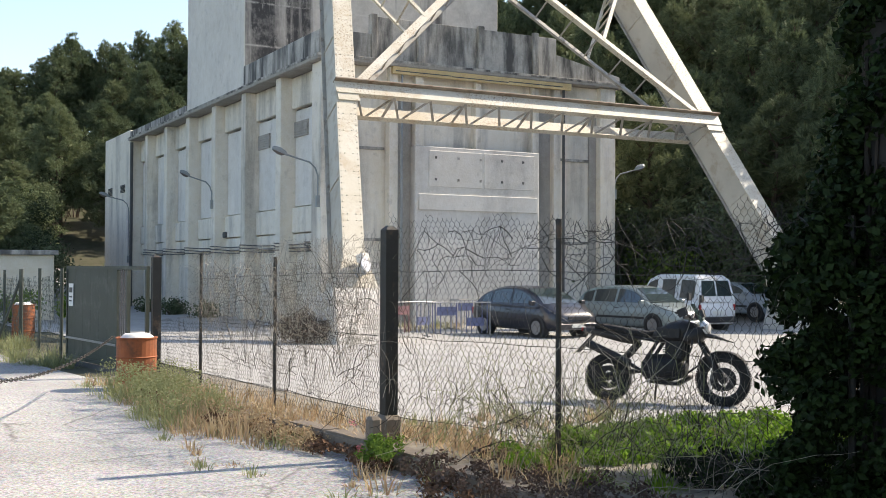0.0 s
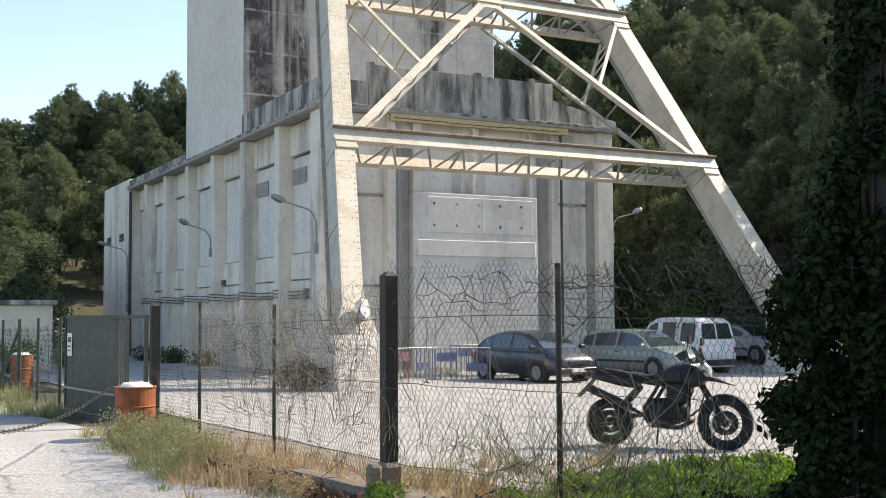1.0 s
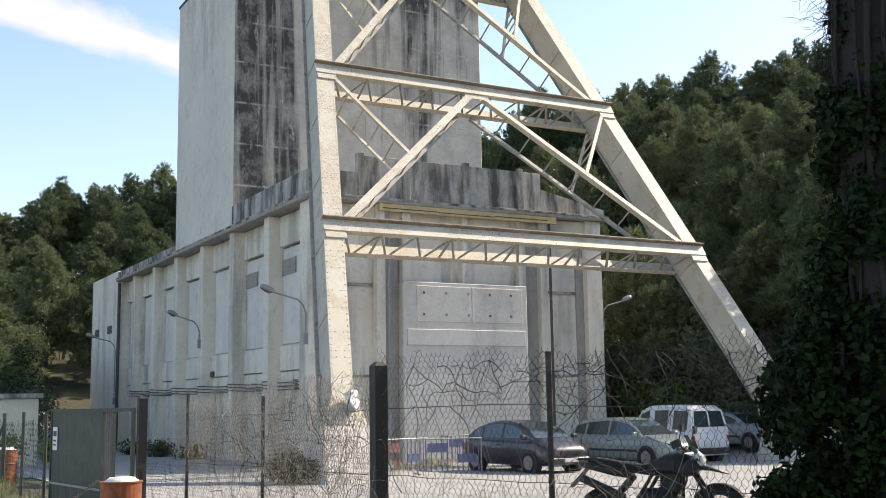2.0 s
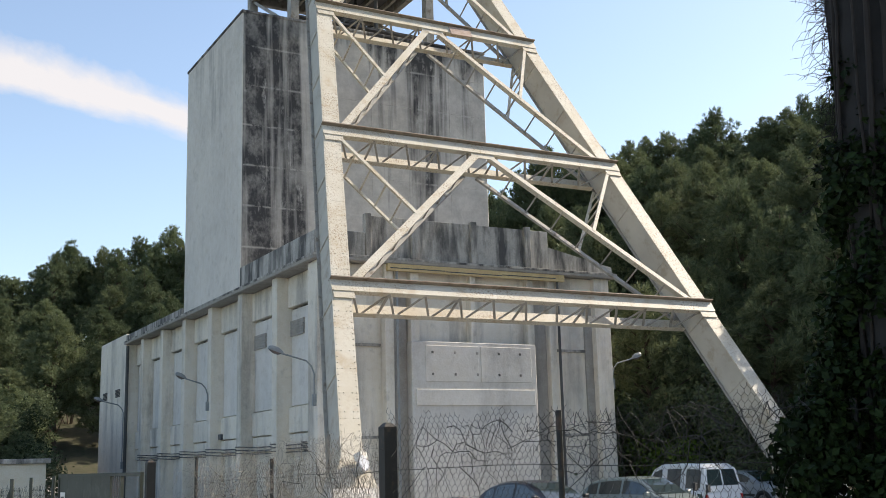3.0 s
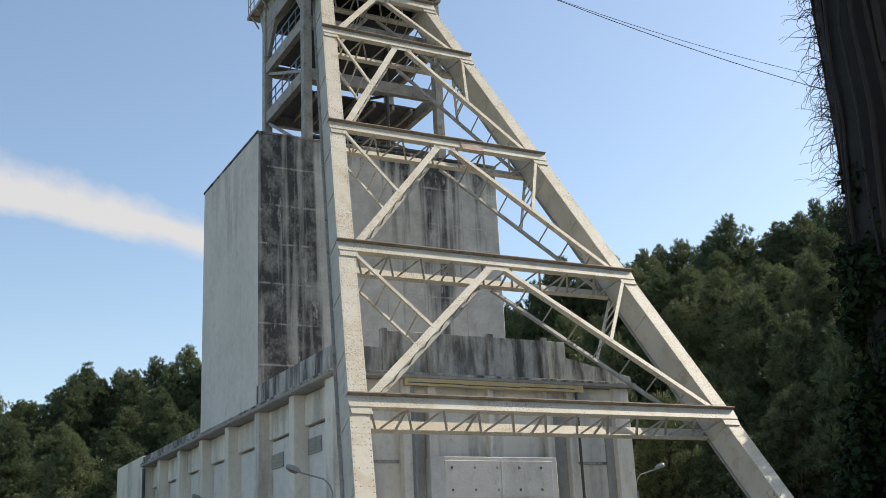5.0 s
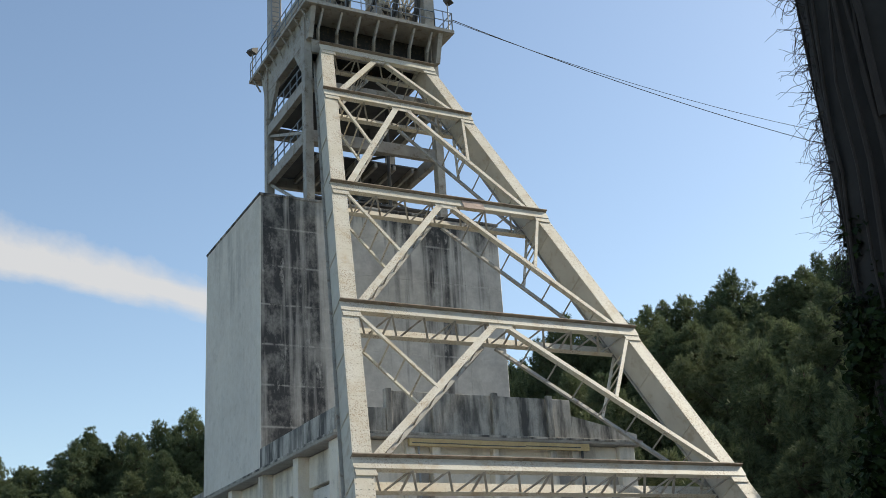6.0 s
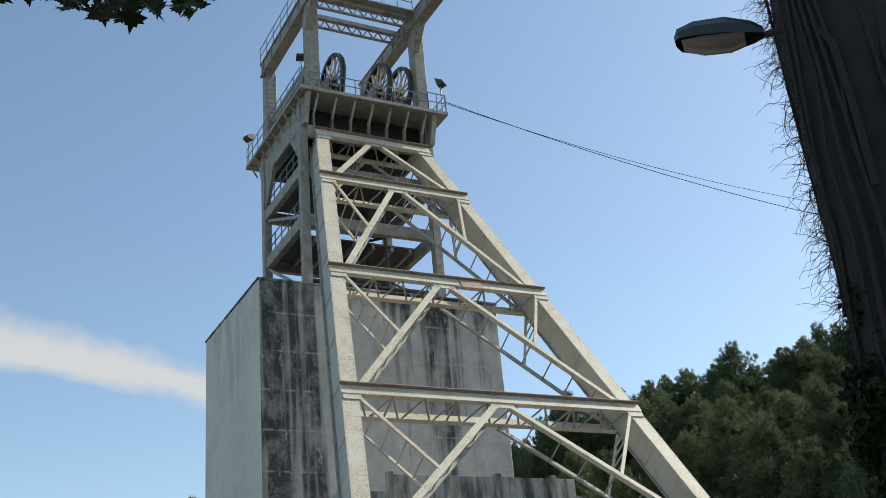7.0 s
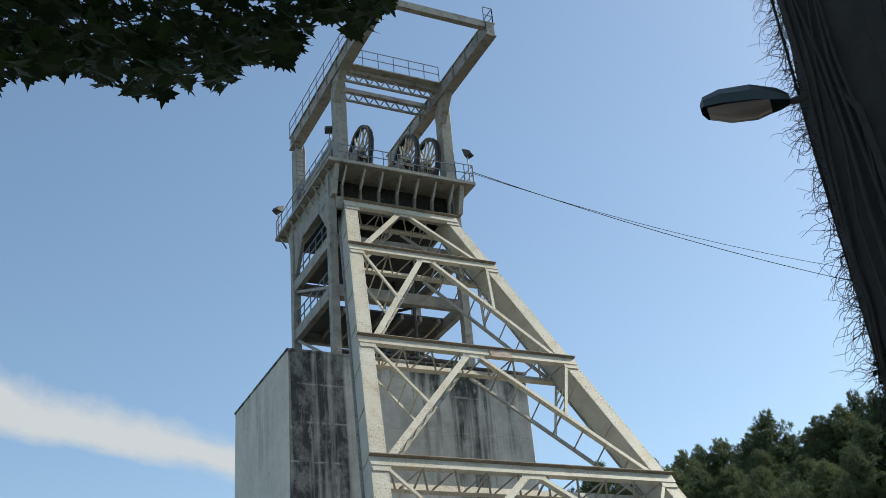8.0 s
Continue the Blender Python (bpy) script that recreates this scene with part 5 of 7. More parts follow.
def verge():
    rnd = random.Random(21)
    dry, green = [], []
    y = 6.8
    while y < 17.5:
        x = curb_x(y) - 0.12
        for _ in range(0 if 8.9 < y < 10.4 else 1 if y < 8.9 else 3):
            (dry if rnd.random() < 0.62 else green).append((x + rnd.gauss(-0.08, 0.2), y + rnd.uniform(-0.15, 0.15), rnd.uniform(0.08, 0.2), rnd.uniform(0.10, 0.30), 34))
        dry.append((x + 0.62 + rnd.gauss(0, 0.15), y, rnd.uniform(0.15, 0.3), rnd.uniform(0.12, 0.35), 40))
        y += 0.22
    for _ in range(26):
        green.append((rnd.uniform(3.2, 4.1), rnd.uniform(12.4, 15.9), rnd.uniform(0.16, 0.32), rnd.uniform(0.25, 0.55), 60))
    for _ in range(14):
        dry.append((rnd.uniform(3.3, 4.2), rnd.uniform(11.0, 14.6), rnd.uniform(0.15, 0.3), rnd.uniform(0.2, 0.45), 60))
    for _ in range(30):
        green.append((rnd.uniform(2.9, 3.9), rnd.uniform(21, 36), rnd.uniform(0.2, 0.4), rnd.uniform(0.2, 0.5), 110))
    for _ in range(12):
        (green if rnd.random() < 0.5 else dry).append((rnd.uniform(2.6, 4.1), rnd.uniform(7.2, 12.5), rnd.uniform(0.06, 0.14), rnd.uniform(0.08, 0.2), 30))
    for _ in range(60):
        a = rnd.uniform(0, 1)
        (green if rnd.random() < 0.4 else dry).append((fence_x(9 + a * 4) + rnd.uniform(0.3, 4.2) * (1 - 0.5 * a), rnd.uniform(8.0, 10.6), rnd.uniform(0.1, 0.25), rnd.uniform(0.1, 0.3), 36))
    for _ in range(60):
        (green if rnd.random() < 0.7 else dry).append((rnd.uniform(15.5, 30), rnd.uniform(31.5, 35.2), rnd.uniform(0.2, 0.5), rnd.uniform(0.15, 0.45), 60))
    blades("dry_grass", dry, M_GRASS_DRY, rnd, "dry straw-coloured grass along the curb and fence")
    blades("green_weeds", green, M_GRASS, rnd, "pale green weeds along the road edge")
    lush = [(rnd.uniform(5.2, 9.6), rnd.uniform(7.6, 10.2), rnd.uniform(0.12, 0.3), rnd.uniform(0.08, 0.2), 60) for _ in range(30)]
    lush += [(rnd.uniform(5.0, 8.2), rnd.uniform(6.2, 8.0), rnd.uniform(0.12, 0.3), rnd.uniform(0.08, 0.22), 60) for _ in range(44)]
    lush = [q for q in lush if q[0] / q[1] > 0.66]
    blades("lush_grass", lush, M_LUSH, rnd, "bright green grass at the edge of the shade")
    blobs = [((rnd.uniform(5.6, 9.4), rnd.uniform(6.9, 8.9), 0.02), rnd.uniform(0.16, 0.34)) for _ in range(44)]
    blobs = [q for q in blobs if q[0][0] / q[0][1] > 0.66]
    blobs += [((rnd.uniform(5.0, 7.4), rnd.uniform(6.9, 8.6), 0.02), rnd.uniform(0.12, 0.24)) for _ in range(34)]
    ob = leaf_cloud("ground_cover", blobs, 24000, 0.055, M_LUSH, rnd, 0.6)
    tagged(ob, "bright green leafy ground cover below the ivy", "ground cover", kind="stuff")
    blobs = [((curb_x(y) - 0.08 + rnd.gauss(0, 0.12), y, -0.1), rnd.uniform(0.1, 0.2)) for y in [6.0 + 0.2 * i for i in range(48)]]
    ob = leaf_cloud("leaf_litter", blobs, 5200, 0.04, simple("brown_dead_leaves", (0.17, 0.09, 0.05), 0.9, 0, 0.5, 30, 0), rnd, 0.4)
    tagged(ob, "brown dead leaves along the curb", "leaf litter", kind="stuff")
    # leafy pale weeds on the verge
    blobs = [((rnd.uniform(3.2, 4.2), rnd.uniform(12.4, 16.0), rnd.uniform(-0.1, 0.26)), rnd.uniform(0.12, 0.26)) for _ in range(46)]
    tagged(leaf_cloud("leafy_weeds", blobs, 6000, 0.03, M_GRASS, rnd, 0.9), "pale leafy weeds on the road verge", "weeds", kind="stuff")
    blobs = [((curb_x(y) - 0.16 + rnd.gauss(0, 0.14), y, rnd.uniform(-0.16, 0.0)), rnd.uniform(0.08, 0.18)) for y in [10.2 + 0.06 * i for i in range(66)]]
    tagged(leaf_cloud("dry_leaves", blobs, 5200, 0.028, M_GRASS_DRY, rnd, 0.7), "dry reddish weeds along the curb", "weeds", kind="stuff")
    # dark brambles under the ivy and along the shaded fence foot
    blobs = [((curb_x(y) + rnd.uniform(-0.25, 0.9), y, 0.0), rnd.uniform(0.08, 0.2)) for y in [5.0 + 0.05 * i for i in range(68)]]
    tagged(leaf_cloud("dead_brambles", blobs, 9000, 0.032, M_DRYBUSH, rnd, 0.7), "brown dead brambles and leaves at the fence foot", "brambles", kind="stuff")
    blobs = [((fence_x(y) + rnd.uniform(0.1, 0.8), y, 0.1), rnd.uniform(0.14, 0.28)) for y in [5.0 + 0.1 * i for i in range(18)]]
    blobs += [((rnd.uniform(6.6, 9.5), rnd.uniform(5.4, 6.8), 0.1), rnd.uniform(0.2, 0.45)) for _ in range(26)]
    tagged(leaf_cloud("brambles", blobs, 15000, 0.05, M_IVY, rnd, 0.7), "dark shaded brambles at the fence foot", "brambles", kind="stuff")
    blobs = [((4.1, 9.1, 0.0), 0.05), ((4.12, 9.15, 0.02), 0.04), ((4.38, 9.9, 0.12), 0.05)]
    clump = [((4.12 + rnd.gauss(0, 0.1), 8.75 + rnd.gauss(0, 0.16), rnd.uniform(-0.14, 0.1)), rnd.uniform(0.05, 0.12)) for _ in range(16)]
    tagged(leaf_cloud("flowering_weeds", clump, 1500, 0.03, M_BUSH, rnd, 0.9), "small green flowering weeds at the curb", "weeds", kind="stuff")
    tagged(leaf_cloud("pink_flowers", blobs, 45, 0.028, simple("pink_petals", (0.5, 0.16, 0.18), 0.7, 0, 0.2, 30, 0), rnd), "small pink flowers in the weeds", "flowers", kind="stuff")


verge()


def vines(name, n, span, zr, material, rnd, label, r=0.004, upright=0.5, off=0.14, steps=10, step=0.11):
    """Dry climbing stems wandering through the netting."""
    bm = bmesh.new()
    for _ in range(n):
        y = 1 / rnd.uniform(1 / span[1], 1 / span[0])
        x = fence_x(y) + rnd.gauss(0, off)
        z = ground_z(x, y) + rnd.uniform(*zr)
        p, d = Vector((x, y, z)), Vector((rnd.gauss(0, 0.3), rnd.gauss(0, 0.7), rnd.gauss(upright, 0.6))).normalized()
        pts = [p]
        for _ in range(steps):
            d = (d + Vector((rnd.gauss(0, 0.2), rnd.gauss(0, 0.42), rnd.gauss(-0.04, 0.36)))).normalized()
            p = p + d * step
            gz = ground_z(p.x, p.y)
            if p.z < gz + 0.02:
                p.z = gz + 0.02
            if p.z > gz + 1.98:
                d.z = -abs(d.z)
            p.x += (fence_x(p.y) - p.x) * 0.12
            pts.append(p)
        tube(bm, pts, r * rnd.uniform(0.5, 1.3), 4, r * 0.3, cap=False)
    return tagged(finish(name, bm, material), label, "dry vines", kind="stuff")


vr = random.Random(77)
vines("dry_vines", 850, (9.9, 16.0), (0.75, 1.75), M_TWIG, vr, "tangle of dry tan vines through the wire fence", 0.0022, 0.3)
vines("dark_vines", 90, (9.7, 14.5), (0.3, 1.6), M_TWIG_DARK, vr, "dark bare stems tangled in the wire fence", 0.004, 0.4)
vines("bare_stems", 180, (5.6, 9.8), (0.0, 0.5), M_TWIG_DARK, vr, "dark bare weed stems standing along the fence", 0.003, 1.8, 0.3, 9, 0.09)
vines("barbed_top", 110, (5.0, 9.5), (1.6, 2.0), M_WIRE, vr, "curled rusty wire along the fence top", 0.004, 0.2, 0.08, 9, 0.09)
vines("green_stems", 230, (6.3, 8.8), (0.0, 0.45), M_GRASS, vr, "thin green weed stems standing along the fence", 0.0032, 1.7, 0.35, 9, 0.10)
vines("straw_stems", 200, (5.4, 9.6), (0.05, 0.9), M_TWIG, vr, "dry straw stems standing in the fence", 0.0026, 1.6, 0.3, 8, 0.11)


# ---- the ivy-clad lamp pole ----
def lamp_pole():
    rnd = random.Random(15)
    px, py = 6.28, 4.80
    s = thing("lamp_pole", "dark lamp pole thickly overgrown with ivy and dead vines", "street lamp")
    bm = bmesh.new()
    n = 22
    rings = []
    for i in range(28):
        z = -0.3 + i * 0.34
        ring = []
        for k in range(n):
            a = 2 * math.pi * k / n
            r = 0.42 + 0.05 * noise.noise((math.cos(a) * 1.6, math.sin(a) * 1.6, z * 0.9)) + 0.03 * noise.noise((math.cos(a) * 5, math.sin(a) * 5, z * 2.5))
            ring.append(bm.verts.new((px + r * math.cos(a), py + r * math.sin(a), z)))
        rings.append(ring)
    for A, B in zip(rings, rings[1:]):
        for k in range(n):
            bm.faces.new((A[k], A[(k + 1) % n], B[(k + 1) % n], B[k]))
    bm.faces.new(rings[-1])
    part("trunk", bm, M_PILLAR, s, "weathered shaft wrapped in old stems, shade in its near-black colour", smooth=True)
    to_cam = Vector((-px, -py, 0)).normalized()
    lft = Vector((to_cam.y, -to_cam.x, 0))
    if lft.x > 0:
        lft = -lft
    # old stems along the shaft
    for k in range(16):
        a = rnd.uniform(0, 6.28)
        bm = bmesh.new()
        pts = []
        for i in range(14):
            z = i * 0.66
            a += rnd.gauss(0, 0.10)
            pts.append((px + 0.44 * math.cos(a), py + 0.44 * math.sin(a), z))
        tube(bm, pts, rnd.uniform(0.012, 0.035), 6, 0.01)
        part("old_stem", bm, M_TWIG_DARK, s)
    bm = bmesh.new()
    for _ in range(1000):
        z = 3.2 + 5.9 * rnd.random()
        side = rnd.uniform(-0.9, 1.0)
        p = Vector((px, py, z)) + lft * (0.42 * math.sqrt(max(0, 1 - side * side * 0.9)) + 0.02) + to_cam * side * 0.2
        d = (lft * rnd.uniform(0.2, 1) + Vector((rnd.gauss(0, 0.4), rnd.gauss(0, 0.4), rnd.gauss(-0.1, 0.7)))).normalized()
        pts = [p]
        for _ in range(rnd.randrange(3, 9)):
            d = (d + Vector((rnd.gauss(0, 0.35), rnd.gauss(0, 0.35), rnd.gauss(-0.16, 0.4)))).normalized()
            p = p + d * 0.045
            pts.append(p)
        tube(bm, pts, 0.0035, 3, 0.0012, cap=False)
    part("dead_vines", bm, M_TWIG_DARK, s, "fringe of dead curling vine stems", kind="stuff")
    # ivy: thick below, thinning upwards, spreading along the hedge
    blobs = []
    for k in range(210):
        z = rnd.uniform(0.1, 4.3)
        f = 1 - z / 5.2
        a = rnd.uniform(0, 6.28)
        q = Vector((px, py, z)) + Vector((math.cos(a), math.sin(a), 0)) * (0.32 + 0.55 * f) * rnd.uniform(0.5, 1.0)
        blobs.append((q, rnd.uniform(0.15, 0.30)))
    for k in range(40):
        u, z = rnd.uniform(0.2, 3.8), rnd.uniform(0.2, 4.2)
        blobs.append((Vector((px + 0.4 + u, py + 0.25 + u * 0.5 + rnd.gauss(0, 0.25), z)), rnd.uniform(0.3, 0.45)))
    for k in range(46):
        d, e, z = rnd.uniform(0.68, 0.96), rnd.uniform(-0.3, 0.35), rnd.uniform(0.1, 2.0)
        blobs.append((Vector((px - 0.878 * d + 0.479 * e, py + 0.479 * d + 0.878 * e, z)), rnd.uniform(0.13, 0.24)))
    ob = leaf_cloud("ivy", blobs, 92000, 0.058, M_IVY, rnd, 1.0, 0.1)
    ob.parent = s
    tagged(ob, "dense ivy with shade put into its near-black green", kind="stuff")
    # arm and lamp head
    bm = bmesh.new()
    tube(bm, [(5.91, 4.53, 4.9), (5.90, 4.53, 5.7), (5.90, 4.56, 6.1), (5.90, 4.68, 6.36), (5.90, 4.90, 6.47), (5.80, 5.06, 6.48)], 0.028, 8)
    part("arm", bm, M_TWIG_DARK, s, "thin dark curved steel arm")
    body, bowl = bmesh.new(), bmesh.new()
    street_lamp_head(body, bowl, (5.80, 5.06, 6.50), (5.33, 5.55, 6.62), 0.15)
    part("lamp_head", body, M_LAMP_DARK, s, "dark green cobra lamp head", smooth=False)
    part("lamp_bowl", bowl, M_BOWL, s, "milky lamp bowl", smooth=True)


lamp_pole()


# ---- maple branch overhead ----
def maple():
    rnd = random.Random(31)
    s = thing("maple_tree", "maple tree with lobed leaves overhead, undersides' shade in their dark green", "tree")
    bm = bmesh.new()
    tube(bm, [(-3.2, 0.6, -0.3), (-3.1, 0.8, 2.0), (-2.9, 1.1, 4.2), (-2.7, 1.3, 6.5)], 0.22, 10, 0.1)
    part("trunk", bm, M_BARK, s)
    limbs = ([(-2.95, 1.05, 3.6), (-1.4, 2.2, 4.9), (0.2, 3.1, 5.15), (1.1, 3.5, 5.1)], [(-2.9, 1.1, 4.2), (-1.0, 2.8, 5.4), (0.6, 3.7, 5.5), (1.7, 4.1, 5.6)], [(-2.95, 1.0, 3.9), (-1.2, 2.9, 5.0), (-0.2, 3.8, 5.1)])
    for pts in limbs:
        bm = bmesh.new()
        tube(bm, pts, 0.07, 7, 0.015)
        part("limb", bm, M_BARK, s)

    def low(az):
        t = ((-14, 34.0), (0, 35.2), (3, 36.5), (6, 36.8), (8, 36.0), (10.5, 35.8), (12, 37.0), (14.2, 36.3), (16, 38.0), (18.5, 38.0), (20.5, 40.3), (23, 39.4), (25.5, 40.8), (27, 43), (29, 46))
        for (a0, e0), (a1, e1) in zip(t, t[1:]):
            if a0 <= az <= a1:
                return e0 + (e1 - e0) * (az - a0) / (a1 - a0)
        return 46
    outline = ((0.0, -0.05), (0.10, 0.02), (0.30, -0.10), (0.24, 0.08), (0.52, 0.16), (0.36, 0.30), (0.42, 0.40), (0.22, 0.42), (0.20, 0.56), (0.10, 0.54), (0.0, 0.85))
    outline = outline + tuple((-x, y) for x, y in outline[-2:0:-1])
    verts, faces = [], []
    for _ in range(2300):
        az = rnd.uniform(-12, 27)
        r = rnd.uniform(3.1, 4.6)
        e = low(az) + 0.1 + abs(rnd.gauss(0, 1)) * 3.2
        a = radians(az)
        p = Vector((r * math.sin(a), r * math.cos(a), 1.65 + r * math.tan(radians(e))))
        n = Vector((rnd.gauss(0, 0.5), rnd.gauss(-0.3, 0.5), 1)).normalized()
        t = Vector((rnd.gauss(0.2, 0.6), rnd.gauss(0, 0.6), rnd.gauss(-0.7, 0.4)))
        t = (t - n * t.dot(n)).normalized()
        b = n.cross(t)
        size = rnd.uniform(0.075, 0.125)
        k = len(verts)
        verts.append(p + t * size * 0.25)
        for ox, oy in outline:
            verts.append(p + (b * ox + t * oy) * size + n * (0.25 * abs(ox) * size))
        m = len(outline)
        faces += [(k, k + 1 + i, k + 1 + (i + 1) % m) for i in range(m)]
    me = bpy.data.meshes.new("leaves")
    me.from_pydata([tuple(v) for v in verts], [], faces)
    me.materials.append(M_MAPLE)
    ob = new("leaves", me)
    ob.parent = s
    tagged(ob, kind="stuff")
    bm = bmesh.new()
    for _ in range(60):
        az = radians(rnd.uniform(-8, 24))
        r = rnd.uniform(3.2, 4.4)
        z = 1.65 + r * math.tan(radians(low(math.degrees(az)) + rnd.uniform(1.5, 5)))
        p = Vector((r * math.sin(az), r * math.cos(az), z))
        tube(bm, [p, p + Vector((rnd.gauss(-0.15, 0.1), rnd.gauss(0, 0.1), 0.12)), p + Vector((-0.4, -0.15, 0.2))], 0.004, 4, 0.008, cap=False)
    part("twigs", bm, M_TWIG_DARK, s, kind="stuff")


maple()


# ---- the tall tree whose shade falls on the lamp pole ----
def shade_tree():
    rnd = random.Random(52)
    s = thing("shade_tree", "tall broad leafy tree beside the road", "tree")
    x, y = 12.6, 3.35
    z = ground_z(x, y)
    bm = bmesh.new()
    tube(bm, [(x, y, z - 0.3), (x + 0.1, y, 3.0), (x - 0.1, y + 0.2, 7.0), (x, y, 12.5)], 0.32, 10, 0.06)
    part("trunk", bm, M_BARK, s)
    blobs = []
    for k in range(46):
        a, f = rnd.uniform(0, 6.28), rnd.uniform(0.0, 1.0)
        r = 3.4 * math.sin(math.pi * (0.18 + 0.75 * f)) * rnd.uniform(0.3, 1.0)
        c = Vector((x + r * math.cos(a), y + r * math.sin(a), 3.2 + 11.5 * f))
        blobs.append((c, rnd.uniform(0.9, 1.5)))
        bm = bmesh.new()
        tube(bm, [(x, y, max(2.0, c.z - 1.6)), c], 0.06, 5, 0.015, cap=False)
        part("limb", bm, M_BARK, s)
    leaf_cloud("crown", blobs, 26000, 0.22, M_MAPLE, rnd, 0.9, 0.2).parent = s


shade_tree()


# ---- vehicles ----
def paint(name, col, rough=0.3):
    def build(nt, p):
        n = noise_tex(nt, 2.0, 6)
        c = mixc(nt, ramp(nt, n, [(0.4, grey(0)), (0.75, grey(0.07))]), col, (0.25, 0.23, 0.20))
        nt.links.new(c, p.inputs["Base Color"])
        p.inputs["Roughness"].default_value = rough
        p.inputs["Coat Weight"].default_value = 0.6
        p.inputs["Coat Roughness"].default_value = 0.12
    return mat(name, build)


M_CAR_BLACK = paint("dark_blue_black_paint", (0.012, 0.013, 0.022))
M_CAR_SILVER = paint("grey_green_paint", (0.21, 0.245, 0.235))
M_CAR_WHITE = paint("white_van_paint", (0.72, 0.73, 0.74))
M_CAR_BLUE = paint("pale_grey_blue_paint", (0.30, 0.34, 0.37))
M_GLASS = simple("tinted_glass", (0.018, 0.035, 0.04), 0.05, 0, 0.1, 3, 0)
M_GLASS.node_tree.nodes["Principled BSDF"].inputs["IOR"].default_value = 2.0
M_TYRE = simple("tyre_rubber", (0.010, 0.010, 0.010), 0.85, 0, 0.3, 12, 0.2)
M_RIM = simple("alloy_rim", (0.30, 0.30, 0.31), 0.4, 0.8, 0.2, 8, 0)
M_PLASTIC = simple("black_plastic", (0.025, 0.025, 0.026), 0.6, 0, 0.2, 10, 0)
M_LENS = simple("clear_lamp_lens", (0.65, 0.66, 0.68), 0.12, 0.3, 0.1, 8, 0)
M_RED_LENS = simple("red_lamp_lens", (0.4, 0.02, 0.02), 0.2, 0, 0.1, 8, 0)
M_PLATE = simple("blank_plate", (0.7, 0.7, 0.65), 0.5, 0, 0.05, 8, 0)


def wheel_parts(parent, x, y, r, w=0.2):
    m = Matrix.Translation((x, y, r)) @ Matrix.Rotation(math.pi / 2, 4, "X")
    bm = bmesh.new()
    lathe(bm, [(r * 0.62, -w / 2), (r * 0.94, -w / 2), (r, -w * 0.35), (r, w * 0.35), (r * 0.94, w / 2), (r * 0.62, w / 2)], 28, m)
    tyre = part("wheel", bm, M_TYRE, parent, smooth=False)
    for sd in (-1, 1):
        bm = bmesh.new()
        o = sd * w / 2
        lathe(bm, [(r * 0.55, o - 0.005), (r * 0.66, o - 0.005), (r * 0.66, o + 0.006 * sd + 0.004), (r * 0.58, o + 0.006 * sd)], 24, m)
        for k in range(6):
            a = k * math.pi / 3
            d = Vector((math.cos(a), math.sin(a), 0))
            bar(bm, m @ Vector((d.x * r * 0.08, d.y * r * 0.08, o)), m @ Vector((d.x * r * 0.58, d.y * r * 0.58, o)), 0.05, 0.02, (0, 1, 0))
        part("rim", bm, M_RIM, tyre)


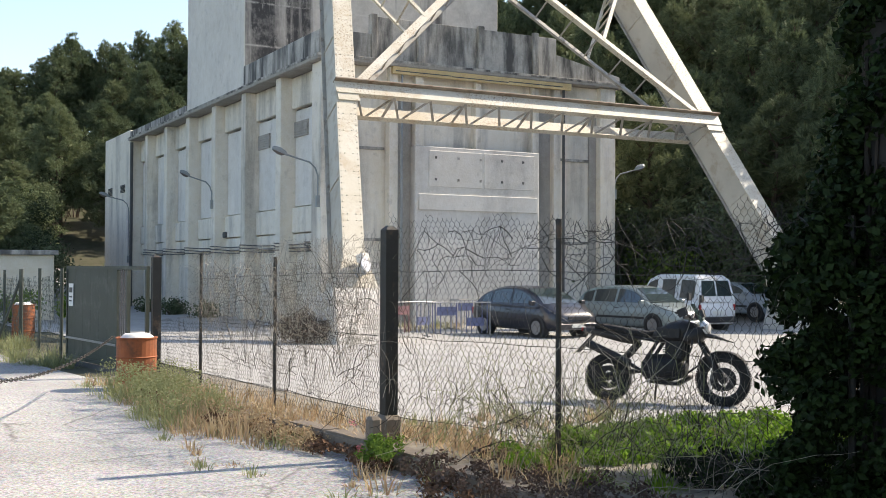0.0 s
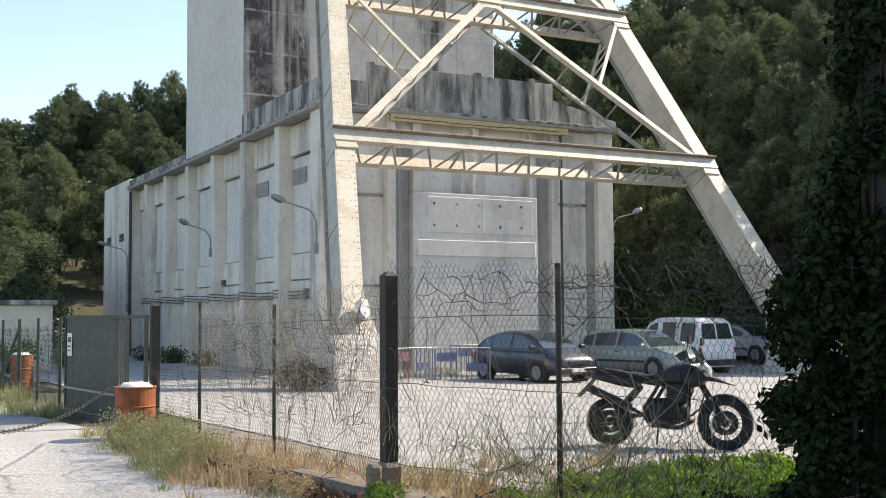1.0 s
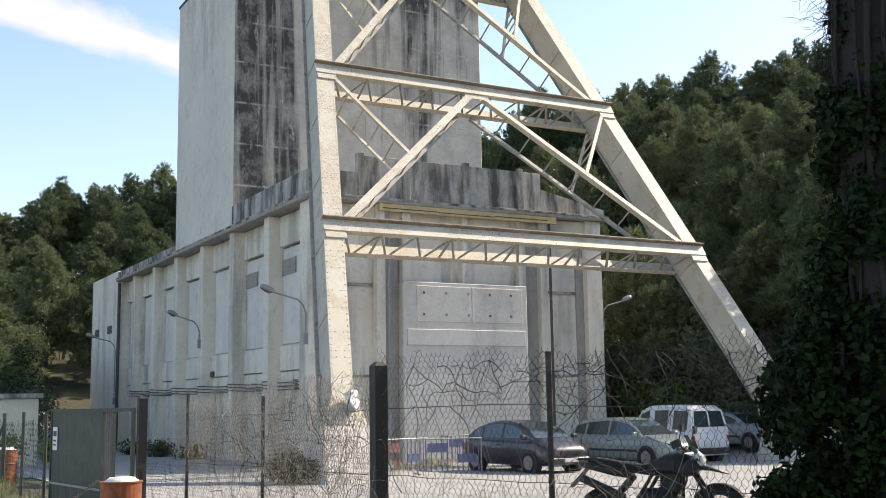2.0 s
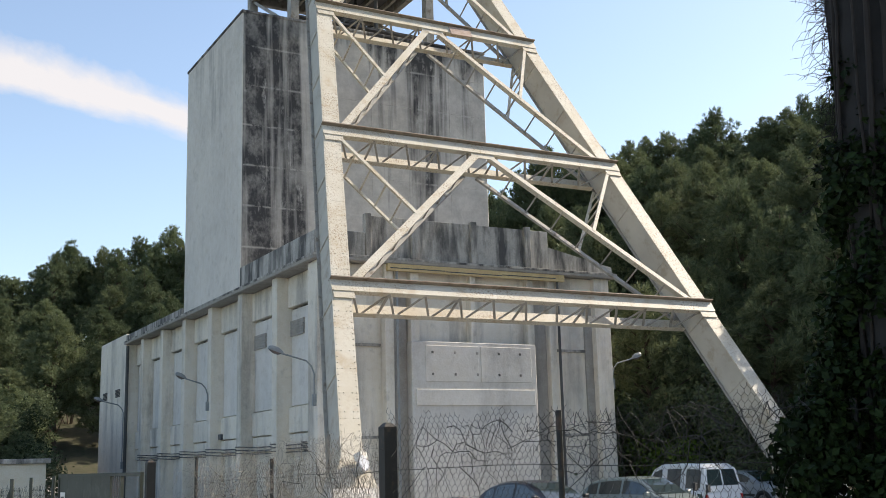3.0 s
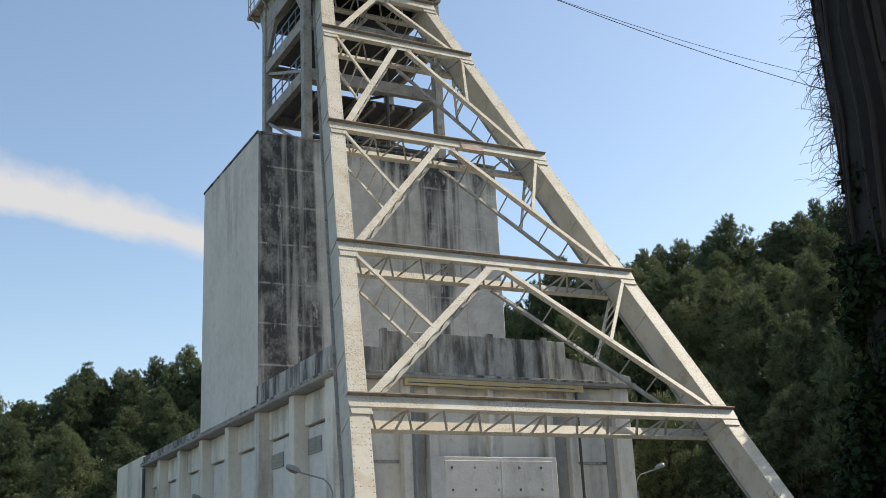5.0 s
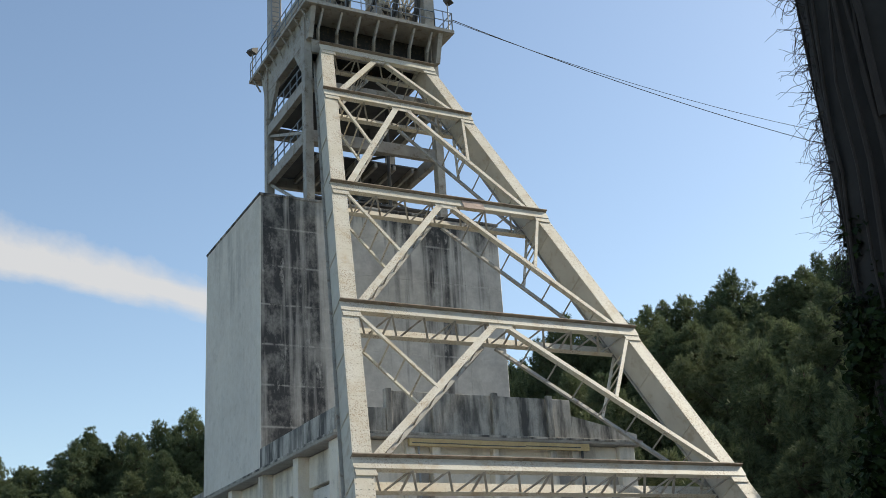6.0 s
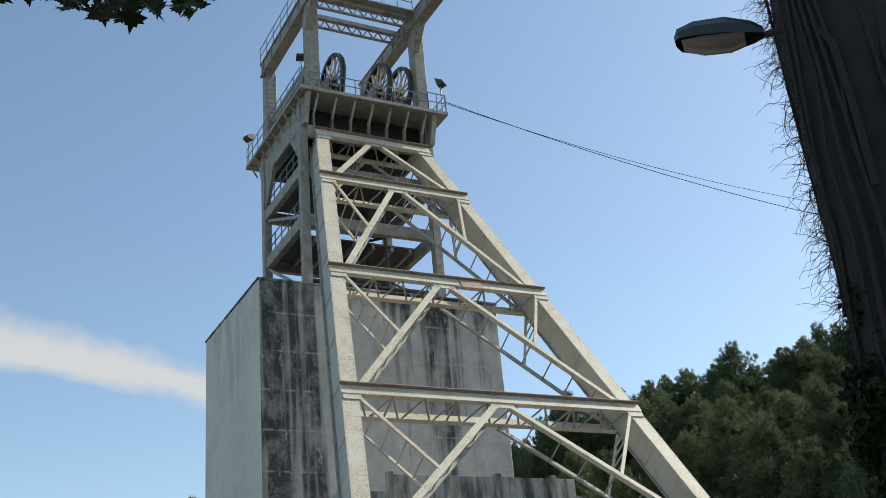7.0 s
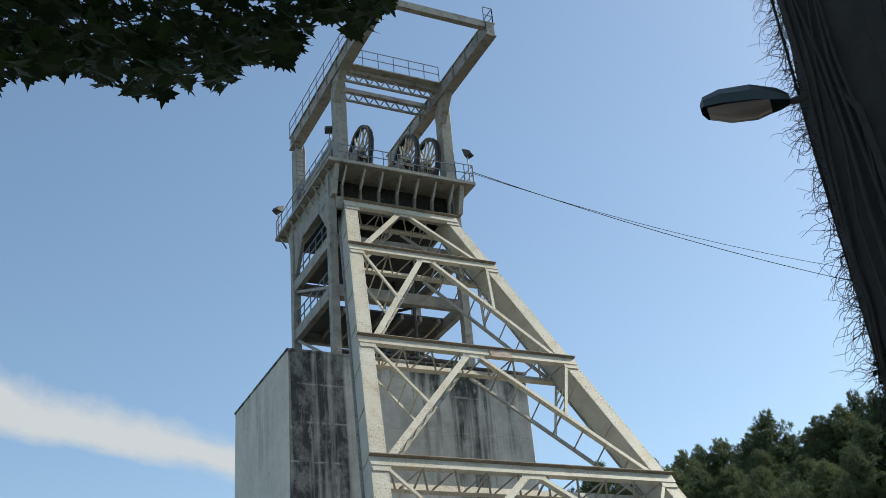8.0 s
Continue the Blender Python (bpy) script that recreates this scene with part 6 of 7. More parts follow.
def car(name, label, colour, at, L, W, H, hood, belt, ws, roof, tail, group="parked cars", van=False):
    """x forward. hood: height of the bonnet; ws: x of the windscreen's foot and head; roof: x of its rear; tail: x of the rear glass foot."""
    s = thing(name, label, "van" if van else "car", group, at=at)
    hw = W / 2
    xf, xr = L / 2, -L / 2
    st = [(xr, 0.42, belt - 0.22, 0.86), (xr + 0.10, 0.28, belt - 0.03, 0.95), (tail, 0.24, belt + 0.02, 1.0), (-0.3, 0.22, belt, 1.0), (ws[0] - 0.3, 0.22, belt - 0.03, 1.0),
          (ws[0] + 0.1, 0.22, hood + 0.02, 0.99), (xf - 0.45, 0.23, hood - 0.10, 0.96), (xf - 0.12, 0.27, hood - 0.22, 0.88), (xf, 0.40, hood - 0.36, 0.76)]
    bm = bmesh.new()
    rings = []
    for x, zb, zt, k in st:
        w = hw * k
        mid = (zb + zt) / 2
        half_pts = [(w * 0.86, zb), (w * 0.98, zb + 0.10), (w, mid), (w * 0.985, zt - 0.12), (w * 0.93, zt - 0.03), (w * 0.6, zt + 0.02)]
        ring = [(x, -y, z) for y, z in half_pts] + [(x, y, z) for y, z in half_pts[::-1]]
        rings.append([bm.verts.new(p) for p in ring])
    for A, B in zip(rings, rings[1:]):
        for i in range(len(A)):
            bm.faces.new((A[i], A[(i + 1) % len(A)], B[(i + 1) % len(A)], B[i]))
    bm.faces.new(rings[0][::-1])
    bm.faces.new(rings[-1])
    bmesh.ops.recalc_face_normals(bm, faces=bm.faces)
    body = part("body", bm, colour, s, smooth=True)
    # cabin: a rounded roofline, sides leaning in
    zb = belt - 0.06
    if van:
        prof = [(ws[0], belt + 0.02), (ws[0] - 0.35, belt + 0.42 * (H - belt)), (ws[1], H - 0.14), (ws[1] - 0.35, H - 0.02), (-0.6, H), (roof + 0.25, H - 0.03), (roof + 0.04, H - 0.14), (xr + 0.05, belt + 0.1), (xr + 0.03, zb)]
    else:
        prof = [(ws[0], belt + 0.01), (ws[0] - 0.42, belt + 0.52 * (H - belt)), (ws[1], H - 0.07), (ws[1] - 0.45, H - 0.005), (-0.55, H), (roof + 0.45, H - 0.045), (roof, H - 0.15), ((roof + tail) / 2 - 0.05, belt + 0.5 * (H - belt)), (tail - 0.12, zb + 0.02)]
    lean = 0.18 if van else 0.36

    def wt(z):
        return hw * 0.93 - lean * max(0.0, z - zb)
    bm = bmesh.new()
    rings = []
    for x, z in prof:
        zz = max(z, zb + 0.01)
        w1 = wt(zz - 0.05 if zz - 0.05 > zb else zb)
        pts = [(hw * 0.93, zb), (w1, max(zb + 0.003, zz - 0.05)), (w1 * 0.86, zz), (w1 * 0.4, zz + 0.012)]
        rings.append([bm.verts.new((x, -yy, q)) for yy, q in pts] + [bm.verts.new((x, yy, q)) for yy, q in pts[::-1]])
    for A, B in zip(rings, rings[1:]):
        for i in range(7):
            bm.faces.new((A[i], A[i + 1], B[i + 1], B[i]))
    bm.faces.new(rings[0])
    bm.faces.new(rings[-1][::-1])
    bmesh.ops.recalc_face_normals(bm, faces=bm.faces)
    cab = part("cabin", bm, colour, s)

    def top_at(x):
        for (xa, za), (xb, zc) in zip(prof, prof[1:]):
            if xb <= x <= xa:
                return za + (zc - za) * (xa - x) / max(1e-6, xa - xb)
        return prof[-1][1]

    def glass_strip(nm, quads):
        g = bmesh.new()
        for q in quads:
            hexa(g, [Vector(p) for p in q[0]] + [Vector(p) for p in q[1]])
        bmesh.ops.recalc_face_normals(g, faces=g.faces)
        part(nm, g, M_GLASS, cab)
    x_a, x_b = prof[0][0] - 0.30, prof[-2][0] + 0.10
    cuts = ((0.0, 0.42), (0.46, 0.80), (0.84, 1.0)) if not van else ((0.02, 0.26), (0.36, 0.60), (0.70, 0.95))
    for sd in (-1, 1):
        for c0, c1 in cuts:
            quads = []
            n = 5
            for k in range(n):
                xs = [x_a + (x_b - x_a) * (c0 + (c1 - c0) * q / n) for q in (k, k + 1)]
                lo_z = zb + 0.10 if not van else zb + 0.12
                row = [(xs[0], lo_z), (xs[1], lo_z), (xs[1], max(lo_z + 0.02, top_at(xs[1]) - (0.10 if not van else 0.17))), (xs[0], max(lo_z + 0.02, top_at(xs[0]) - (0.10 if not van else 0.17)))]
                quads.append(([(x, sd * (wt(z) - 0.01), z) for x, z in row], [(x, sd * (wt(z) + 0.010), z) for x, z in row]))
            glass_strip("side_window", quads)

    def across(nm, pa, pb, f0, f1, y0, y1):
        (xa, za), (xb, zc) = pa, pb
        d = Vector((xb - xa, 0, zc - za)).normalized()
        nrm = Vector((d.z, 0, -d.x))
        if nrm.z < 0 and abs(nrm.x) < 0.9:
            nrm = -nrm
        if xa < 0:
            nrm = Vector((-abs(nrm.x), 0, abs(nrm.z)))
        else:
            nrm = Vector((abs(nrm.x), 0, abs(nrm.z)))
        P = lambda f, yf: Vector((xa + (xb - xa) * f, yf * wt(za + (zc - za) * f) * 0.9, za + (zc - za) * f + 0.006))
        q = [P(f0, y0), P(f0, y1), P(f1, y1), P(f1, y0)]
        glass_strip(nm, [([p - nrm * 0.01 for p in q], [p + nrm * 0.014 for p in q])])
    across("windscreen", prof[0], prof[1], 0.08, 1.0, -0.96, 0.96)
    across("windscreen", prof[1], prof[2], 0.0, 0.92, -0.96, 0.96)
    if van:
        across("rear_window", prof[-3], prof[-2], 0.12, 0.95, -0.95, -0.06)
        across("rear_window", prof[-3], prof[-2], 0.12, 0.95, 0.06, 0.95)
    else:
        across("rear_window", prof[-3], prof[-2], 0.1, 1.0, -0.9, 0.9)
    r = 0.31
    for x in (xf - 0.82, xr + 0.72):
        for sd in (-1, 1):
            m = Matrix.Translation((x, sd * (hw - 0.10), r)) @ Matrix.Rotation(math.pi / 2, 4, "X")
            a = bmesh.new()
            lathe(a, [(r + 0.06, -0.108), (r + 0.06, 0.108)], 24, m)
            part("wheel_arch", a, M_PLASTIC, s)
            wheel_parts(s, x, sd * (hw - 0.085), r)
    for sd in (-1, 1):
        a = bmesh.new()
        hexa(a, [(xf - 0.30, sd * hw * 0.86, hood - 0.33), (xf - 0.02, sd * hw * 0.45, hood - 0.38), (xf - 0.06, sd * hw * 0.45, hood - 0.36), (xf - 0.34, sd * hw * 0.80, hood - 0.30),
                 (xf - 0.36, sd * hw * 0.90, hood - 0.18), (xf - 0.08, sd * hw * 0.45, hood - 0.25), (xf - 0.12, sd * hw * 0.45, hood - 0.22), (xf - 0.40, sd * hw * 0.82, hood - 0.16)])
        bmesh.ops.recalc_face_normals(a, faces=a.faces)
        part("headlight", a, M_LENS, s)
        part("tail_light", boxes((xr - 0.012, xr + 0.12, min(sd * hw * 0.82, sd * hw * 0.90), max(sd * hw * 0.82, sd * hw * 0.90), belt - 0.34, belt - 0.14), bevel=0.01), M_RED_LENS, s)
        a = boxes((ws[0] - 0.28, ws[0] - 0.14, min(sd * hw, sd * (hw + 0.17)), max(sd * hw, sd * (hw + 0.17)), belt + 0.0, belt + 0.13), bevel=0.02)
        part("mirror", a, colour if not van else M_PLASTIC, s)
        part("door_handle", boxes((-0.25, -0.08, min(sd * hw, sd * (hw + 0.02)), max(sd * hw, sd * (hw + 0.02)), belt - 0.16, belt - 0.13)), M_PLASTIC, s)
        part("side_strip", boxes((xr + 1.1, xf - 1.2, min(sd * (hw - 0.02), sd * (hw + 0.012)), max(sd * (hw - 0.02), sd * (hw + 0.012)), 0.48, 0.55)), M_PLASTIC, s)
    part("front_bumper", boxes((xf - 0.16, xf + 0.04, -hw * 0.80, hw * 0.80, 0.26, 0.46), bevel=0.03), colour if not van else M_PLASTIC, s)
    part("grille", boxes((xf - 0.03, xf + 0.045, -hw * 0.42, hw * 0.42, hood - 0.42, hood - 0.34)), M_PLASTIC, s)
    part("number_plate", boxes((xf + 0.04, xf + 0.05, -0.26, 0.26, 0.33, 0.43)), M_PLATE, s, "plain pale plate")
    part("rear_bumper", boxes((xr - 0.05, xr + 0.15, -hw * 0.9, hw * 0.9, 0.30, 0.50), bevel=0.03), M_PLASTIC if van else colour, s)
    part("number_plate", boxes((xr - 0.06, xr - 0.05, -0.26, 0.26, 0.60, 0.70)), M_PLATE, s, "plain pale plate")
    return s


def parked(x, y, turn):
    return pose(x, y, ground_z(x, y), 0, 0, turn)


# noses towards the road, but for the van
car("hatchback_car", "dark blue-black hatchback car parked on the gravel", M_CAR_BLACK, parked(18.45, 28.15, -84), 4.1, 1.77, 1.50, 0.98, 0.96, (1.35, 0.42), -1.35, -1.80)
car("estate_car", "dusty silver-green estate car parked on the gravel", M_CAR_SILVER, parked(22.9, 28.6, -82), 4.4, 1.74, 1.52, 0.95, 0.95, (1.2, 0.38), -1.78, -2.0)
car("white_van", "small white panel van with rear windows parked on the gravel", M_CAR_WHITE, parked(25.8, 30.1, 90), 4.1, 1.75, 1.92, 1.0, 1.05, (1.25, 0.65), -1.92, -1.95, van=True)
car("saloon_car", "pale grey-blue saloon car parked behind the van", M_CAR_BLUE, parked(30.9, 32.2, -85), 4.3, 1.72, 1.42, 0.93, 0.95, (1.1, 0.35), -1.2, -1.75)


M_MOTO = simple("black_motorcycle_metal", (0.012, 0.012, 0.013), 0.55, 0.15, 0.4, 14, 0)


def motorcycle():
    rear, front = Vector((8.95, 11.83, 0)), Vector((9.78, 10.56, 0))
    d = front - rear
    at = pose(rear.x, rear.y, ground_z(9.3, 11.2), -4, 0, math.degrees(math.atan2(d.y, d.x)))
    s = thing("motorcycle", "black adventure motorcycle leaning on its side stand", "motorcycle", at=at)
    B = 1.53

    def wheel(x, r, tw):
        m = Matrix.Translation((x, 0, r)) @ Matrix.Rotation(math.pi / 2, 4, "X")
        bm = bmesh.new()
        n, c = 36, 10
        rings = [[bm.verts.new(m @ Vector(((r - 0.055 + 0.055 * math.cos(2 * math.pi * j / c)) * math.cos(2 * math.pi * i / n), (r - 0.055 + 0.055 * math.cos(2 * math.pi * j / c)) * math.sin(2 * math.pi * i / n), tw / 2 * math.sin(2 * math.pi * j / c)))) for j in range(c)] for i in range(n)]
        for i in range(n):
            for j in range(c):
                bm.faces.new((rings[i][j], rings[(i + 1) % n][j], rings[(i + 1) % n][(j + 1) % c], rings[i][(j + 1) % c]))
        for i in range(n * 2):
            a = math.pi * i / n
            q = m @ Vector(((r - 0.004) * math.cos(a), (r - 0.004) * math.sin(a), 0))
            bar(bm, q + Vector((0, -tw * 0.42, 0)), q + Vector((0, tw * 0.42, 0)), 0.02, 0.02)
        t = part("wheel", bm, M_TYRE, s)
        bm = bmesh.new()
        lathe(bm, [(r - 0.125, -0.04), (r - 0.095, -0.045), (r - 0.095, 0.045), (r - 0.125, 0.04)], 32, m)
        bm.faces.ensure_lookup_table()
        bmesh.ops.delete(bm, geom=[f for f in bm.faces if len(f.verts) > 4], context="FACES")
        part("rim", bm, M_MOTO, t)
        bm = bmesh.new()
        lathe(bm, [(0.03, -0.07), (0.05, -0.06), (0.05, 0.06), (0.03, 0.07)], 14, m)
        part("hub", bm, M_MOTO, t)
        bm = bmesh.new()
        for k in range(24):
            a = 2 * math.pi * k / 24
            o = 0.05 if k % 2 else -0.05
            tube(bm, [m @ Vector((0.045 * math.cos(a + 0.5 * (1 if k % 4 < 2 else -1)), 0.045 * math.sin(a + 0.5 * (1 if k % 4 < 2 else -1)), o)), m @ Vector(((r - 0.12) * math.cos(a), (r - 0.12) * math.sin(a), 0))], 0.0035, 4, cap=False)
        part("spokes", bm, M_MOTO, t, kind="stuff")
        bm = bmesh.new()
        for o in (-0.075, 0.075):
            lathe(bm, [(0.09, o - 0.003), (0.15, o - 0.003), (0.15, o + 0.003), (0.09, o + 0.003)], 24, m)
        bm.faces.ensure_lookup_table()
        bmesh.ops.delete(bm, geom=[f for f in bm.faces if len(f.verts) > 4], context="FACES")
        part("brake_disc", bm, M_MOTO, t)

    wheel(0.0, 0.305, 0.14)
    wheel(B, 0.345, 0.10)
    ax = Vector((B, 0, 0.345))
    head = Vector((B - 0.42, 0, 1.0))
    for sd in (-1, 1):
        bm = bmesh.new()
        o = Vector((0, sd * 0.095, 0))
        tube(bm, [ax + o, ax.lerp(head, 0.45) + o], 0.032, 10)
        tube(bm, [ax.lerp(head, 0.45) + o, head + o], 0.024, 10)
        part("fork_tube", bm, M_MOTO, s)
        bm = bmesh.new()
        tube(bm, [(0, sd * 0.11, 0.33), (0.5, sd * 0.10, 0.42)], 0.03, 8)
        part("swingarm", bm, M_MOTO, s)
        bm = bmesh.new()
        tube(bm, [head + Vector((0.0, 0, 0.1)), head + Vector((-0.02, sd * 0.18, 0.16)), head + Vector((-0.10, sd * 0.40, 0.17))], 0.013, 8)
        hb = part("handlebar", bm, M_MOTO, s)
        bm = bmesh.new()
        tube(bm, [head + Vector((-0.02, sd * 0.26, 0.17)), head + Vector((0.03, sd * 0.30, 0.36))], 0.007, 6)
        hexa(bm, [head + Vector((0.03, sd * 0.30 - 0.07, 0.33)), head + Vector((0.03, sd * 0.30 + 0.07, 0.33)), head + Vector((0.06, sd * 0.30 + 0.06, 0.34)), head + Vector((0.06, sd * 0.30 - 0.06, 0.34)),
                  head + Vector((0.03, sd * 0.30 - 0.07, 0.43)), head + Vector((0.03, sd * 0.30 + 0.07, 0.43)), head + Vector((0.06, sd * 0.30 + 0.06, 0.42)), head + Vector((0.06, sd * 0.30 - 0.06, 0.42))])
        part("mirror", bm, M_PLASTIC, s)
        bm = bmesh.new()
        bar(bm, head + Vector((-0.06, sd * 0.42, 0.15)), head + Vector((0.05, sd * 0.40, 0.20)), 0.05, 0.10)
        part("hand_guard", bm, M_PLASTIC, s)
        bm = bmesh.new()
        tube(bm, [(B - 0.48, sd * 0.05, 0.95), (0.72, sd * 0.14, 0.82), (0.52, sd * 0.15, 0.50)], 0.025, 8)
        tube(bm, [(0.70, sd * 0.12, 0.80), (0.25, sd * 0.12, 0.86), (-0.22, sd * 0.10, 0.93)], 0.018, 8)
        tube(bm, [(B - 0.46, sd * 0.05, 0.85), (1.02, sd * 0.14, 0.35), (0.55, sd * 0.15, 0.32)], 0.02, 8)
        part("frame_rail", bm, M_MOTO, s)

    def loft(name, st, material, n=12, smooth=True):
        """Rounded body through stations (x, centre height, half width, half height)."""
        bm = bmesh.new()
        rings = [[bm.verts.new((x, w * math.copysign(abs(math.cos(2 * math.pi * k / n)) ** 0.7, math.cos(2 * math.pi * k / n)), z + h * math.copysign(abs(math.sin(2 * math.pi * k / n)) ** 0.7, math.sin(2 * math.pi * k / n)))) for k in range(n)] for x, z, w, h in st]
        for A, Bq in zip(rings, rings[1:]):
            for k in range(n):
                bm.faces.new((A[k], A[(k + 1) % n], Bq[(k + 1) % n], Bq[k]))
        bm.faces.new(rings[0][::-1])
        bm.faces.new(rings[-1])
        bmesh.ops.recalc_face_normals(bm, faces=bm.faces)
        return part(name, bm, material, s, smooth=smooth)

    black = simple("motorcycle_plastic", (0.012, 0.012, 0.013), 0.45, 0, 0.2, 9, 0)
    loft("tank", [(0.58, 0.86, 0.08, 0.05), (0.70, 0.88, 0.15, 0.10), (0.88, 0.93, 0.18, 0.14), (1.05, 0.95, 0.17, 0.14), (1.18, 0.95, 0.10, 0.09)], black)
    loft("seat", [(-0.18, 0.97, 0.10, 0.03), (0.05, 0.95, 0.13, 0.05), (0.35, 0.90, 0.15, 0.055), (0.55, 0.88, 0.13, 0.05), (0.70, 0.92, 0.09, 0.04)], M_TYRE)
    loft("tail_fairing", [(-0.36, 0.92, 0.05, 0.03), (-0.2, 0.90, 0.10, 0.05), (0.15, 0.84, 0.13, 0.07), (0.4, 0.80, 0.12, 0.06)], black)
    loft("engine", [(0.48, 0.44, 0.10, 0.10), (0.58, 0.46, 0.17, 0.17), (0.84, 0.46, 0.18, 0.18), (0.98, 0.46, 0.14, 0.13), (1.05, 0.46, 0.08, 0.08)], M_MOTO)
    part("cylinder_block", boxes((0.80, 1.04, -0.14, 0.14, 0.56, 0.84), bevel=0.03), M_MOTO, s)
    for sd in (-1, 1):
        bm = bmesh.new()
        lathe(bm, [(0.02, 0.0), (0.11, 0.0), (0.12, 0.02), (0.09, 0.04), (0.03, 0.045)], 18, Matrix.Translation((0.72, sd * 0.165, 0.46)) @ Matrix.Rotation(-sd * math.pi / 2, 4, "X"))
        part("engine_cover", bm, M_MOTO, s)
        part("tank_panel", boxes((0.70, 1.02, min(sd * 0.17, sd * 0.20), max(sd * 0.17, sd * 0.20), 0.84, 0.98), bevel=0.012), M_MOTO, s)
    loft("side_cover", [(0.98, 0.86, 0.14, 0.05), (1.08, 0.87, 0.19, 0.10), (1.22, 0.90, 0.16, 0.11), (1.30, 0.93, 0.09, 0.06)], black)
    loft("skid_plate", [(0.60, 0.27, 0.13, 0.02), (0.95, 0.26, 0.14, 0.03), (1.12, 0.36, 0.10, 0.03)], M_MOTO)
    for k in range(6):
        part("cooling_fin", boxes((0.78, 1.04, -0.15, 0.15, 0.60 + k * 0.03, 0.612 + k * 0.03)), M_MOTO, s)
    loft("headlight", [(B - 0.30, 1.02, 0.06, 0.05), (B - 0.24, 1.0, 0.11, 0.09), (B - 0.19, 0.98, 0.10, 0.08)], M_LENS)
    loft("beak", [(B - 0.36, 0.92, 0.09, 0.05), (B - 0.10, 0.88, 0.07, 0.025), (B + 0.12, 0.82, 0.03, 0.008)], black)
    bm = bmesh.new()
    hexa(bm, [(B - 0.28, -0.12, 1.06), (B - 0.28, 0.12, 1.06), (B - 0.275, 0.12, 1.06), (B - 0.275, -0.12, 1.06), (B - 0.42, -0.10, 1.30), (B - 0.42, 0.10, 1.30), (B - 0.415, 0.10, 1.30), (B - 0.415, -0.10, 1.30)])
    part("windshield", bm, M_GLASS, s)
    for sd in (-1, 1):
        bm = bmesh.new()
        tube(bm, [(1.16, sd * 0.12, 0.86), (1.20, sd * 0.30, 0.74), (1.12, sd * 0.32, 0.50), (0.92, sd * 0.24, 0.34)], 0.014, 8)
        part("crash_bar", bm, M_MOTO, s)
        part("foot_peg", boxes((0.58, 0.64, min(sd * 0.16, sd * 0.30), max(sd * 0.16, sd * 0.30), 0.38, 0.41)), M_MOTO, s)
        bm = bmesh.new()
        tube(bm, [(B - 0.22, sd * 0.14, 0.99), (B - 0.22, sd * 0.22, 0.99)], 0.02, 8)
        part("indicator", bm, M_PLASTIC, s)
    # front mudguard
    bm = bmesh.new()
    rows = []
    for i in range(8):
        a = radians(35 + i * 16)
        rows.append([bm.verts.new((B + 0.385 * math.cos(a), y, 0.345 + 0.385 * math.sin(a) - abs(y) * 0.4)) for y in (-0.075, -0.04, 0.04, 0.075)])
    for A, Bq in zip(rows, rows[1:]):
        for k in range(3):
            bm.faces.new((A[k], A[k + 1], Bq[k + 1], Bq[k]))
    bmesh.ops.solidify(bm, geom=bm.faces[:], thickness=0.004)
    part("front_mudguard", bm, M_PLASTIC, s)
    bm = bmesh.new()
    bar(bm, (-0.22, 0, 0.86), (-0.44, 0, 0.62), 0.14, 0.015, (1, 0, 0.4))
    part("rear_mudguard", bm, M_PLASTIC, s)
    bm = bmesh.new()
    tube(bm, [(0.9, -0.16, 0.40), (0.6, -0.20, 0.36), (0.35, -0.20, 0.50)], 0.025, 8)
    tube(bm, [(0.35, -0.20, 0.50), (-0.22, -0.21, 0.74)], 0.055, 12)
    part("exhaust", bm, M_MOTO, s, "dark steel exhaust")
    bm = bmesh.new()
    tube(bm, [(0.1, 0, 0.42), (0.42, 0, 0.78)], 0.05, 10)
    part("shock_absorber", bm, M_MOTO, s)
    bm = bmesh.new()
    tube(bm, [(-0.32, -0.12, 0.98), (-0.05, -0.13, 1.0), (-0.05, 0.13, 1.0), (-0.32, 0.12, 0.98), (-0.32, -0.12, 0.98)], 0.012, 6)
    part("luggage_rack", bm, M_MOTO, s)
    bm = bmesh.new()
    tube(bm, [(0.62, 0.14, 0.32), (0.55, 0.30, 0.02)], 0.014, 6)
    part("side_stand", bm, M_MOTO, s)
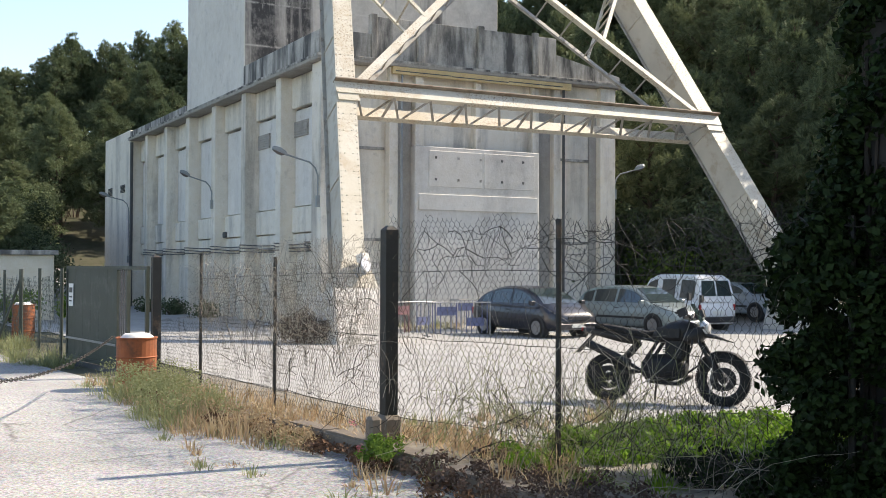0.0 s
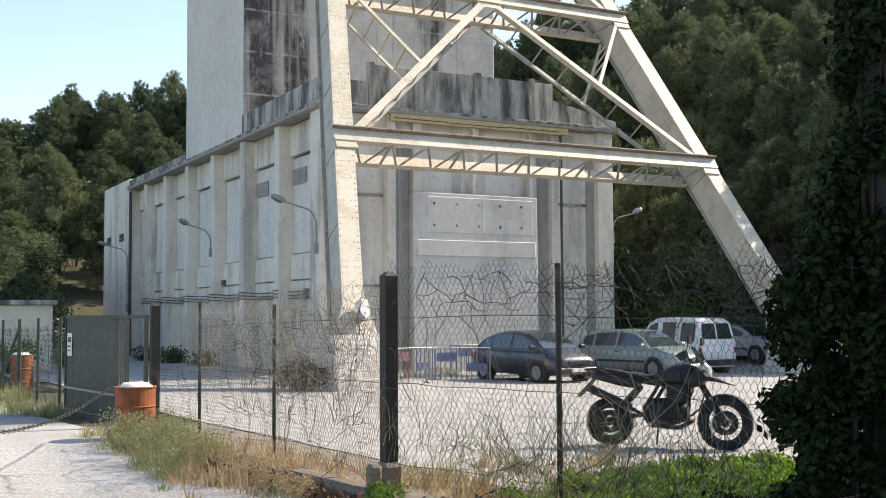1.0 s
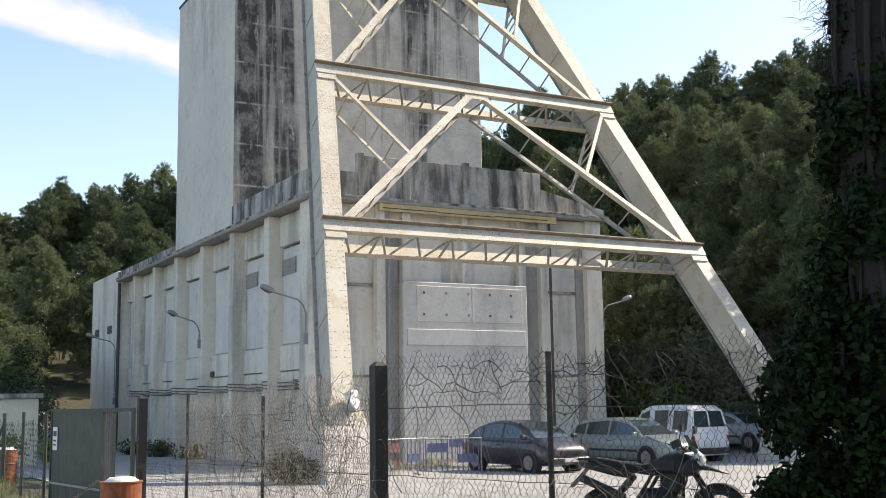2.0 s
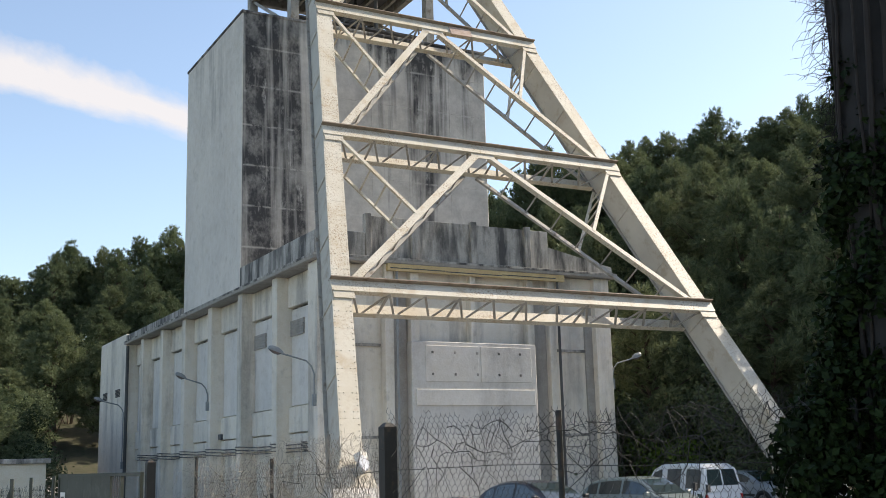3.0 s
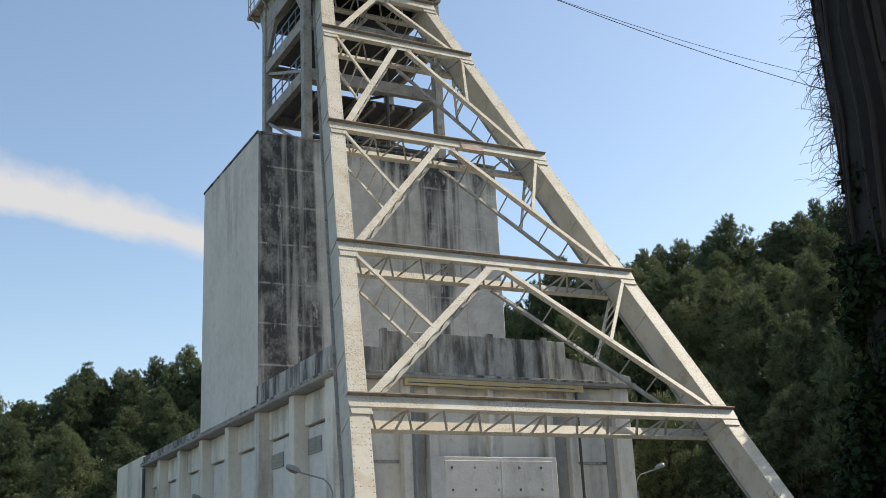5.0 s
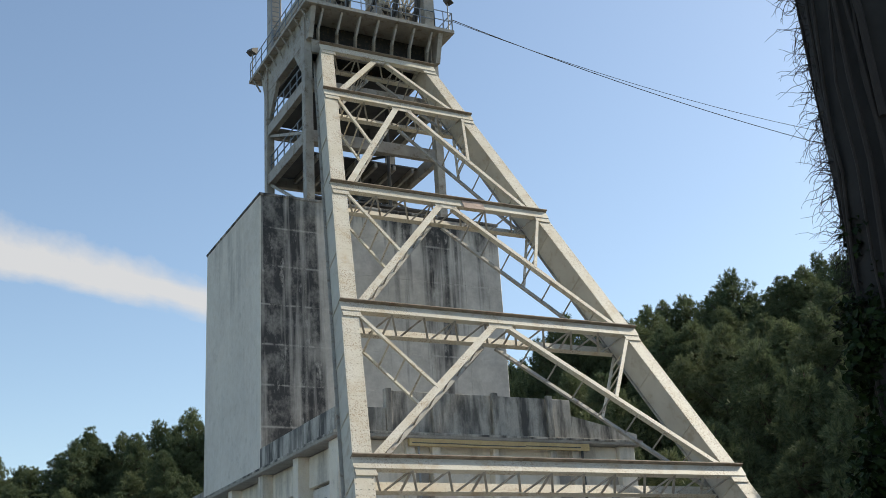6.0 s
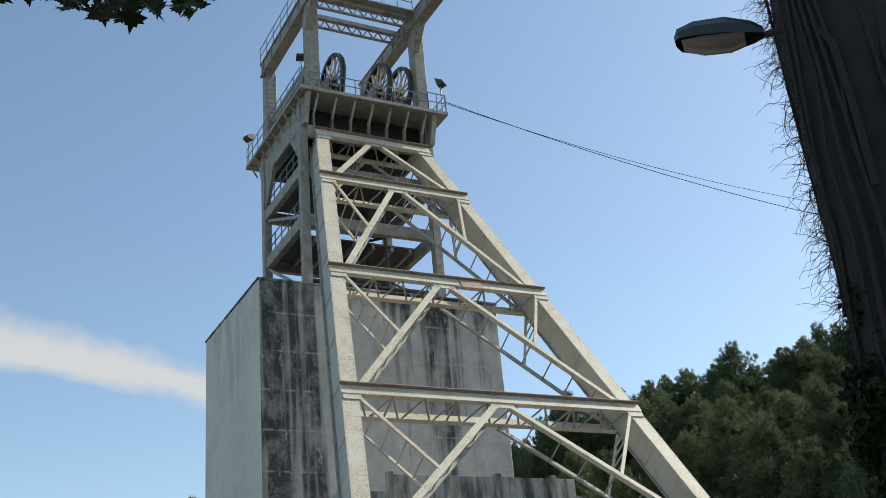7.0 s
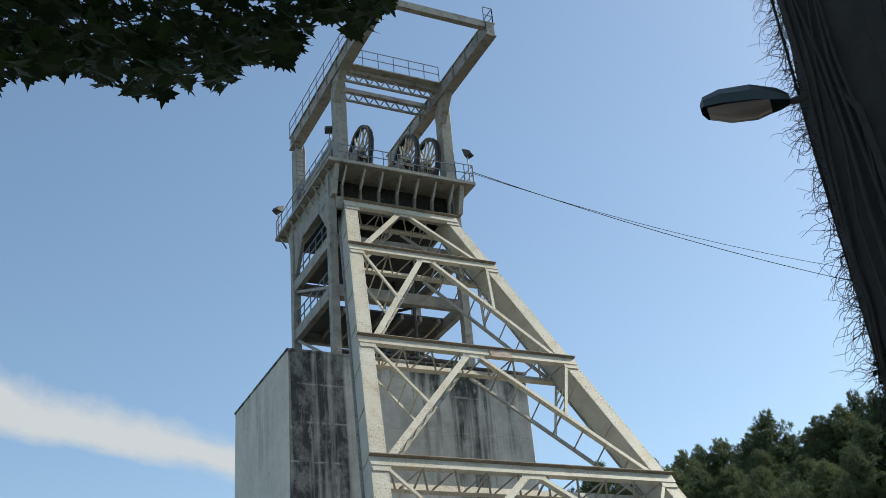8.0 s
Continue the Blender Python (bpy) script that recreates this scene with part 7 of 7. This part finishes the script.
    part("tail_light", boxes((-0.385, -0.355, -0.05, 0.05, 0.90, 0.95), bevel=0.008), M_RED_LENS, s)


motorcycle()


def barrier(x, y, turn, a, b, label):
    s = thing("crowd_barrier", label, "barrier", "low barriers by the shed", at=pose(x, y, ground_z(x, y), 0, 0, turn))
    bm = bmesh.new()
    tube(bm, [(-1.0, 0, 0.02), (-1.0, 0, 1.0), (1.0, 0, 1.0), (1.0, 0, 0.02)], 0.025, 6)
    for xx in (-1.0, 1.0):
        tube(bm, [(xx, -0.3, 0.02), (xx, 0.3, 0.02)], 0.02, 6)
    part("frame", bm, M_GALV, s)
    for k in range(12):
        g = bmesh.new()
        xx = -0.9 + k * 0.164
        tube(g, [(xx, 0, 0.08), (xx, 0, 0.98)], 0.016, 5)
        part("bar", g, (a if k < 6 else b) if k % 3 else M_GALV, s)
    part("board", boxes((-0.7, -0.1, -0.03, -0.018, 0.62, 0.88)), a, s)
    part("board", boxes((0.25, 0.8, -0.03, -0.018, 0.3, 0.55)), b, s)


M_BLUE = simple("faded_blue", (0.15, 0.17, 0.30), 0.7, 0, 0.3, 4, 0)
M_RED = simple("faded_red", (0.28, 0.14, 0.15), 0.7, 0, 0.3, 4, 0)
barrier(15.0, 29.6, 15, M_RED, M_BLUE, "low metal barrier with faded red and blue panels")
barrier(16.1, 28.6, -10, M_BLUE, M_BLUE, "low metal barrier with faded blue panels")
barrier(19.2, 33.0, 5, M_BLUE, M_RED, "low metal barrier with faded red and blue panels")


def footing_lamp():
    s = thing("spotlight", "small round white spotlight on the headframe foot", "spotlight", at=pose(12.2, 27.0, 1.68, -20, 0, 30))
    bm = bmesh.new()
    lathe(bm, [(0.10, 0.05), (0.20, -0.10), (0.22, -0.14), (0.20, -0.15)], 18, Matrix.Rotation(-math.pi / 2, 4, "X"))
    part("reflector", bm, M_LENS, s)
    part("box", boxes((-0.02, 0.30, -0.12, 0.12, 0.12, 0.34), bevel=0.02), M_PANEL, s)
    part("arm", boxes((-0.05, 0.05, -0.05, 0.35, -0.25, 0.0)), M_GALV, s)


footing_lamp()
